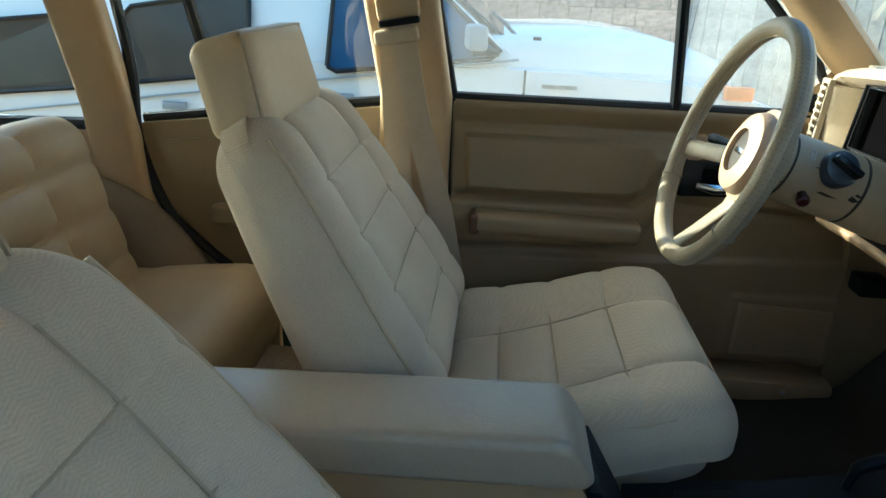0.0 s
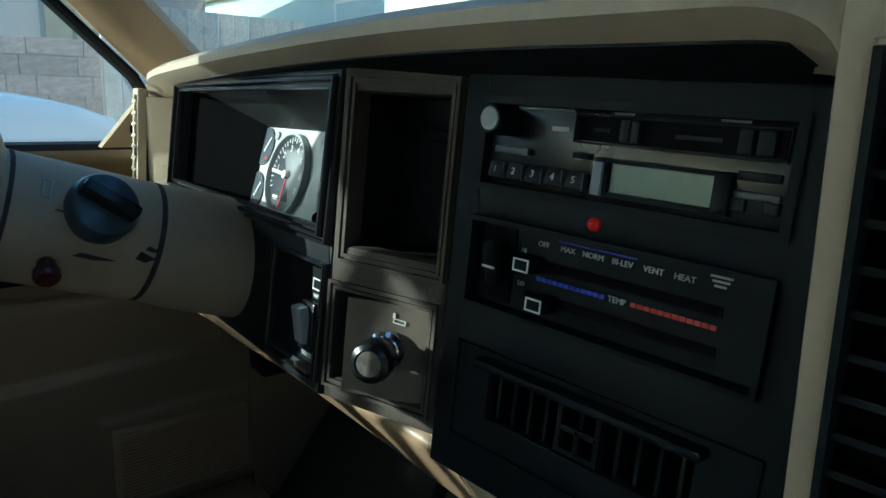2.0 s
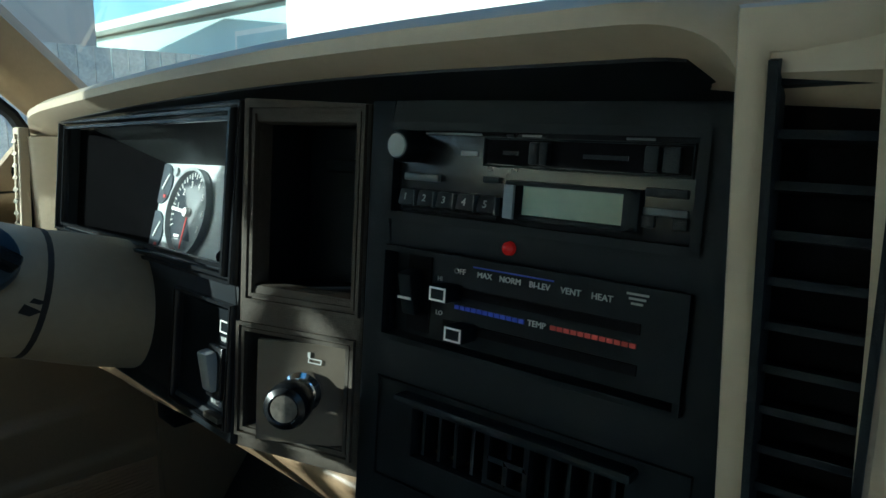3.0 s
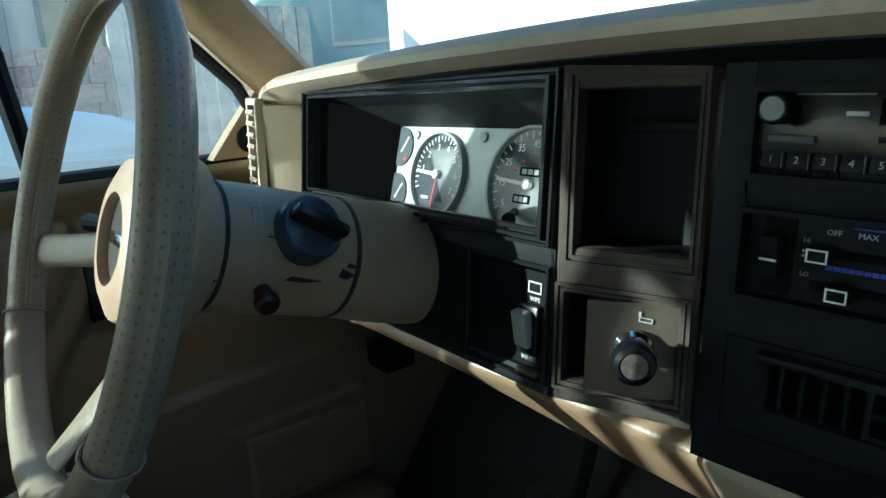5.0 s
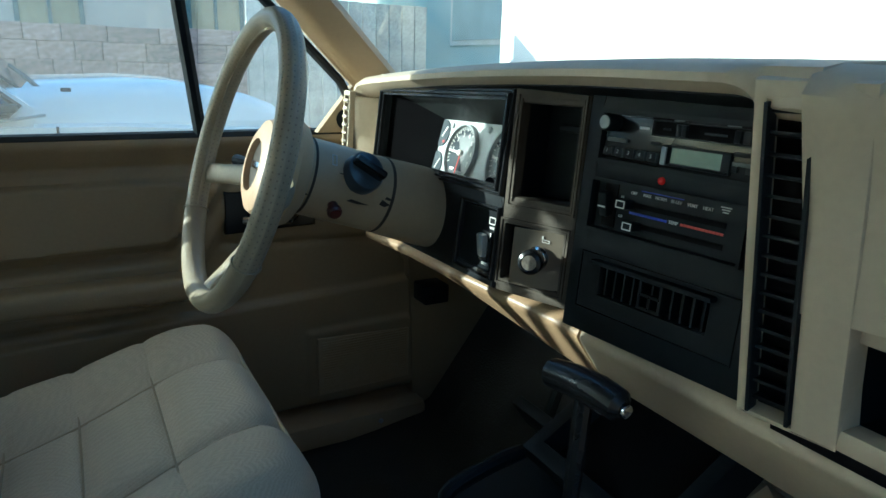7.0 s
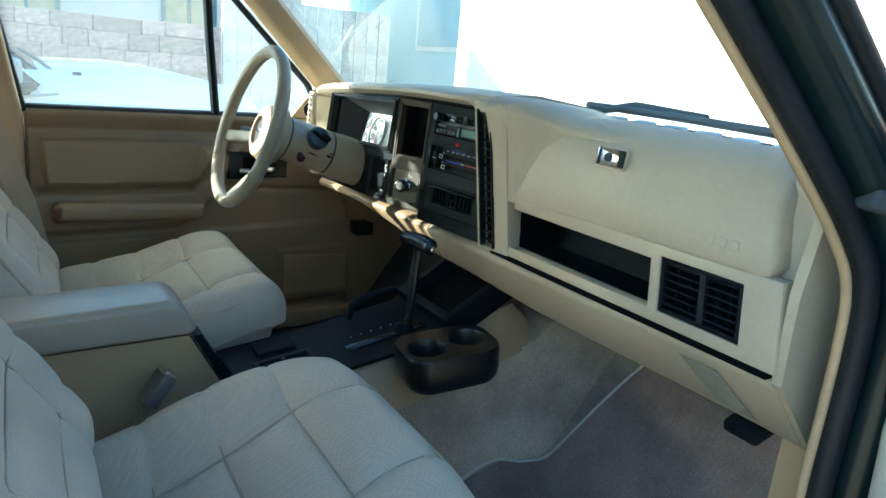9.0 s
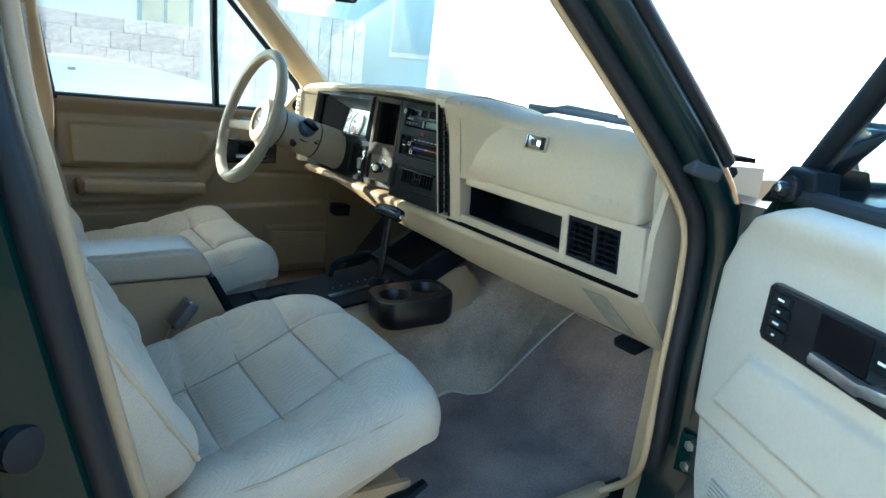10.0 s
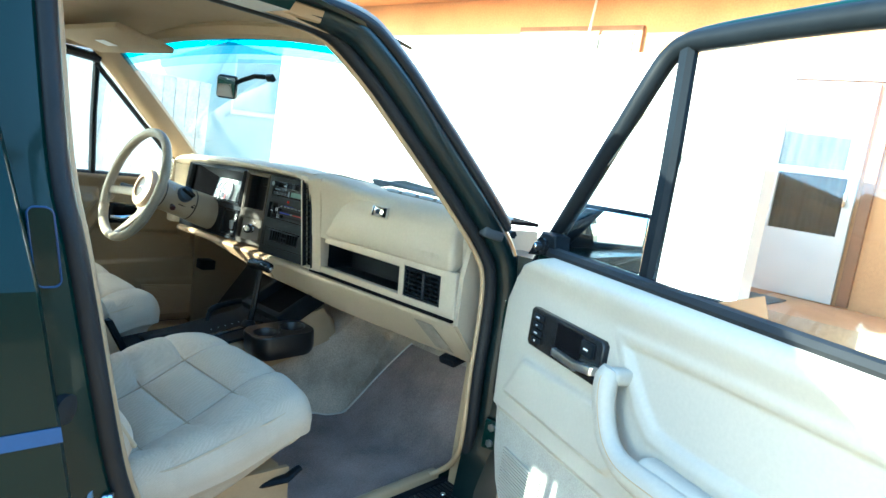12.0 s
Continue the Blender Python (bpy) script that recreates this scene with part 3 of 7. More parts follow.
own("wall_quarter_left", box((-0.48, 0.757, 0.69), (0.60, 0.018, 0.53), bevel=0.004), HARD_TRIM, "tan quarter trim beside the rear seat", "wall", "structure")
pillar("pillar_rear_left", [(-0.47, 0.725, 0.56), (-0.475, 0.73, 0.80), (-0.495, 0.73, 1.00), (-0.512, 0.69, 1.20), (-0.545, 0.645, 1.47)], 0.105, 0.05, HARD_TRIM, "tan plastic pillar cover beside the rear seat")
own("wall_cargo_left", box((-1.04, 0.755, 0.70), (0.93, 0.04, 0.48), bevel=0.012), HARD_TRIM, "tan cargo side trim panel", "wall", "structure")
cargo = thing("window_3", (-1.05, 0.74, 1.03), "fixed cargo side window on the driver's side", "car window", kind="structure")
part("frame", tube([(-0.565, 0.757, 0.962), (-1.32, 0.757, 0.940), (-1.28, 0.66, 1.43), (-0.63, 0.66, 1.44)], 0.014, 8), RUBBER, cargo)
cargo_pane = part("pane", sheet(lambda x, z: (x, lean_y(z), z), span(-1.32, -0.56, 3), span(0.97, 1.45, 4), 0.004), GLASS, cargo)
own("wall_arch_left", tube(smooth_path([(-0.34, 0.68, 0.58), (-0.40, 0.68, 0.70), (-0.53, 0.68, 0.80), (-0.90, 0.66, 0.88), (-1.2, 0.66, 0.80)], 5), 0.075, 12, flat=1.0), material("arch_carpet", (0.16, 0.12, 0.08), 0.95, vary=0.2, bump=0.8, bump_scale=500), "brown carpeted wheel arch beside the rear seat", "wall", "structure")

own("pillar_tail_left", loft([[(-1.30 + k, y, z), (-1.56 + k, y, z), (-1.56 + k, y - 0.12, z), (-1.48 + k, y - 0.12, z), (-1.44 + k, y - 0.03, z), (-1.30 + k, y - 0.03, z)] for k, y, z in ((0, 0.765, 1.03), (0.03, 0.71, 1.25), (0.06, 0.66, 1.47))]), HARD_TRIM, "tan tail pillar trim on the driver's side", "pillar trim", "structure")
own("pillar_tail_right", loft([[(-1.30 + k, y, z), (-1.56 + k, y, z), (-1.56 + k, y + 0.12, z), (-1.48 + k, y + 0.12, z), (-1.44 + k, y + 0.03, z), (-1.30 + k, y + 0.03, z)] for k, y, z in ((0, -0.765, 1.03), (0.03, -0.71, 1.25), (0.06, -0.66, 1.47))]), HARD_TRIM, "tan tail pillar trim by the tailgate", "pillar trim", "structure")
# tailgate and far side
own("wall_tailgate", box((-1.52, 0, 0.77), (0.05, 1.50, 0.55), bevel=0.02), HARD_TRIM, "tan tailgate trim", "wall", "structure")
tail = thing("window_4", (-1.53, 0, 1.05), "tailgate window at the back of the cargo bay", "car window", kind="structure")
part("frame", tube([(-1.52, -0.68, 1.05), (-1.43, -0.62, 1.39), (-1.43, 0.62, 1.39), (-1.52, 0.68, 1.05), (-1.52, -0.68, 1.05)], 0.03, 8), RUBBER, tail)
pane(lambda y, k: (-1.53 + 0.10 * k, y * (1 - 0.1 * k), 1.05 + 0.40 * k), span(-0.68, 0.68, 3), span(0, 0.86, 3), GLASS, "pane", tail)
own("tailgate_header", box((-1.43, 0, 1.468), (0.05, 1.30, 0.15), bevel=0.015), HEADLINER, "tan trim over the tailgate window", "trim", "structure")
own("wall_cargo_right", box((-1.07, -0.765, 0.78), (0.87, 0.04, 0.50), bevel=0.012), HARD_TRIM, "tan cargo side trim panel by the tailgate", "wall", "structure")
own("cargo_floor", box((-1.2, 0, 0.62), (0.62, 1.48, 0.03)), CARPET, "tan carpeted cargo floor", "floor", "structure")


# ---- seats ----
def pad(size, radius, place, seams_x=(), seams_y=(), groove=0.009, puff=0.010, shape=None, cuts=62):
    """A stuffed block. size is its half width, length and height; seams run along it (seams_x) and across it (seams_y)."""
    a, b, c = size
    bm = bmesh.new()
    bmesh.ops.create_cube(bm, size=2)
    bmesh.ops.subdivide_edges(bm, edges=list(bm.edges), cuts=cuts, use_grid_fill=True)
    for v in bm.verts:
        p = Vector((v.co.x * a, v.co.y * b, v.co.z * c))
        q = Vector((max(-(a - radius), min(a - radius, p.x)), max(-(b - radius), min(b - radius, p.y)), max(-(c - radius), min(c - radius, p.z))))
        n = p - q
        if n.length > 1e-6:
            n.normalize()
            p = q + n * radius
        top = max(0.0, n.z)
        dx = min([abs(p.x - s) for s in seams_x] + [1.0])
        dy = min([abs(p.y - s) for s in seams_y] + [1.0])
        inside = 1.0
        if seams_x:
            inside = 1 - 0.75 * max(0.0, min(1.0, (abs(p.x) - max(seams_x)) / 0.05))
        lift = -puff * max(math.exp(-(dx / 0.020) ** 2), inside * math.exp(-(dy / 0.020) ** 2)) - groove * max(math.exp(-(dx / 0.006) ** 2), (0.4 + 0.6 * inside) * math.exp(-(dy / 0.006) ** 2))
        lift = top * (puff + lift)
        p = p + n * lift
        p += n * 0.0016 * noise.noise(p * 11)
        if shape:
            p = shape(p)
        v.co = place(p)
    return bm


CUSHION = ((0.0, 0.652), (0.02, 0.672), (0.11, 0.694), (0.20, 0.722), (0.295, 0.765), (0.35, 0.781), (0.40, 0.779), (0.43, 0.768))


def cushion_top(u):
    """Height of the cushion along its length, rising to a rolled front."""
    for (ua, a), (ub, c) in zip(CUSHION, CUSHION[1:]):
        if u <= ub:
            return a + (c - a) * (u - ua) / (ub - ua)
    return CUSHION[-1][1] - 0.5 * (u - 0.43)


def front_seat(y0, rear, sag, bolster, label, inner):
    """A bucket seat; rear is where its cushion starts, sag how far its middle has sunk, bolster the lift of its sides behind and its fall forwards, inner the side of the tunnel (+1 or -1 in y)."""
    seat = thing("front_seat", (0.3, y0, 0.48), label, "car seat", "front seats")

    def cushion_place(p):
        u = p.y + 0.215
        soft = 0.003 + sum(cushion_top(0.945 * u + d) for d in (-0.03, -0.015, 0.0, 0.015, 0.03)) / 5
        k = max(0.0, min(1.0, (abs(p.x) / 0.245 - 0.42) / 0.42))
        k = k * k * (3 - 2 * k)
        side = bolster[2] * math.exp(-((u - 0.22) / 0.12) ** 2) if p.x * inner > 0 else 0.0
        rise = (bolster[0] - bolster[1] * max(0.0, u) + side) * k if p.z > -0.03 else 0.0
        return Vector((rear + 0.945 * u, y0 + p.x, soft - sag * max(0.0, 1 - u / 0.33) * (1 - k) + rise + p.z - 0.066))

    def cushion_shape(p):
        k = p.y / 0.215
        p = p.copy()
        p.x *= 1 - 0.10 * max(0.0, k) ** 3 - 0.05 * max(0.0, -k)
        side = abs(p.x) / 0.245
        if p.z <= 0:
            low = min(1.0, -p.z / 0.05)
            p.x *= 1 - 0.09 * low
            p.y -= 0.040 * low * max(0.0, k)
        if p.z > 0:
            p.z -= 0.05 * max(0, side - 0.42) ** 2 - 0.006 + 0.03 * max(0.0, k - 0.7) ** 2
        return p

    part("seat", pad((0.250, 0.220, 0.066), 0.052, cushion_place, (-0.1025, 0.1025), (-0.105, -0.015, 0.080), shape=cushion_shape, groove=0.0060, puff=0.0060), SEAT_CLOTH, seat, "beige cloth cushion with stitched seams")
    for sx in (-0.1025, 0.1025):
        part("seam", tube([cushion_place(cushion_shape(Vector((sx, k, 0.0615)))) for k in span(-0.17, 0.175, 24)], 0.0019, 5), PIPING, seat)
    for sy in (-0.105, -0.015, 0.080):
        part("seam", tube([cushion_place(cushion_shape(Vector((k, sy, 0.0622)))) for k in span(-0.18, 0.18, 20)], 0.0014, 5), PIPING, seat)
    pipe = []
    for a in span(0, 2 * math.pi, 60):
        ca, sa = math.cos(a), math.sin(a)
        px, py = 0.2395 * abs(ca) ** 0.30 * (1 if ca > 0 else -1), 0.2095 * abs(sa) ** 0.30 * (1 if sa > 0 else -1)
        q = cushion_shape(Vector((px * 0.982, py * 0.982, 0.0540)))
        pipe.append(cushion_place(q))
    part("cushion_piping", tube(pipe, 0.0026, 6), SEAT, seat, "beige piping")
    part("seat_base", box((0.36, y0, 0.545), (0.38, 0.40, 0.13), (0, -6, 0), 0.02), HARD_TRIM, seat, "tan plastic seat base")

    lean = radians(32)
    axis = Vector((-math.sin(lean), 0, math.cos(lean)))
    face = Vector((math.cos(lean), 0, math.sin(lean)))
    foot = Vector((0.235, y0, 0.725))

    def back_place(p):
        return foot + axis * (p.y + 0.225) + face * (p.z - 0.07) + Vector((0, p.x, 0))

    tall = 0.004

    def back_shape(p):
        k = (p.y + 0.225) / 0.45
        p = p.copy()
        p.x *= 1 - 0.26 * max(0.0, min(1.0, (k - 0.30) / 0.70)) ** 1.15
        side = min(1.0, abs(p.x) / 0.23)
        if p.z > 0:
            p.z += 0.020 * max(0, side - 0.45) - 0.03 * max(0.0, k - 0.75)
        else:
            p.z += 0.05 * max(0.0, k - 0.2)
        p.y += tall * max(0.0, k)
        return p

    part("backrest", pad((0.238, 0.232, 0.075), 0.058, back_place, (-0.125, 0.125), (-0.14, -0.055, 0.03, 0.115), shape=back_shape, groove=0.005, puff=0.005), SEAT_CLOTH, seat, "beige cloth backrest with stitched seams")
    for sgn in (1, -1):
        line = [back_place(back_shape(Vector((sgn * 0.2225, k, 0.0600)))) for k in span(-0.20, 0.195, 26)]
        part("bolster_piping", tube(line, 0.0040, 8), SEAT, seat, "beige piping")
    for sx in (-0.125, 0.125):
        part("seam", tube([back_place(back_shape(Vector((sx, k, 0.0705)))) for k in span(-0.172, 0.180, 20)], 0.0020, 5), PIPING, seat)
    for sy in (-0.14, -0.055, 0.03, 0.115):
        part("seam", tube([back_place(back_shape(Vector((k, sy, 0.0710)))) for k in span(-0.172, 0.172, 20)], 0.0014, 5), PIPING, seat)
    # head restraint on two posts
    haxis, hface = Vector((-math.sin(radians(16)), 0, math.cos(radians(16)))), Vector((math.cos(radians(16)), 0, math.sin(radians(16))))
    head_c = foot + Vector((-0.298, 0, 0.402))

    def head_place(p):
        return head_c + haxis * p.y + hface * p.z + Vector((0, p.x, 0))

    def head_shape(p):
        p = p.copy()
        p.x *= 1 - 0.14 * (p.y + 0.06) / 0.16
        p.z += 0.012 * (1 - (p.x / 0.13) ** 2) * (1 if p.z > 0 else 0)
        return p

    head = part("headrest", pad((0.140, 0.064, 0.040), 0.022, head_place, groove=0, puff=0.0, shape=head_shape, cuts=18), SEAT, seat, "beige vinyl head restraint")
    for dy in (-0.06, 0.06):
        part("headrest_post", tube([head_c - axis * 0.10 + Vector((0, dy, 0)), head_c - haxis * 0.05 + Vector((0, dy, 0))], 0.007, 8), CHROME, seat)
    edge_line = [head_place(head_shape(Vector((sx * 0.1340, sy * 0.0580, 0.0342)))) for sx, sy in ((1, -0.9), (1, 0), (1, 0.9), (0.96, 1), (0, 1), (-0.96, 1), (-1, 0.9), (-1, 0), (-1, -0.9), (-0.96, -1), (0, -1), (0.96, -1), (1, -0.9))]
    part("headrest_seam", tube(smooth_path(edge_line, 4), 0.0024, 5), PIPING, head)
    if inner > 0:
        part("adjust_lever", tube([(0.47, y0 - 0.20, 0.60), (0.53, y0 - 0.225, 0.612), (0.56, y0 - 0.225, 0.628)], [0.012, 0.013, 0.009], 8, flat=0.6), BLACK, seat, "black seat lever")
        part("side_cover", prism([(0.15, 0.50), (0.55, 0.50), (0.54, 0.63), (0.20, 0.64)], y0 - 0.205, y0 - 0.215, "y"), HARD_TRIM, seat, "tan plastic side cover")
    return seat


front_seat(0.385, 0.195, 0.0, (0.055, 0.105, 0.0), "beige cloth driver's bucket seat behind the wheel", -1)
front_seat(-0.338, 0.185, 0.034, (0.028, 0.085, 0.026), "beige cloth passenger bucket seat beside the open door", 1)

# rear bench
bench = thing("rear_bench", (-0.6, 0, 0.5), "tan vinyl rear bench seat behind the front seats", "car seat")
part("seat", pad((0.66, 0.25, 0.09), 0.07, lambda p: Vector((-0.38 + p.y, p.x, 0.625 + p.z + 0.1 * p.y)), (-0.3, 0.3), (0.0,), cuts=30), REAR_VINYL, bench)


def bench_back(p):
    lean = radians(15)
    return Vector((-0.40, 0, 0.65)) + Vector((-math.sin(lean), 0, math.cos(lean))) * (p.y + 0.20) + Vector((math.cos(lean), 0, math.sin(lean))) * (p.z - 0.06) + Vector((0, p.x, 0))


part("backrest", pad((0.62, 0.185, 0.075), 0.06, bench_back, (-0.45, -0.22, 0.22, 0.45), (-0.09, 0.0, 0.09), cuts=36), REAR_VINYL, bench)

# ---- armrest box and floor console ----
arm = thing("armrest_box", (0.2, 0.05, 0.6), "tan console box with a padded grey-beige armrest lid", "armrest")
part("lid", soft_prism([(-0.18, 0.775), (0.384, 0.792), (0.392, 0.802), (0.372, 0.838), (0.354, 0.850), (0.0, 0.834), (-0.18, 0.824)], -0.012, 0.108, 0.013), ARMREST, arm, "padded vinyl lid")
part("box", prism([(-0.24, 0.58), (0.45, 0.58), (0.45, 0.66), (0.380, 0.788), (-0.24, 0.772)], 0.000, 0.104, "y"), HARD_TRIM, arm, "tan moulded box")
part("front_strip", prism([(0.384, 0.788), (0.455, 0.66), (0.47, 0.66), (0.398, 0.789)], -0.004, 0.108, "y"), BLACK, arm, "black strip")
buckle = thing("seat_belt_buckle", (0.30, -0.03, 0.72), "dark grey seat belt buckle standing beside the passenger cushion", "belt buckle")
part("body", box((0.322, -0.062, 0.738), (0.022, 0.036, 0.052), (0, 38, 10), 0.004), material("dark_grey_plastic", (0.09, 0.085, 0.08), 0.45), buckle)
part("release_plate", box((0.337, -0.058, 0.760), (0.020, 0.034, 0.006), (0, 38, 10), 0.001), CHROME, buckle, "bright metal cap")
part("stalk", tube([(0.308, -0.060, 0.715), (0.29, -0.045, 0.66), (0.28, -0.03, 0.60)], 0.012, 8, flat=0.4), HARD_TRIM, buckle)

console = thing("floor_console", (0.7, 0.03, 0.6), "tan floor console with a black top plate and a storage bin", "console")


def cons_ring(x, zt, wt, zb, wb):
    return [(x, 0.03 - wb, zb), (x, 0.03 - wt, zt - 0.015), (x, 0.03 - wt + 0.015, zt), (x, 0.03 + wt - 0.015, zt), (x, 0.03 + wt, zt - 0.015), (x, 0.03 + wb, zb)]


part("body", loft([cons_ring(0.44, 0.690, 0.085, 0.58, 0.10), cons_ring(0.62, 0.712, 0.090, 0.615, 0.118), cons_ring(0.74, 0.732, 0.096, 0.645, 0.130), cons_ring(0.86, 0.752, 0.104, 0.680, 0.134),
                   cons_ring(0.92, 0.786, 0.108, 0.700, 0.134), cons_ring(0.965, 0.800, 0.110, 0.712, 0.132), cons_ring(1.00, 0.775, 0.108, 0.722, 0.126), cons_ring(1.012, 0.735, 0.100, 0.722, 0.118)]), HARD_TRIM, console, "tan moulded body", 40)
part("top_plate", loft([[(x, 0.03 - w, z + 0.002), (x, 0.03 - w, z + 0.009), (x, 0.03 + w, z + 0.009), (x, 0.03 + w, z + 0.002)] for x, z, w in ((0.45, 0.692, 0.090), (0.62, 0.712, 0.096), (0.80, 0.744, 0.103), (0.83, 0.757, 0.104))]), BLACK, console, "black top plate")
bin_m = Matrix.Translation((0.825, 0.03, 0.757)) @ Euler((0, radians(-30), 0)).to_matrix().to_4x4()
part("bin_frame", holed(0.20, 0.19, [(0.02, 0.018, 0.18, 0.172)], 0.05, bin_m @ pose(0, -0.095, 0.028)), BLACK, console, "black bin surround")
part("bin_floor", moved(box((0.10, 0, -0.004), (0.17, 0.16, 0.006)), bin_m), DEEP, console)
part("rear_tray", moved(box((0.0, 0, 0.0), (0.07, 0.05, 0.016), bevel=0.003), pose(0.54, 0.075, 0.712, 0, -7, 0)), BLACK, console)
part("rear_tray", moved(holed(0.10, 0.06, [(0.008, 0.008, 0.046, 0.052), (0.054, 0.008, 0.092, 0.052)], 0.014, pose(-0.05, -0.03, 0.010)), pose(0.54, 0.0, 0.708, 0, -7, 0)), BLACK_GRAIN, console, "black coin tray")
slot_bm = box((0.725, -0.005, 0.739), (0.16, 0.020, 0.008), (0, -10, 0), 0.002)
part("selector_slot", slot_bm, BLACK_GLOSS, console, "black selector gate")
for i in range(6):
    part("gate_mark", box((0.665 + 0.02 * i, 0.018, 0.7375 + 0.0037 * i), (0.0015, 0.004, 0.001), (0, -10, 0)), MARK_DIM, console)

cup = thing("cup_holder", (0.76, -0.13, 0.70), "black plastic twin cup holder fixed beside the console", "cup holder")
CUP = material("cup_black", (0.007, 0.007, 0.008), 0.3, vary=0.2, scale=20, bump=0.1, bump_scale=600)
cup_out = rounded(0.172, 0.122, 0.040, 6, 0.765, -0.135)
cup_top = 0.752
cup_tilt = Matrix.Translation((0.776, -0.130, 0.772)) @ Euler((0, radians(-6), radians(-8))).to_matrix().to_4x4() @ Matrix.Translation((-0.765, 0.135, -0.752))
cb = bmesh.new()
rings = [[cb.verts.new((0.765 + (x - 0.765) * g, -0.135 + (y + 0.135) * g, z)) for x, y in cup_out] for g, z in ((0.90, 0.690), (0.97, 0.698), (1.0, 0.712), (1.0, cup_top - 0.004), (0.975, cup_top))]
for a, c in zip(rings, rings[1:]):
    for k in range(len(a)):
        cb.faces.new((a[k], a[(k + 1) % len(a)], c[(k + 1) % len(a)], c[k]))
cb.faces.new(rings[0][::-1])
loops = [cb.edges.get((rings[-1][k], rings[-1][(k + 1) % len(rings[-1])])) for k in range(len(rings[-1]))]
for hx, hy in ((0.726, -0.142), (0.805, -0.128)):
    well = [[cb.verts.new((hx + r * math.cos(2 * math.pi * k / 28), hy + r * math.sin(2 * math.pi * k / 28), z)) for k in range(28)] for r, z in ((0.0345, cup_top), (0.0325, cup_top - 0.003), (0.030, 0.700))]
    for a, c in zip(well, well[1:]):
        for k in range(28):
            cb.faces.new((a[k], a[(k + 1) % 28], c[(k + 1) % 28], c[k]))
    cb.faces.new(well[-1])
    loops += [cb.edges.get((well[0][k], well[0][(k + 1) % 28])) for k in range(28)]
bmesh.ops.triangle_fill(cb, use_beauty=True, edges=loops)
part("body", moved(cb, cup_tilt), CUP, cup)
part("cup_divider", moved(box((0.766, -0.135, cup_top + 0.002), (0.005, 0.03, 0.006), (0, 0, -20), 0.002), cup_tilt), CUP, cup)

shifter = thing("gear_selector", (0.775, 0.0, 0.74), "black T-handle gear selector on a thin stem", "gear lever")
part("stem", tube([(0.765, 0.0, 0.735), (0.775, 0.0, 0.80), (0.781, 0.0, 0.905)], [0.010, 0.008, 0.009], 10), BLACK_GLOSS, shifter)
part("handle", tube([(0.786, -0.043, 0.914), (0.785, -0.038, 0.915), (0.783, -0.016, 0.917), (0.780, 0.016, 0.916), (0.777, 0.040, 0.913), (0.777, 0.045, 0.912)], [0.009, 0.0145, 0.0155, 0.015, 0.014, 0.008], 12), BLACK_GLOSS, shifter, "black T-shaped grip")
part("button", lathe([(0.006, 0), (0.006, 0.004), (0.004, 0.005)], Matrix.Translation((0.785, -0.044, 0.914)) @ Euler((radians(90), 0, 0)).to_matrix().to_4x4(), 12), CHROME, shifter, "bright push button")
part("boot", lathe([(0.022, 0), (0.018, 0.012), (0.011, 0.02)], Matrix.Translation((0.765, 0, 0.742)), 14), BLACK, shifter)

transfer = thing("transfer_lever", (0.70, 0.10, 0.72), "black cranked transfer case lever beside the gear selector", "lever")
part("lever", tube(smooth_path([(0.70, 0.105, 0.71), (0.702, 0.107, 0.745), (0.715, 0.108, 0.768), (0.765, 0.108, 0.782), (0.80, 0.108, 0.786)], 5), [0.006] * 8 + [0.0085] * 13, 10), BLACK, transfer)


# ---- dashboard ----
dash = thing("dashboard", (0.9, 0.03, 0.9), "beige padded dashboard with a black instrument and radio panel", "dashboard")


def hood_z(y):
    """Height of the top pad's lip, rising from the driver's corner to the middle."""
    k = max(0.0, min(1.0, (0.60 - y) / 0.60))
    return 1.160 + 0.031 * (1 - (1 - k) ** 1.6)


def hood_ring(y):
    zt = hood_z(y)
    drop = 0.0
    if y > 0.58:
        drop = 0.020 * ((y - 0.58) / 0.09) ** 2
    xf = 0.783 + 0.035 * max(0.0, (y - 0.50) / 0.2) ** 2 + 0.02 * max(0.0, (y - 0.1) / 0.5)
    xf += 0.013 * min(1.0, max(0.0, (-0.085 - y) / 0.030))
    zt -= drop
    k = min(1.0, max(0.0, (-0.090 - y) / 0.024))
    zb = zt - 0.019 - 0.014 * (1 - math.sqrt(1 - k * k))
    return [(0.885, y, zb - 0.012), (0.84, y, zb - 0.010), (xf + 0.012, y, zb), (xf + 0.002, y, zb + 0.006), (xf + 0.002, y, zb + 0.012), (xf + 0.010, y, zt - 0.002),
            (xf + 0.028, y, zt + 0.001), (xf + 0.10, y, zt + 0.004), (1.00, y, zt - 0.008), (1.12, y, 1.145), (1.12, y, 1.12), (1.0, y, zt - 0.032), (0.90, y, zt - 0.028)]


part("top_pad", loft([hood_ring(y) for y in span(0.670, -0.060, 66) + span(-0.064, -0.152, 30)]), DASH, dash, "beige padded top with an overhanging lip", 50)

# thin black sheet that stands for the shade under the beige lip
part("hood_soffit", sheet(lambda y, k: (hood_ring(y)[2][0] + 0.008 + k * 0.05, y, hood_ring(y)[2][2] - 0.0015 - 0.010 * k), span(0.55, -0.060, 30) + span(-0.064, -0.096, 12), span(0, 1, 4), 0.0015), BLACK_GRAIN, dash, "black sheet for the shade under the lip")

FA = plan_frame(0.546, 0.826, 0.184, 0.816, 1.10, 0.13, 0.013)
FB = plan_frame(0.178, 0.813, 0.095, 0.841, 1.10, 0.10)
FC = plan_frame(0.090, 0.836, -0.118, 0.857, 1.10, 0.08)

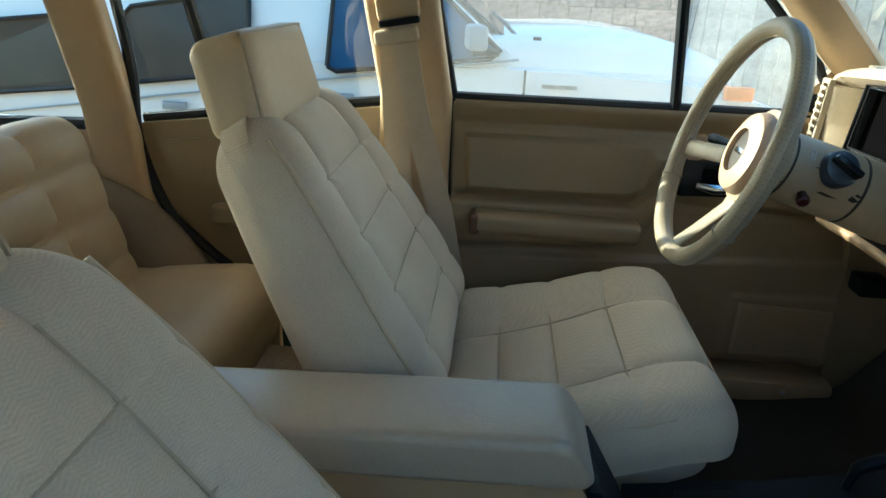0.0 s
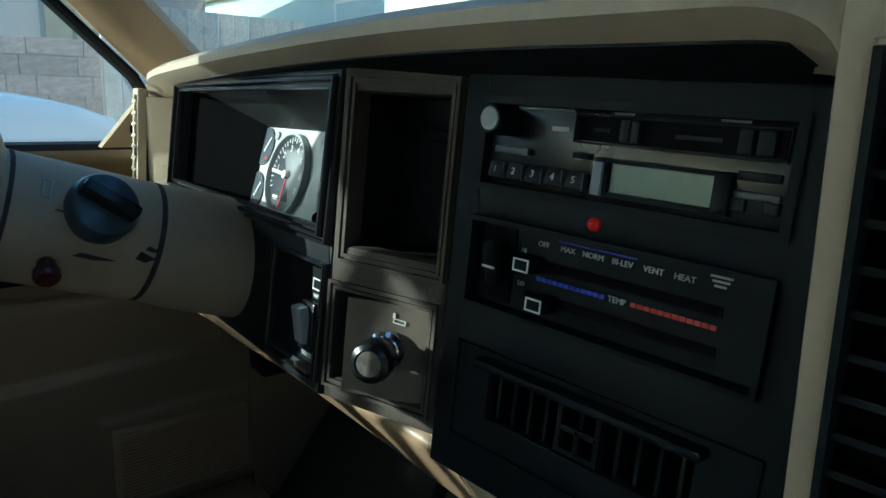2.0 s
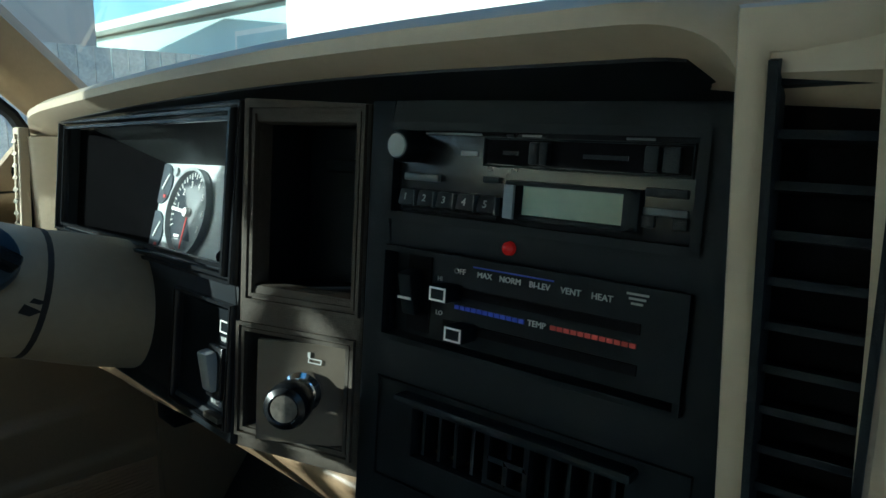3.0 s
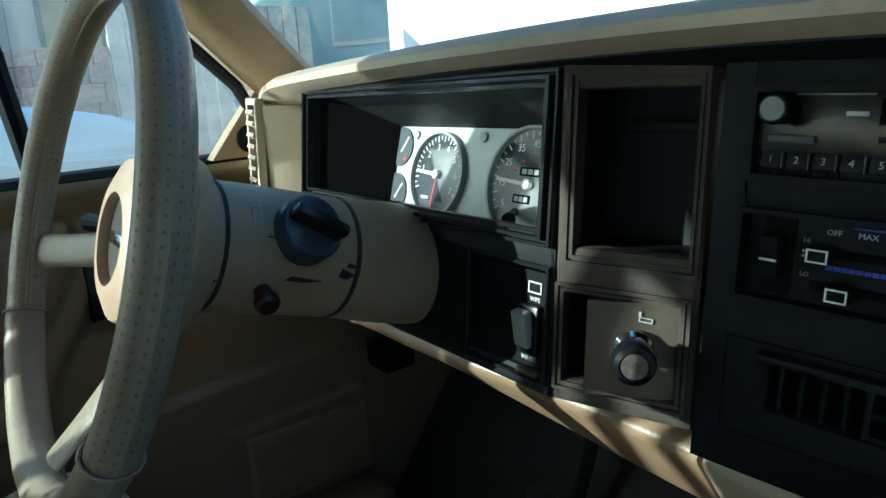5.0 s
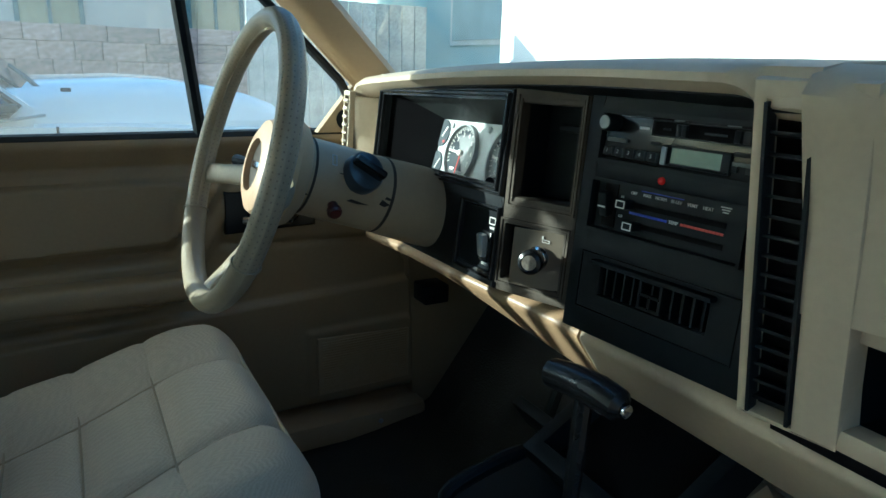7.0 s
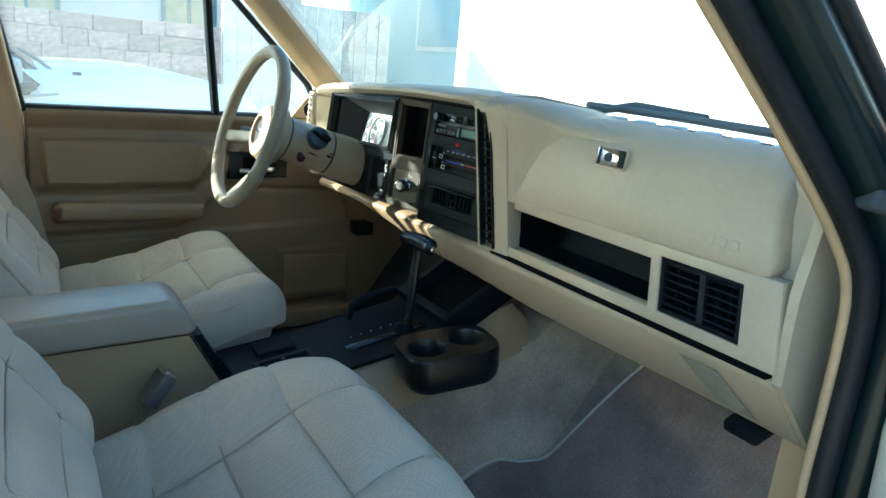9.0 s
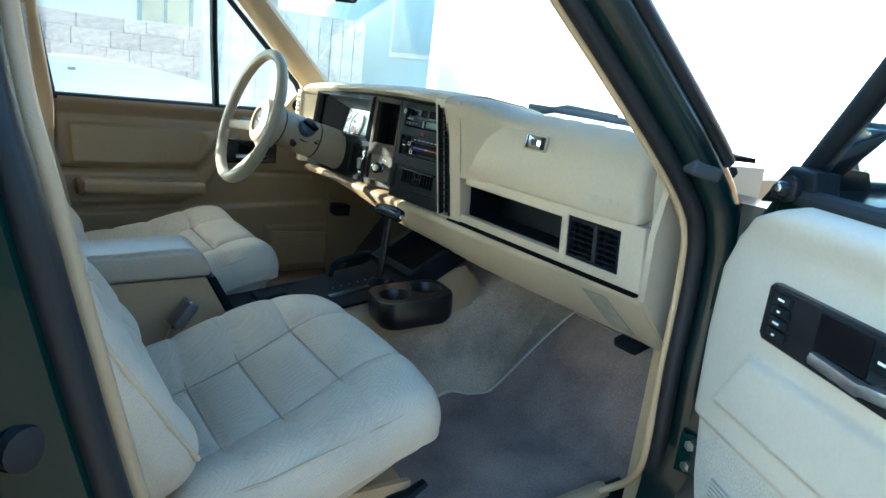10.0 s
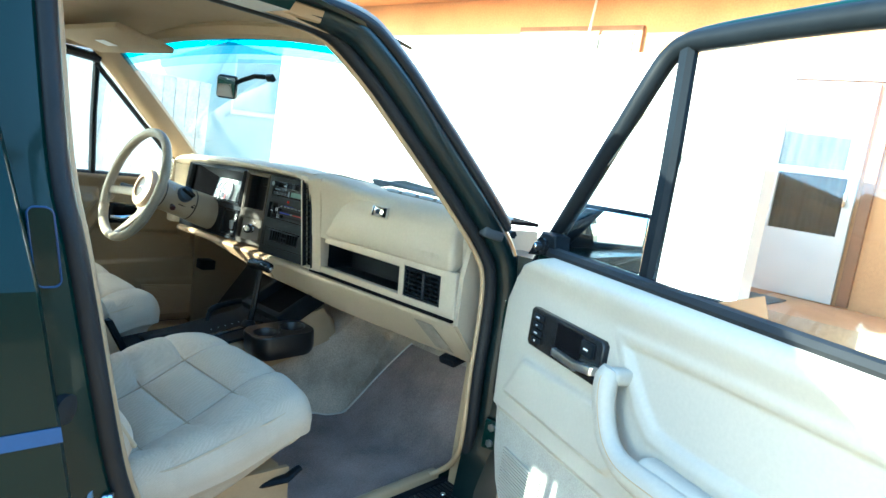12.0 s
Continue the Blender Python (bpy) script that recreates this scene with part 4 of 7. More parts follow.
# left cheek and outer vent
part("left_cheek", loft([[(0.836, 0.672, z), (0.822, 0.664, z), (0.818, 0.628, z), (0.823, 0.620, z), (0.858, 0.604, z), (0.862, 0.56, z), (0.95, 0.62, z), (0.95, 0.672, z)] for z in (0.93, 1.0, 1.128)]), DASH, dash, "beige cheek beside the instruments")
cheek_fill = loft([[(0.855, 0.606, z), (0.840, 0.535, z), (0.90, 0.535, z), (0.90, 0.606, z)] for z in (0.93, 1.165)])
part("inner_cheek", cheek_fill, DASH, dash)
VL = plan_frame(0.664, 0.815, 0.628, 0.811, 1.012, 0.06)
vent_l = part("side_vent", holed(0.036, 0.125, [(0.006, 0.008, 0.030, 0.117)], 0.010, put(VL, 0, 0, 0.008)), DASH, dash, "beige upright side vent")
for i in range(8):
    part("slat", moved(box((0.018, 0.018 + 0.0128 * i, 0.0), (0.026, 0.0045, 0.012), (-25, 0, 0)), put(VL, 0, 0, 0.004)), DASH, vent_l)
part("vent_dark", moved(box((0.018, 0.062, -0.006), (0.028, 0.112, 0.004)), put(VL, 0, 0, 0.004)), DEEP, vent_l)

# instrument cluster: black bezel, hooded recess, gauge faces and lens
CW = 0.366
bezel = part("cluster_panel", holed(CW, 0.232, [(0.018, 0.164 - 0.056, 0.354, 0.164 + 0.042), (0.283, 0.015, 0.362, 0.083)], 0.012, put(FA, 0, -0.164, 0)), BLACK_GRAIN, dash, "black instrument surround")
for grow, h in ((0.0, 0.005), (0.0045, 0.0085), (0.009, 0.005)):
    w, ht = 0.358 - 2 * grow, 0.112 - 2 * grow
    part("bezel_rib", moved(holed(w, ht, [(0.0024, 0.0024, w - 0.0024, ht - 0.0024)], 0.006, Matrix.Translation((0.006 + grow, -0.064 + grow, h))), FA), BLACK_GLOSS, bezel)


# the dials lie on a plane that leans back, deep inside the hood
FD = FA @ Matrix.Translation((0.0, 0.0, -0.066)) @ Euler((radians(-9), 0, 0)).to_matrix().to_4x4()
mouth = [FA @ Vector(q) for q in ((0.016, -0.058, -0.008), (0.356, -0.058, -0.008), (0.356, 0.044, -0.008), (0.016, 0.044, -0.008))]
rear = [FD @ Vector(q) for q in ((0.084, -0.076, 0), (0.352, -0.076, 0), (0.352, 0.012, 0), (0.084, 0.012, 0))]
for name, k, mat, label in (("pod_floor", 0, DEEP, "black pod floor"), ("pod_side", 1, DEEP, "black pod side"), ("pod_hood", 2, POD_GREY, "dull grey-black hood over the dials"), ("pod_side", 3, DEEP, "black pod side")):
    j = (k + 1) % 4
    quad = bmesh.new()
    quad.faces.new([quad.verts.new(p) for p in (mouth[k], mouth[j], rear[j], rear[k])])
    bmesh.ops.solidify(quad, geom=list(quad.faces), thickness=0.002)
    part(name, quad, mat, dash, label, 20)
gauge_face = part("gauge_panel", moved(box((0.217, -0.032, -0.002), (0.272, 0.090, 0.003)), FD), FACE, dash, "pale grey gauge panel")
lens = part("lens", moved(box((0.186, -0.008, -0.030), (0.334, 0.100, 0.0012), (22, 0, 0)), FA), LENS, dash, "clear plastic lens")
lens.visible_shadow = False


def gauge(cx, cy, r, ticks, numbers, start, sweep, needle, name, parent):
    m = put(FD, cx, cy, 0.0)
    dial = part(name, lathe([(r, -0.001), (r, 0.0012)], m, 40), DIAL, parent, "round black dial")
    part("dial_rim", lathe([(r + 0.003, 0), (r + 0.003, 0.006), (r + 0.0005, 0.006), (r + 0.0002, 0.0012)], m, 40), GREY, dial)
    bm = bmesh.new()
    for i in range(ticks):
        a = radians(start - sweep * i / (ticks - 1))
        ln = 0.0055 if i % 2 == 0 else 0.0035
        rr = r - 0.001 - ln / 2
        join(bm, moved(box((0, 0, 0), (ln, 0.0010, 0.0006)), m @ pose(rr * math.cos(a), rr * math.sin(a), 0.0016, 0, 0, math.degrees(a))))
    part("tick_marks", bm, MARK, dial)
    for i, txt in enumerate(numbers):
        if not txt:
            continue
        a = radians(start - sweep * i / (len(numbers) - 1))
        rr = r - 0.0115
        lettering(txt, 0.0088, m @ pose(rr * math.cos(a), rr * math.sin(a), 0.0014), MARK, dial, "numeral", 0.0002)
    part("needle", join(join(None, moved(box((r * 0.36, 0, 0), (r * 0.95, 0.0030, 0.001)), m @ pose(0, 0, 0.004, 0, 0, needle))), lathe([(0.0045, 0.002), (0.004, 0.006)], m, 12)), MARK, dial, "white needle")
    return dial


tach = gauge(0.157, -0.032, 0.0370, 29, ["", "1", "2", "3", "4", "5", "6", "7"], 203, 236, 176, "tachometer", gauge_face)
tm = put(FD, 0.157, -0.032, 0.0012)
part("red_arc", moved(box((-0.004, -0.018, 0.0004), (0.0016, 0.030, 0.0006), (0, 0, -6)), tm), RED, tach)
part("fuel_label", moved(box((-0.016, -0.022, 0.0004), (0.011, 0.0024, 0.0006)), tm), MARK, tach)
speed = gauge(0.277, -0.032, 0.0435, 27, ["5", "15", "25", "35", "45", "55", "65", "75", "85"], 212, 252, 176, "speedometer", gauge_face)
sm = put(FD, 0.277, -0.032, 0.0012)
for dx, dy, w in ((0.0, 0.010, 0.024), (-0.006, -0.012, 0.019)):
    part("odometer_window", moved(box((dx, dy, 0.0004), (w, 0.0070, 0.0008)), sm), DEEP, speed)
    part("odometer_digits", join(join(join(None, moved(box((dx - w * 0.28, dy, 0.001), (w * 0.2, 0.004, 0.0006)), sm)), moved(box((dx, dy, 0.001), (w * 0.2, 0.004, 0.0006)), sm)), moved(box((dx + w * 0.28, dy, 0.001), (w * 0.2, 0.004, 0.0006)), sm)), MARK_DIM, speed)
part("unit_mark", moved(box((-0.024, -0.020, 0.0004), (0.008, 0.0020, 0.0006)), sm), MARK_DIM, speed)
for a in (20, 45, 70, 95, 120, 150, -10):
    part("metric_mark", moved(box((0.021 * math.cos(radians(a)), 0.021 * math.sin(radians(a)), 0.0004), (0.0035, 0.0014, 0.0005)), sm), RED, speed)
part("trip_stem", tube([FD @ Vector((0.267, -0.054, 0.002)), FD @ Vector((0.281, -0.058, 0.020)), FD @ Vector((0.291, -0.061, 0.030))], [0.003, 0.003, 0.0055], 12), BLACK_GLOSS, speed, "black trip reset stem")
for cy in (-0.008, -0.054):
    small = part("small_gauge", lathe([(0.0195, -0.001), (0.0195, 0.0012)], put(FD, 0.088, cy, 0), 28), DIAL, gauge_face, "small black gauge")
    part("small_needle", moved(box((0.004, 0.002, 0.002), (0.0018, 0.018, 0.0008), (0, 0, -35)), put(FD, 0.092, cy, 0)), MARK, small)
    part("small_red", moved(box((0.010, -0.012, 0.0016), (0.005, 0.003, 0.0006)), put(FD, 0.088, cy, 0)), RED, small)
for sx, sy in ((0.112, 0.004), (0.213, 0.004), (0.330, 0.004)):
    part("fixing_screw", lathe([(0.0045, 0), (0.0045, 0.002), (0.003, 0.0025)], put(FD, sx, sy, 0), 10), GREY, gauge_face)
for x0, x1 in ((0.110, 0.205), (0.222, 0.268)):
    part("hood_edge", moved(box(((x0 + x1) / 2, 0.0385, -0.0245), (x1 - x0, 0.0012, 0.0022)), FA), GREY, dash, "bright edge inside the hood")
part("hood_slot", moved(box((0.300, 0.0350, -0.030), (0.014, 0.0012, 0.004)), FA), DEEP, dash)

# wiper and washer switch panel, low beside the column
wash = part("switch_panel", moved(box((0.322, -0.1155, -0.006), (0.076, 0.066, 0.006)), FA), BLACK, dash, "black rear wiper switch panel")
part("switch_surround", moved(holed(0.084, 0.080, [(0.003, 0.003, 0.081, 0.077)], 0.006, Matrix.Translation((0.281, -0.156, 0.004))), FA), BLACK_GLOSS, wash)
part("rocker_bezel", moved(box((0.3475, -0.1215, 0.001), (0.0190, 0.034, 0.006), bevel=0.0015), FA), BLACK_GLOSS, wash)
part("rocker", moved(box((0.3460, -0.1205, 0.006), (0.0135, 0.026, 0.008), (12, 0, 0), 0.002), FA), GREY, wash, "pale grey rocker switch")
lettering("WIPE", 0.0042, put(FA, 0.3480, -0.1015, -0.0025), MARK, wash)
lettering("WASH", 0.0046, put(FA, 0.3480, -0.1415, 0.0012), MARK, wash)
part("wiper_symbol", moved(holed(0.0125, 0.008, [(0.001, 0.001, 0.0115, 0.007)], 0.0006, Matrix.Translation((0.341, -0.0975, -0.002))), FA), MARK, wash)
part("switch_step", moved(box((0.350, -0.1500, 0.003), (0.020, 0.004, 0.006), bevel=0.001), FA), DUSTY_SUNLIT, wash)
part("lower_left_fill", moved(box((0.140, -0.118, -0.004), (0.28, 0.090, 0.008), bevel=0.002), FA), BLACK, dash, "black lower panel")

# pocket and lighter
PW = 0.090
pocket = part("pocket_panel", holed(PW, 0.226, [(0.0115, 0.152 - 0.048, 0.081, 0.152 + 0.048), (0.0055, 0.152 - 0.136, 0.078, 0.152 - 0.078)], 0.014, put(FB, -0.002, -0.152, 0)), DUSTY_SUNLIT, dash, "dusty black pocket surround, lightened for sun")
for x0, y0, x1, y1 in ((0.004, -0.0585, 0.0855, 0.0585), (-0.0005, -0.1425, 0.0835, -0.0715)):
    for grow, h in ((0.0, 0.003), (0.0035, 0.002)):
        w, ht = x1 - x0 - 2 * grow, y1 - y0 - 2 * grow
        part("pocket_rib", moved(holed(w, ht, [(0.0018, 0.0018, w - 0.0018, ht - 0.0018)], 0.005, Matrix.Translation((x0 + grow, y0 + grow, h))), FB), DUSTY_SUNLIT, pocket)


def open_box(m, x0, y0, x1, y1, depth, wall=0.003):
    bm = bmesh.new()
    f = lambda x, y, z: m @ Vector((x, y, z))
    a = [bm.verts.new(f(*p, -0.004)) for p in ((x0, y0), (x1, y0), (x1, y1), (x0, y1))]
    b = [bm.verts.new(f(*p, -depth)) for p in ((x0, y0), (x1, y0), (x1, y1), (x0, y1))]
    c = [bm.verts.new(f(*p, -depth - wall)) for p in ((x0 - wall, y0 - wall), (x1 + wall, y0 - wall), (x1 + wall, y1 + wall), (x0 - wall, y1 + wall))]
    d = [bm.verts.new(f(*p, -0.004)) for p in ((x0 - wall, y0 - wall), (x1 + wall, y0 - wall), (x1 + wall, y1 + wall), (x0 - wall, y1 + wall))]
    for p, q in ((a, b), (c, d), (d, a)):
        for i in range(4):
            j = (i + 1) % 4
            bm.faces.new((p[i], p[j], q[j], q[i]))
    bm.faces.new(b)
    bm.faces.new(c)
    return bm


part("pocket_bin", open_box(FB, 0.008, -0.050, 0.080, 0.050, 0.056), BLACK_GRAIN, pocket, "black open pocket", 20)
part("back_step", moved(box((0.052, 0.026, -0.051), (0.052, 0.008, 0.010), bevel=0.002), FB), BLACK_GRAIN, pocket)
part("lighter_bin", open_box(FB, 0.003, -0.1385, 0.0775, -0.0755, 0.050), BLACK_GRAIN, pocket, "", 20)
FL = FB @ Matrix.Translation((0.0775, -0.107, -0.004)) @ Euler((0, radians(19), 0)).to_matrix().to_4x4()
lp = part("lighter_plate", moved(box((-0.0275, 0.0, -0.0025), (0.055, 0.060, 0.004)), FL), material("grey_brown_plate", (0.11, 0.092, 0.068), 0.5, vary=0.15, scale=30), pocket, "grey-brown lighter plate")
lm = put(FL, -0.0270, 0.002, 0.0)
lighter = thing("cigarette_lighter", lm.translation, "black knob lighter in a chrome socket", "lighter")
part("socket_ring", lathe([(0.0120, 0), (0.0120, 0.004), (0.0095, 0.0065), (0.008, 0.003)], lm, 28), CHROME, lighter, "chrome ring")
part("stem", lathe([(0.0075, 0.001), (0.0075, 0.018)], lm, 20), CHROME, lighter)
part("knob", lathe([(0.009, 0.014), (0.0115, 0.016), (0.0125, 0.020), (0.0125, 0.026), (0.0120, 0.0275), (0.0125, 0.029), (0.0115, 0.032), (0.0085, 0.0335), (0.0075, 0.0325)], lm, 28), BLACK_GLOSS, lighter, "glossy black knob")
part("knob_face", lathe([(0.0075, 0.032), (0.0075, 0.0328)], lm, 20), material("worn_knob_face", (0.22, 0.2, 0.17), 0.35, metal=0.5, vary=0.4, scale=200), lighter)
part("lighter_symbol", join(moved(holed(0.0080, 0.0030, [(0.0006, 0.0006, 0.0074, 0.0024)], 0.0004, Matrix.Translation((-0.003, -0.0015, 0.0006))), put(FL, -0.0215, 0.020, 0.0, -8)), moved(box((-0.0025, 0.0035, 0.0004), (0.0015, 0.003, 0.0006)), put(FL, -0.0215, 0.020, 0.0))), MARK, lp)

# radio panel
WC = 0.196
stack = part("centre_panel", holed(WC, 0.232, [(0.019, 0.164 + 0.004, 0.173, 0.164 + 0.046), (0.018, 0.164 - 0.060, 0.173, 0.164 - 0.015), (0.040, 0.164 - 0.122, 0.155, 0.164 - 0.093)], 0.012, put(FC, 0.000, -0.164, 0)), BLACK, dash, "black centre panel")
part("panel_groove", moved(holed(0.168, 0.056, [(0.0015, 0.0015, 0.1665, 0.0545)], 0.003, Matrix.Translation((0.015, -0.140, 0.0015))), FC), BLACK, stack)
radio = thing("car_radio", FC @ Vector((0.096, 0.02, 0)), "black cassette radio with grey buttons and a green display", "radio")
RM = put(FC, 0.0, 0.0, -0.004)
SLATE = material("slate_plastic", (0.05, 0.06, 0.07), 0.4)
part("face", moved(box((0.096, 0.025, -0.001), (0.152, 0.042, 0.006), bevel=0.001), RM), BLACK_GLOSS, radio)
part("surround", moved(holed(0.159, 0.047, [(0.002, 0.002, 0.157, 0.045)], 0.008, Matrix.Translation((0.0165, 0.0015, 0.006))), RM), BLACK, radio)
part("volume_knob", lathe([(0.0078, 0), (0.0078, 0.013), (0.0068, 0.015), (0.0064, 0.0152)], put(RM, 0.0315, 0.0375, 0.002), 24), BLACK, radio, "black volume knob")
part("knob_cap", lathe([(0.0062, 0.015), (0.0056, 0.0158)], put(RM, 0.0315, 0.0375, 0.002), 24), material("grey_cap", (0.16, 0.19, 0.22), 0.35, vary=0.1), radio, "grey knob cap")
part("cassette_door", moved(holed(0.097, 0.0135, [(0.001, 0.001, 0.096, 0.0125)], 0.002, Matrix.Translation((0.0735, 0.0300, 0.004))), RM), BLACK, radio, "black cassette slot surround")
part("cassette_slot", moved(box((0.122, 0.0368, 0.0025), (0.094, 0.011, 0.001)), RM), DEEP, radio)
for x, w in ((0.088, 0.008), (0.134, 0.020)):
    part("slot_arrow", moved(box((x, 0.0366, 0.0032), (w, 0.0018, 0.0006)), RM), BLACK_GRAIN, radio)
for x, w in ((0.1015, 0.0050), (0.1065, 0.0045), (0.1545, 0.0060), (0.1625, 0.0070)):
    part("slot_key", moved(box((x, 0.0368, 0.004), (w, 0.0100, 0.005), bevel=0.001), RM), BLACK_GRAIN, radio, "black rubbery key")
part("maker_badge", moved(box((0.0645, 0.0355, 0.0024), (0.0095, 0.0022, 0.0006)), RM), MARK_DIM, radio)
for x, w in ((0.054, 0.034), (0.098, 0.010), (0.148, 0.012)):
    part("print_line", moved(box((x, 0.0445, 0.0022), (w, 0.0010, 0.0005)), RM), SLATE, radio)
part("slim_button", moved(box((0.0370, 0.0227, 0.003), (0.0220, 0.0036, 0.003), bevel=0.0006), RM), SLATE, radio)
part("slim_button", moved(box((0.0790, 0.0240, 0.003), (0.0090, 0.0030, 0.003), bevel=0.0006), RM), BLACK_GRAIN, radio)
for i in range(5):
    x = 0.0292 + 0.0122 * i
    key = part("preset_button", moved(box((x, 0.0120, 0.0035), (0.0098, 0.0082, 0.005), (-14, 0, 0), 0.001), RM), BLACK_GRAIN, radio)
    part("key_edge", moved(box((x + 0.0052, 0.0120, 0.0040), (0.0006, 0.0080, 0.0040)), RM), SLATE, key)
    lettering(str(i + 1), 0.0050, put(RM, x, 0.0125, 0.0064) @ pose(0, 0, 0, -14), MARK_DIM, key, "numeral", 0.0002)
part("display_frame", moved(holed(0.064, 0.0175, [(0.0085, 0.0025, 0.0560, 0.0155)], 0.005, Matrix.Translation((0.0880, 0.0070, 0.0065))), RM), BLACK, radio)
part("frame_bevel", moved(box((0.0915, 0.0150, 0.0072), (0.0068, 0.0150, 0.0012), (0, -20, 0)), RM), bpy.data.materials["grey_cap"], radio, "slate bevelled frame side")
part("display", moved(box((0.1201, 0.0160, 0.0035), (0.0475, 0.0130, 0.001)), RM), LCD, radio, "dull green display")
part("function_key", moved(box((0.1610, 0.0240, 0.003), (0.0170, 0.0036, 0.003), bevel=0.0006), RM), BLACK_GRAIN, radio)
for x in (0.1545, 0.1675):
    part("function_key", moved(box((x, 0.0125, 0.003), (0.0060, 0.0050, 0.003), bevel=0.0006), RM), BLACK_GRAIN, radio)
part("function_bar", moved(box((0.1610, 0.0165, 0.003), (0.0180, 0.0030, 0.002), bevel=0.0005), RM), SLATE, radio)
part("warning_lamp", lathe([(0.0034, 0), (0.0030, 0.002), (0.0018, 0.003), (0.0004, 0.0034)], put(FC, 0.0918, -0.0063, 0), 16), LAMP_RED, stack, "small red lamp")

heat = part("heater_panel", moved(box((0.096, -0.0375, -0.008), (0.154, 0.044, 0.004)), FC), BLACK, dash, "black heater control panel")
HM = put(FC, 0, 0, -0.006)
part("heater_surround", moved(holed(0.159, 0.0485, [(0.002, 0.002, 0.157, 0.0465)], 0.006, Matrix.Translation((0.0165, -0.0620, 0.010))), HM), BLACK, heat)
for y in (-0.0325, -0.0500):
    part("slider_slot", moved(box((0.1030, y, 0.0004), (0.1020, 0.0045, 0.0008)), HM), DEEP, heat)
for x, y in ((0.0575, -0.0325), (0.0680, -0.0505)):
    kn = part("slider_knob", moved(box((x, y, 0.007), (0.0112, 0.0080, 0.013), bevel=0.0012), HM), BLACK, heat, "black slider knob")
    part("knob_outline", moved(holed(0.0098, 0.0068, [(0.0009, 0.0009, 0.0089, 0.0059)], 0.0005, Matrix.Translation((x - 0.0049, y - 0.0034, 0.0139))), HM), MARK, kn)
part("fan_slot", moved(box((0.0355, -0.0370, 0.0006), (0.0150, 0.0400, 0.001)), HM), DEEP, heat)
fan = part("fan_switch", moved(box((0.0340, -0.0360, 0.005), (0.0095, 0.0230, 0.010), (14, 0, 0), 0.002), HM), BLACK, heat, "black fan switch")
part("fan_line", moved(box((0.0340, -0.0385, 0.0106), (0.0085, 0.0012, 0.0006), (14, 0, 0)), HM), MARK, fan)
lettering("HI", 0.0034, put(HM, 0.0485, -0.0275, 0.0003), MARK_DIM, heat)
lettering("LO", 0.0034, put(HM, 0.0490, -0.0450, 0.0003), MARK_DIM, heat)
for y in (-0.0330, -0.0355):
    part("fan_dot", moved(box((0.0475, y, 0.0003), (0.0012, 0.0012, 0.0005)), HM), MARK_DIM, heat)
for txt, x in (("OFF", 0.0605), ("MAX", 0.0752), ("NORM", 0.0897), ("BI-LEV", 0.1055), ("VENT", 0.1212), ("HEAT", 0.1360)):
    lettering(txt, 0.0040, put(HM, x, -0.0222, 0.0003), MARK_DIM, heat)
for k in range(3):
    part("defrost_symbol", moved(box((0.1515, -0.0182 - 0.0020 * k, 0.0003), (0.0095 - 0.0022 * k, 0.0009, 0.0006)), HM), MARK_DIM, heat)
for i in range(12):
    part("cold_tick", moved(box((0.0600 + 0.0034 * i, -0.0400, 0.0003), (0.0028, 0.0020, 0.0006)), HM), BLUE, heat)
    part("warm_tick", moved(box((0.1140 + 0.0034 * i, -0.0398, 0.0003), (0.0028, 0.0020, 0.0006)), HM), RED, heat)
lettering("TEMP", 0.0040, put(HM, 0.1055, -0.0400, 0.0003), MARK_DIM, heat)
part("blue_rule", moved(box((0.0905, -0.0188, 0.0003), (0.0440, 0.0006, 0.0006)), HM), BLUE, heat)

lower_vent = part("centre_vent", moved(box((0.0975, -0.1075, -0.020), (0.116, 0.032, 0.003)), FC), DEEP, dash, "black centre air vent")
for i in range(11):
    part("vane", moved(box((0.0450 + 0.0105 * i, -0.1075, -0.010), (0.0020, 0.028, 0.012)), FC), BLACK, lower_vent)
part("vent_tab", moved(holed(0.024, 0.027, [(0.002, 0.002, 0.011, 0.012), (0.013, 0.002, 0.022, 0.012), (0.002, 0.014, 0.022, 0.025)], 0.006, Matrix.Translation((0.086, -0.1205, 0.0))), FC), BLACK, lower_vent)
part("vent_lip", moved(box((0.0975, -0.0905, 0.003), (0.128, 0.005, 0.012), bevel=0.002), FC), BLACK, lower_vent)

# pillar between radio and glove box, with a tall black vent
FP = plan_frame(-0.105, 0.836, -0.205, 0.850, 0.925, -0.17)
post = part("centre_post", holed(0.074, 0.250, [(0.0095, 0.005, 0.0415, 0.237)], 0.03, put(FP, 0.004, 0.010, 0.001)), DASH, dash, "beige upright post")
tall = part("post_vent", moved(box((0.0290, 0.131, -0.016), (0.032, 0.232, 0.003)), FP), DEEP, dash, "tall black louvred vent")
for i in range(16):
    part("louvre", moved(box((0.0290, 0.025 + 0.0142 * i, -0.008), (0.031, 0.0025, 0.014), (-20, 0, 0)), FP), BLACK, tall)
for x in (0.0145, 0.0440):
    part("vent_side", moved(box((x, 0.131, -0.002), (0.0025, 0.230, 0.012)), FP), BLACK_GRAIN, tall)

# glove box side
def upper_ring(y, xa, xb, xc, zt):
    """Section of the moulding from the post to the glove box: depth low, middle and at the lip, and its top."""
    return [(xa, y, 1.03), (xb, y, 1.10), (xc, y, zt - 0.030), (xc - 0.004, y, zt - 0.018), (xc + 0.004, y, zt - 0.006), (xc + 0.030, y, zt + 0.001), (xc + 0.09, y, zt), (1.0, y, zt - 0.010), (1.10, y, 1.120), (1.10, y, 1.03)]


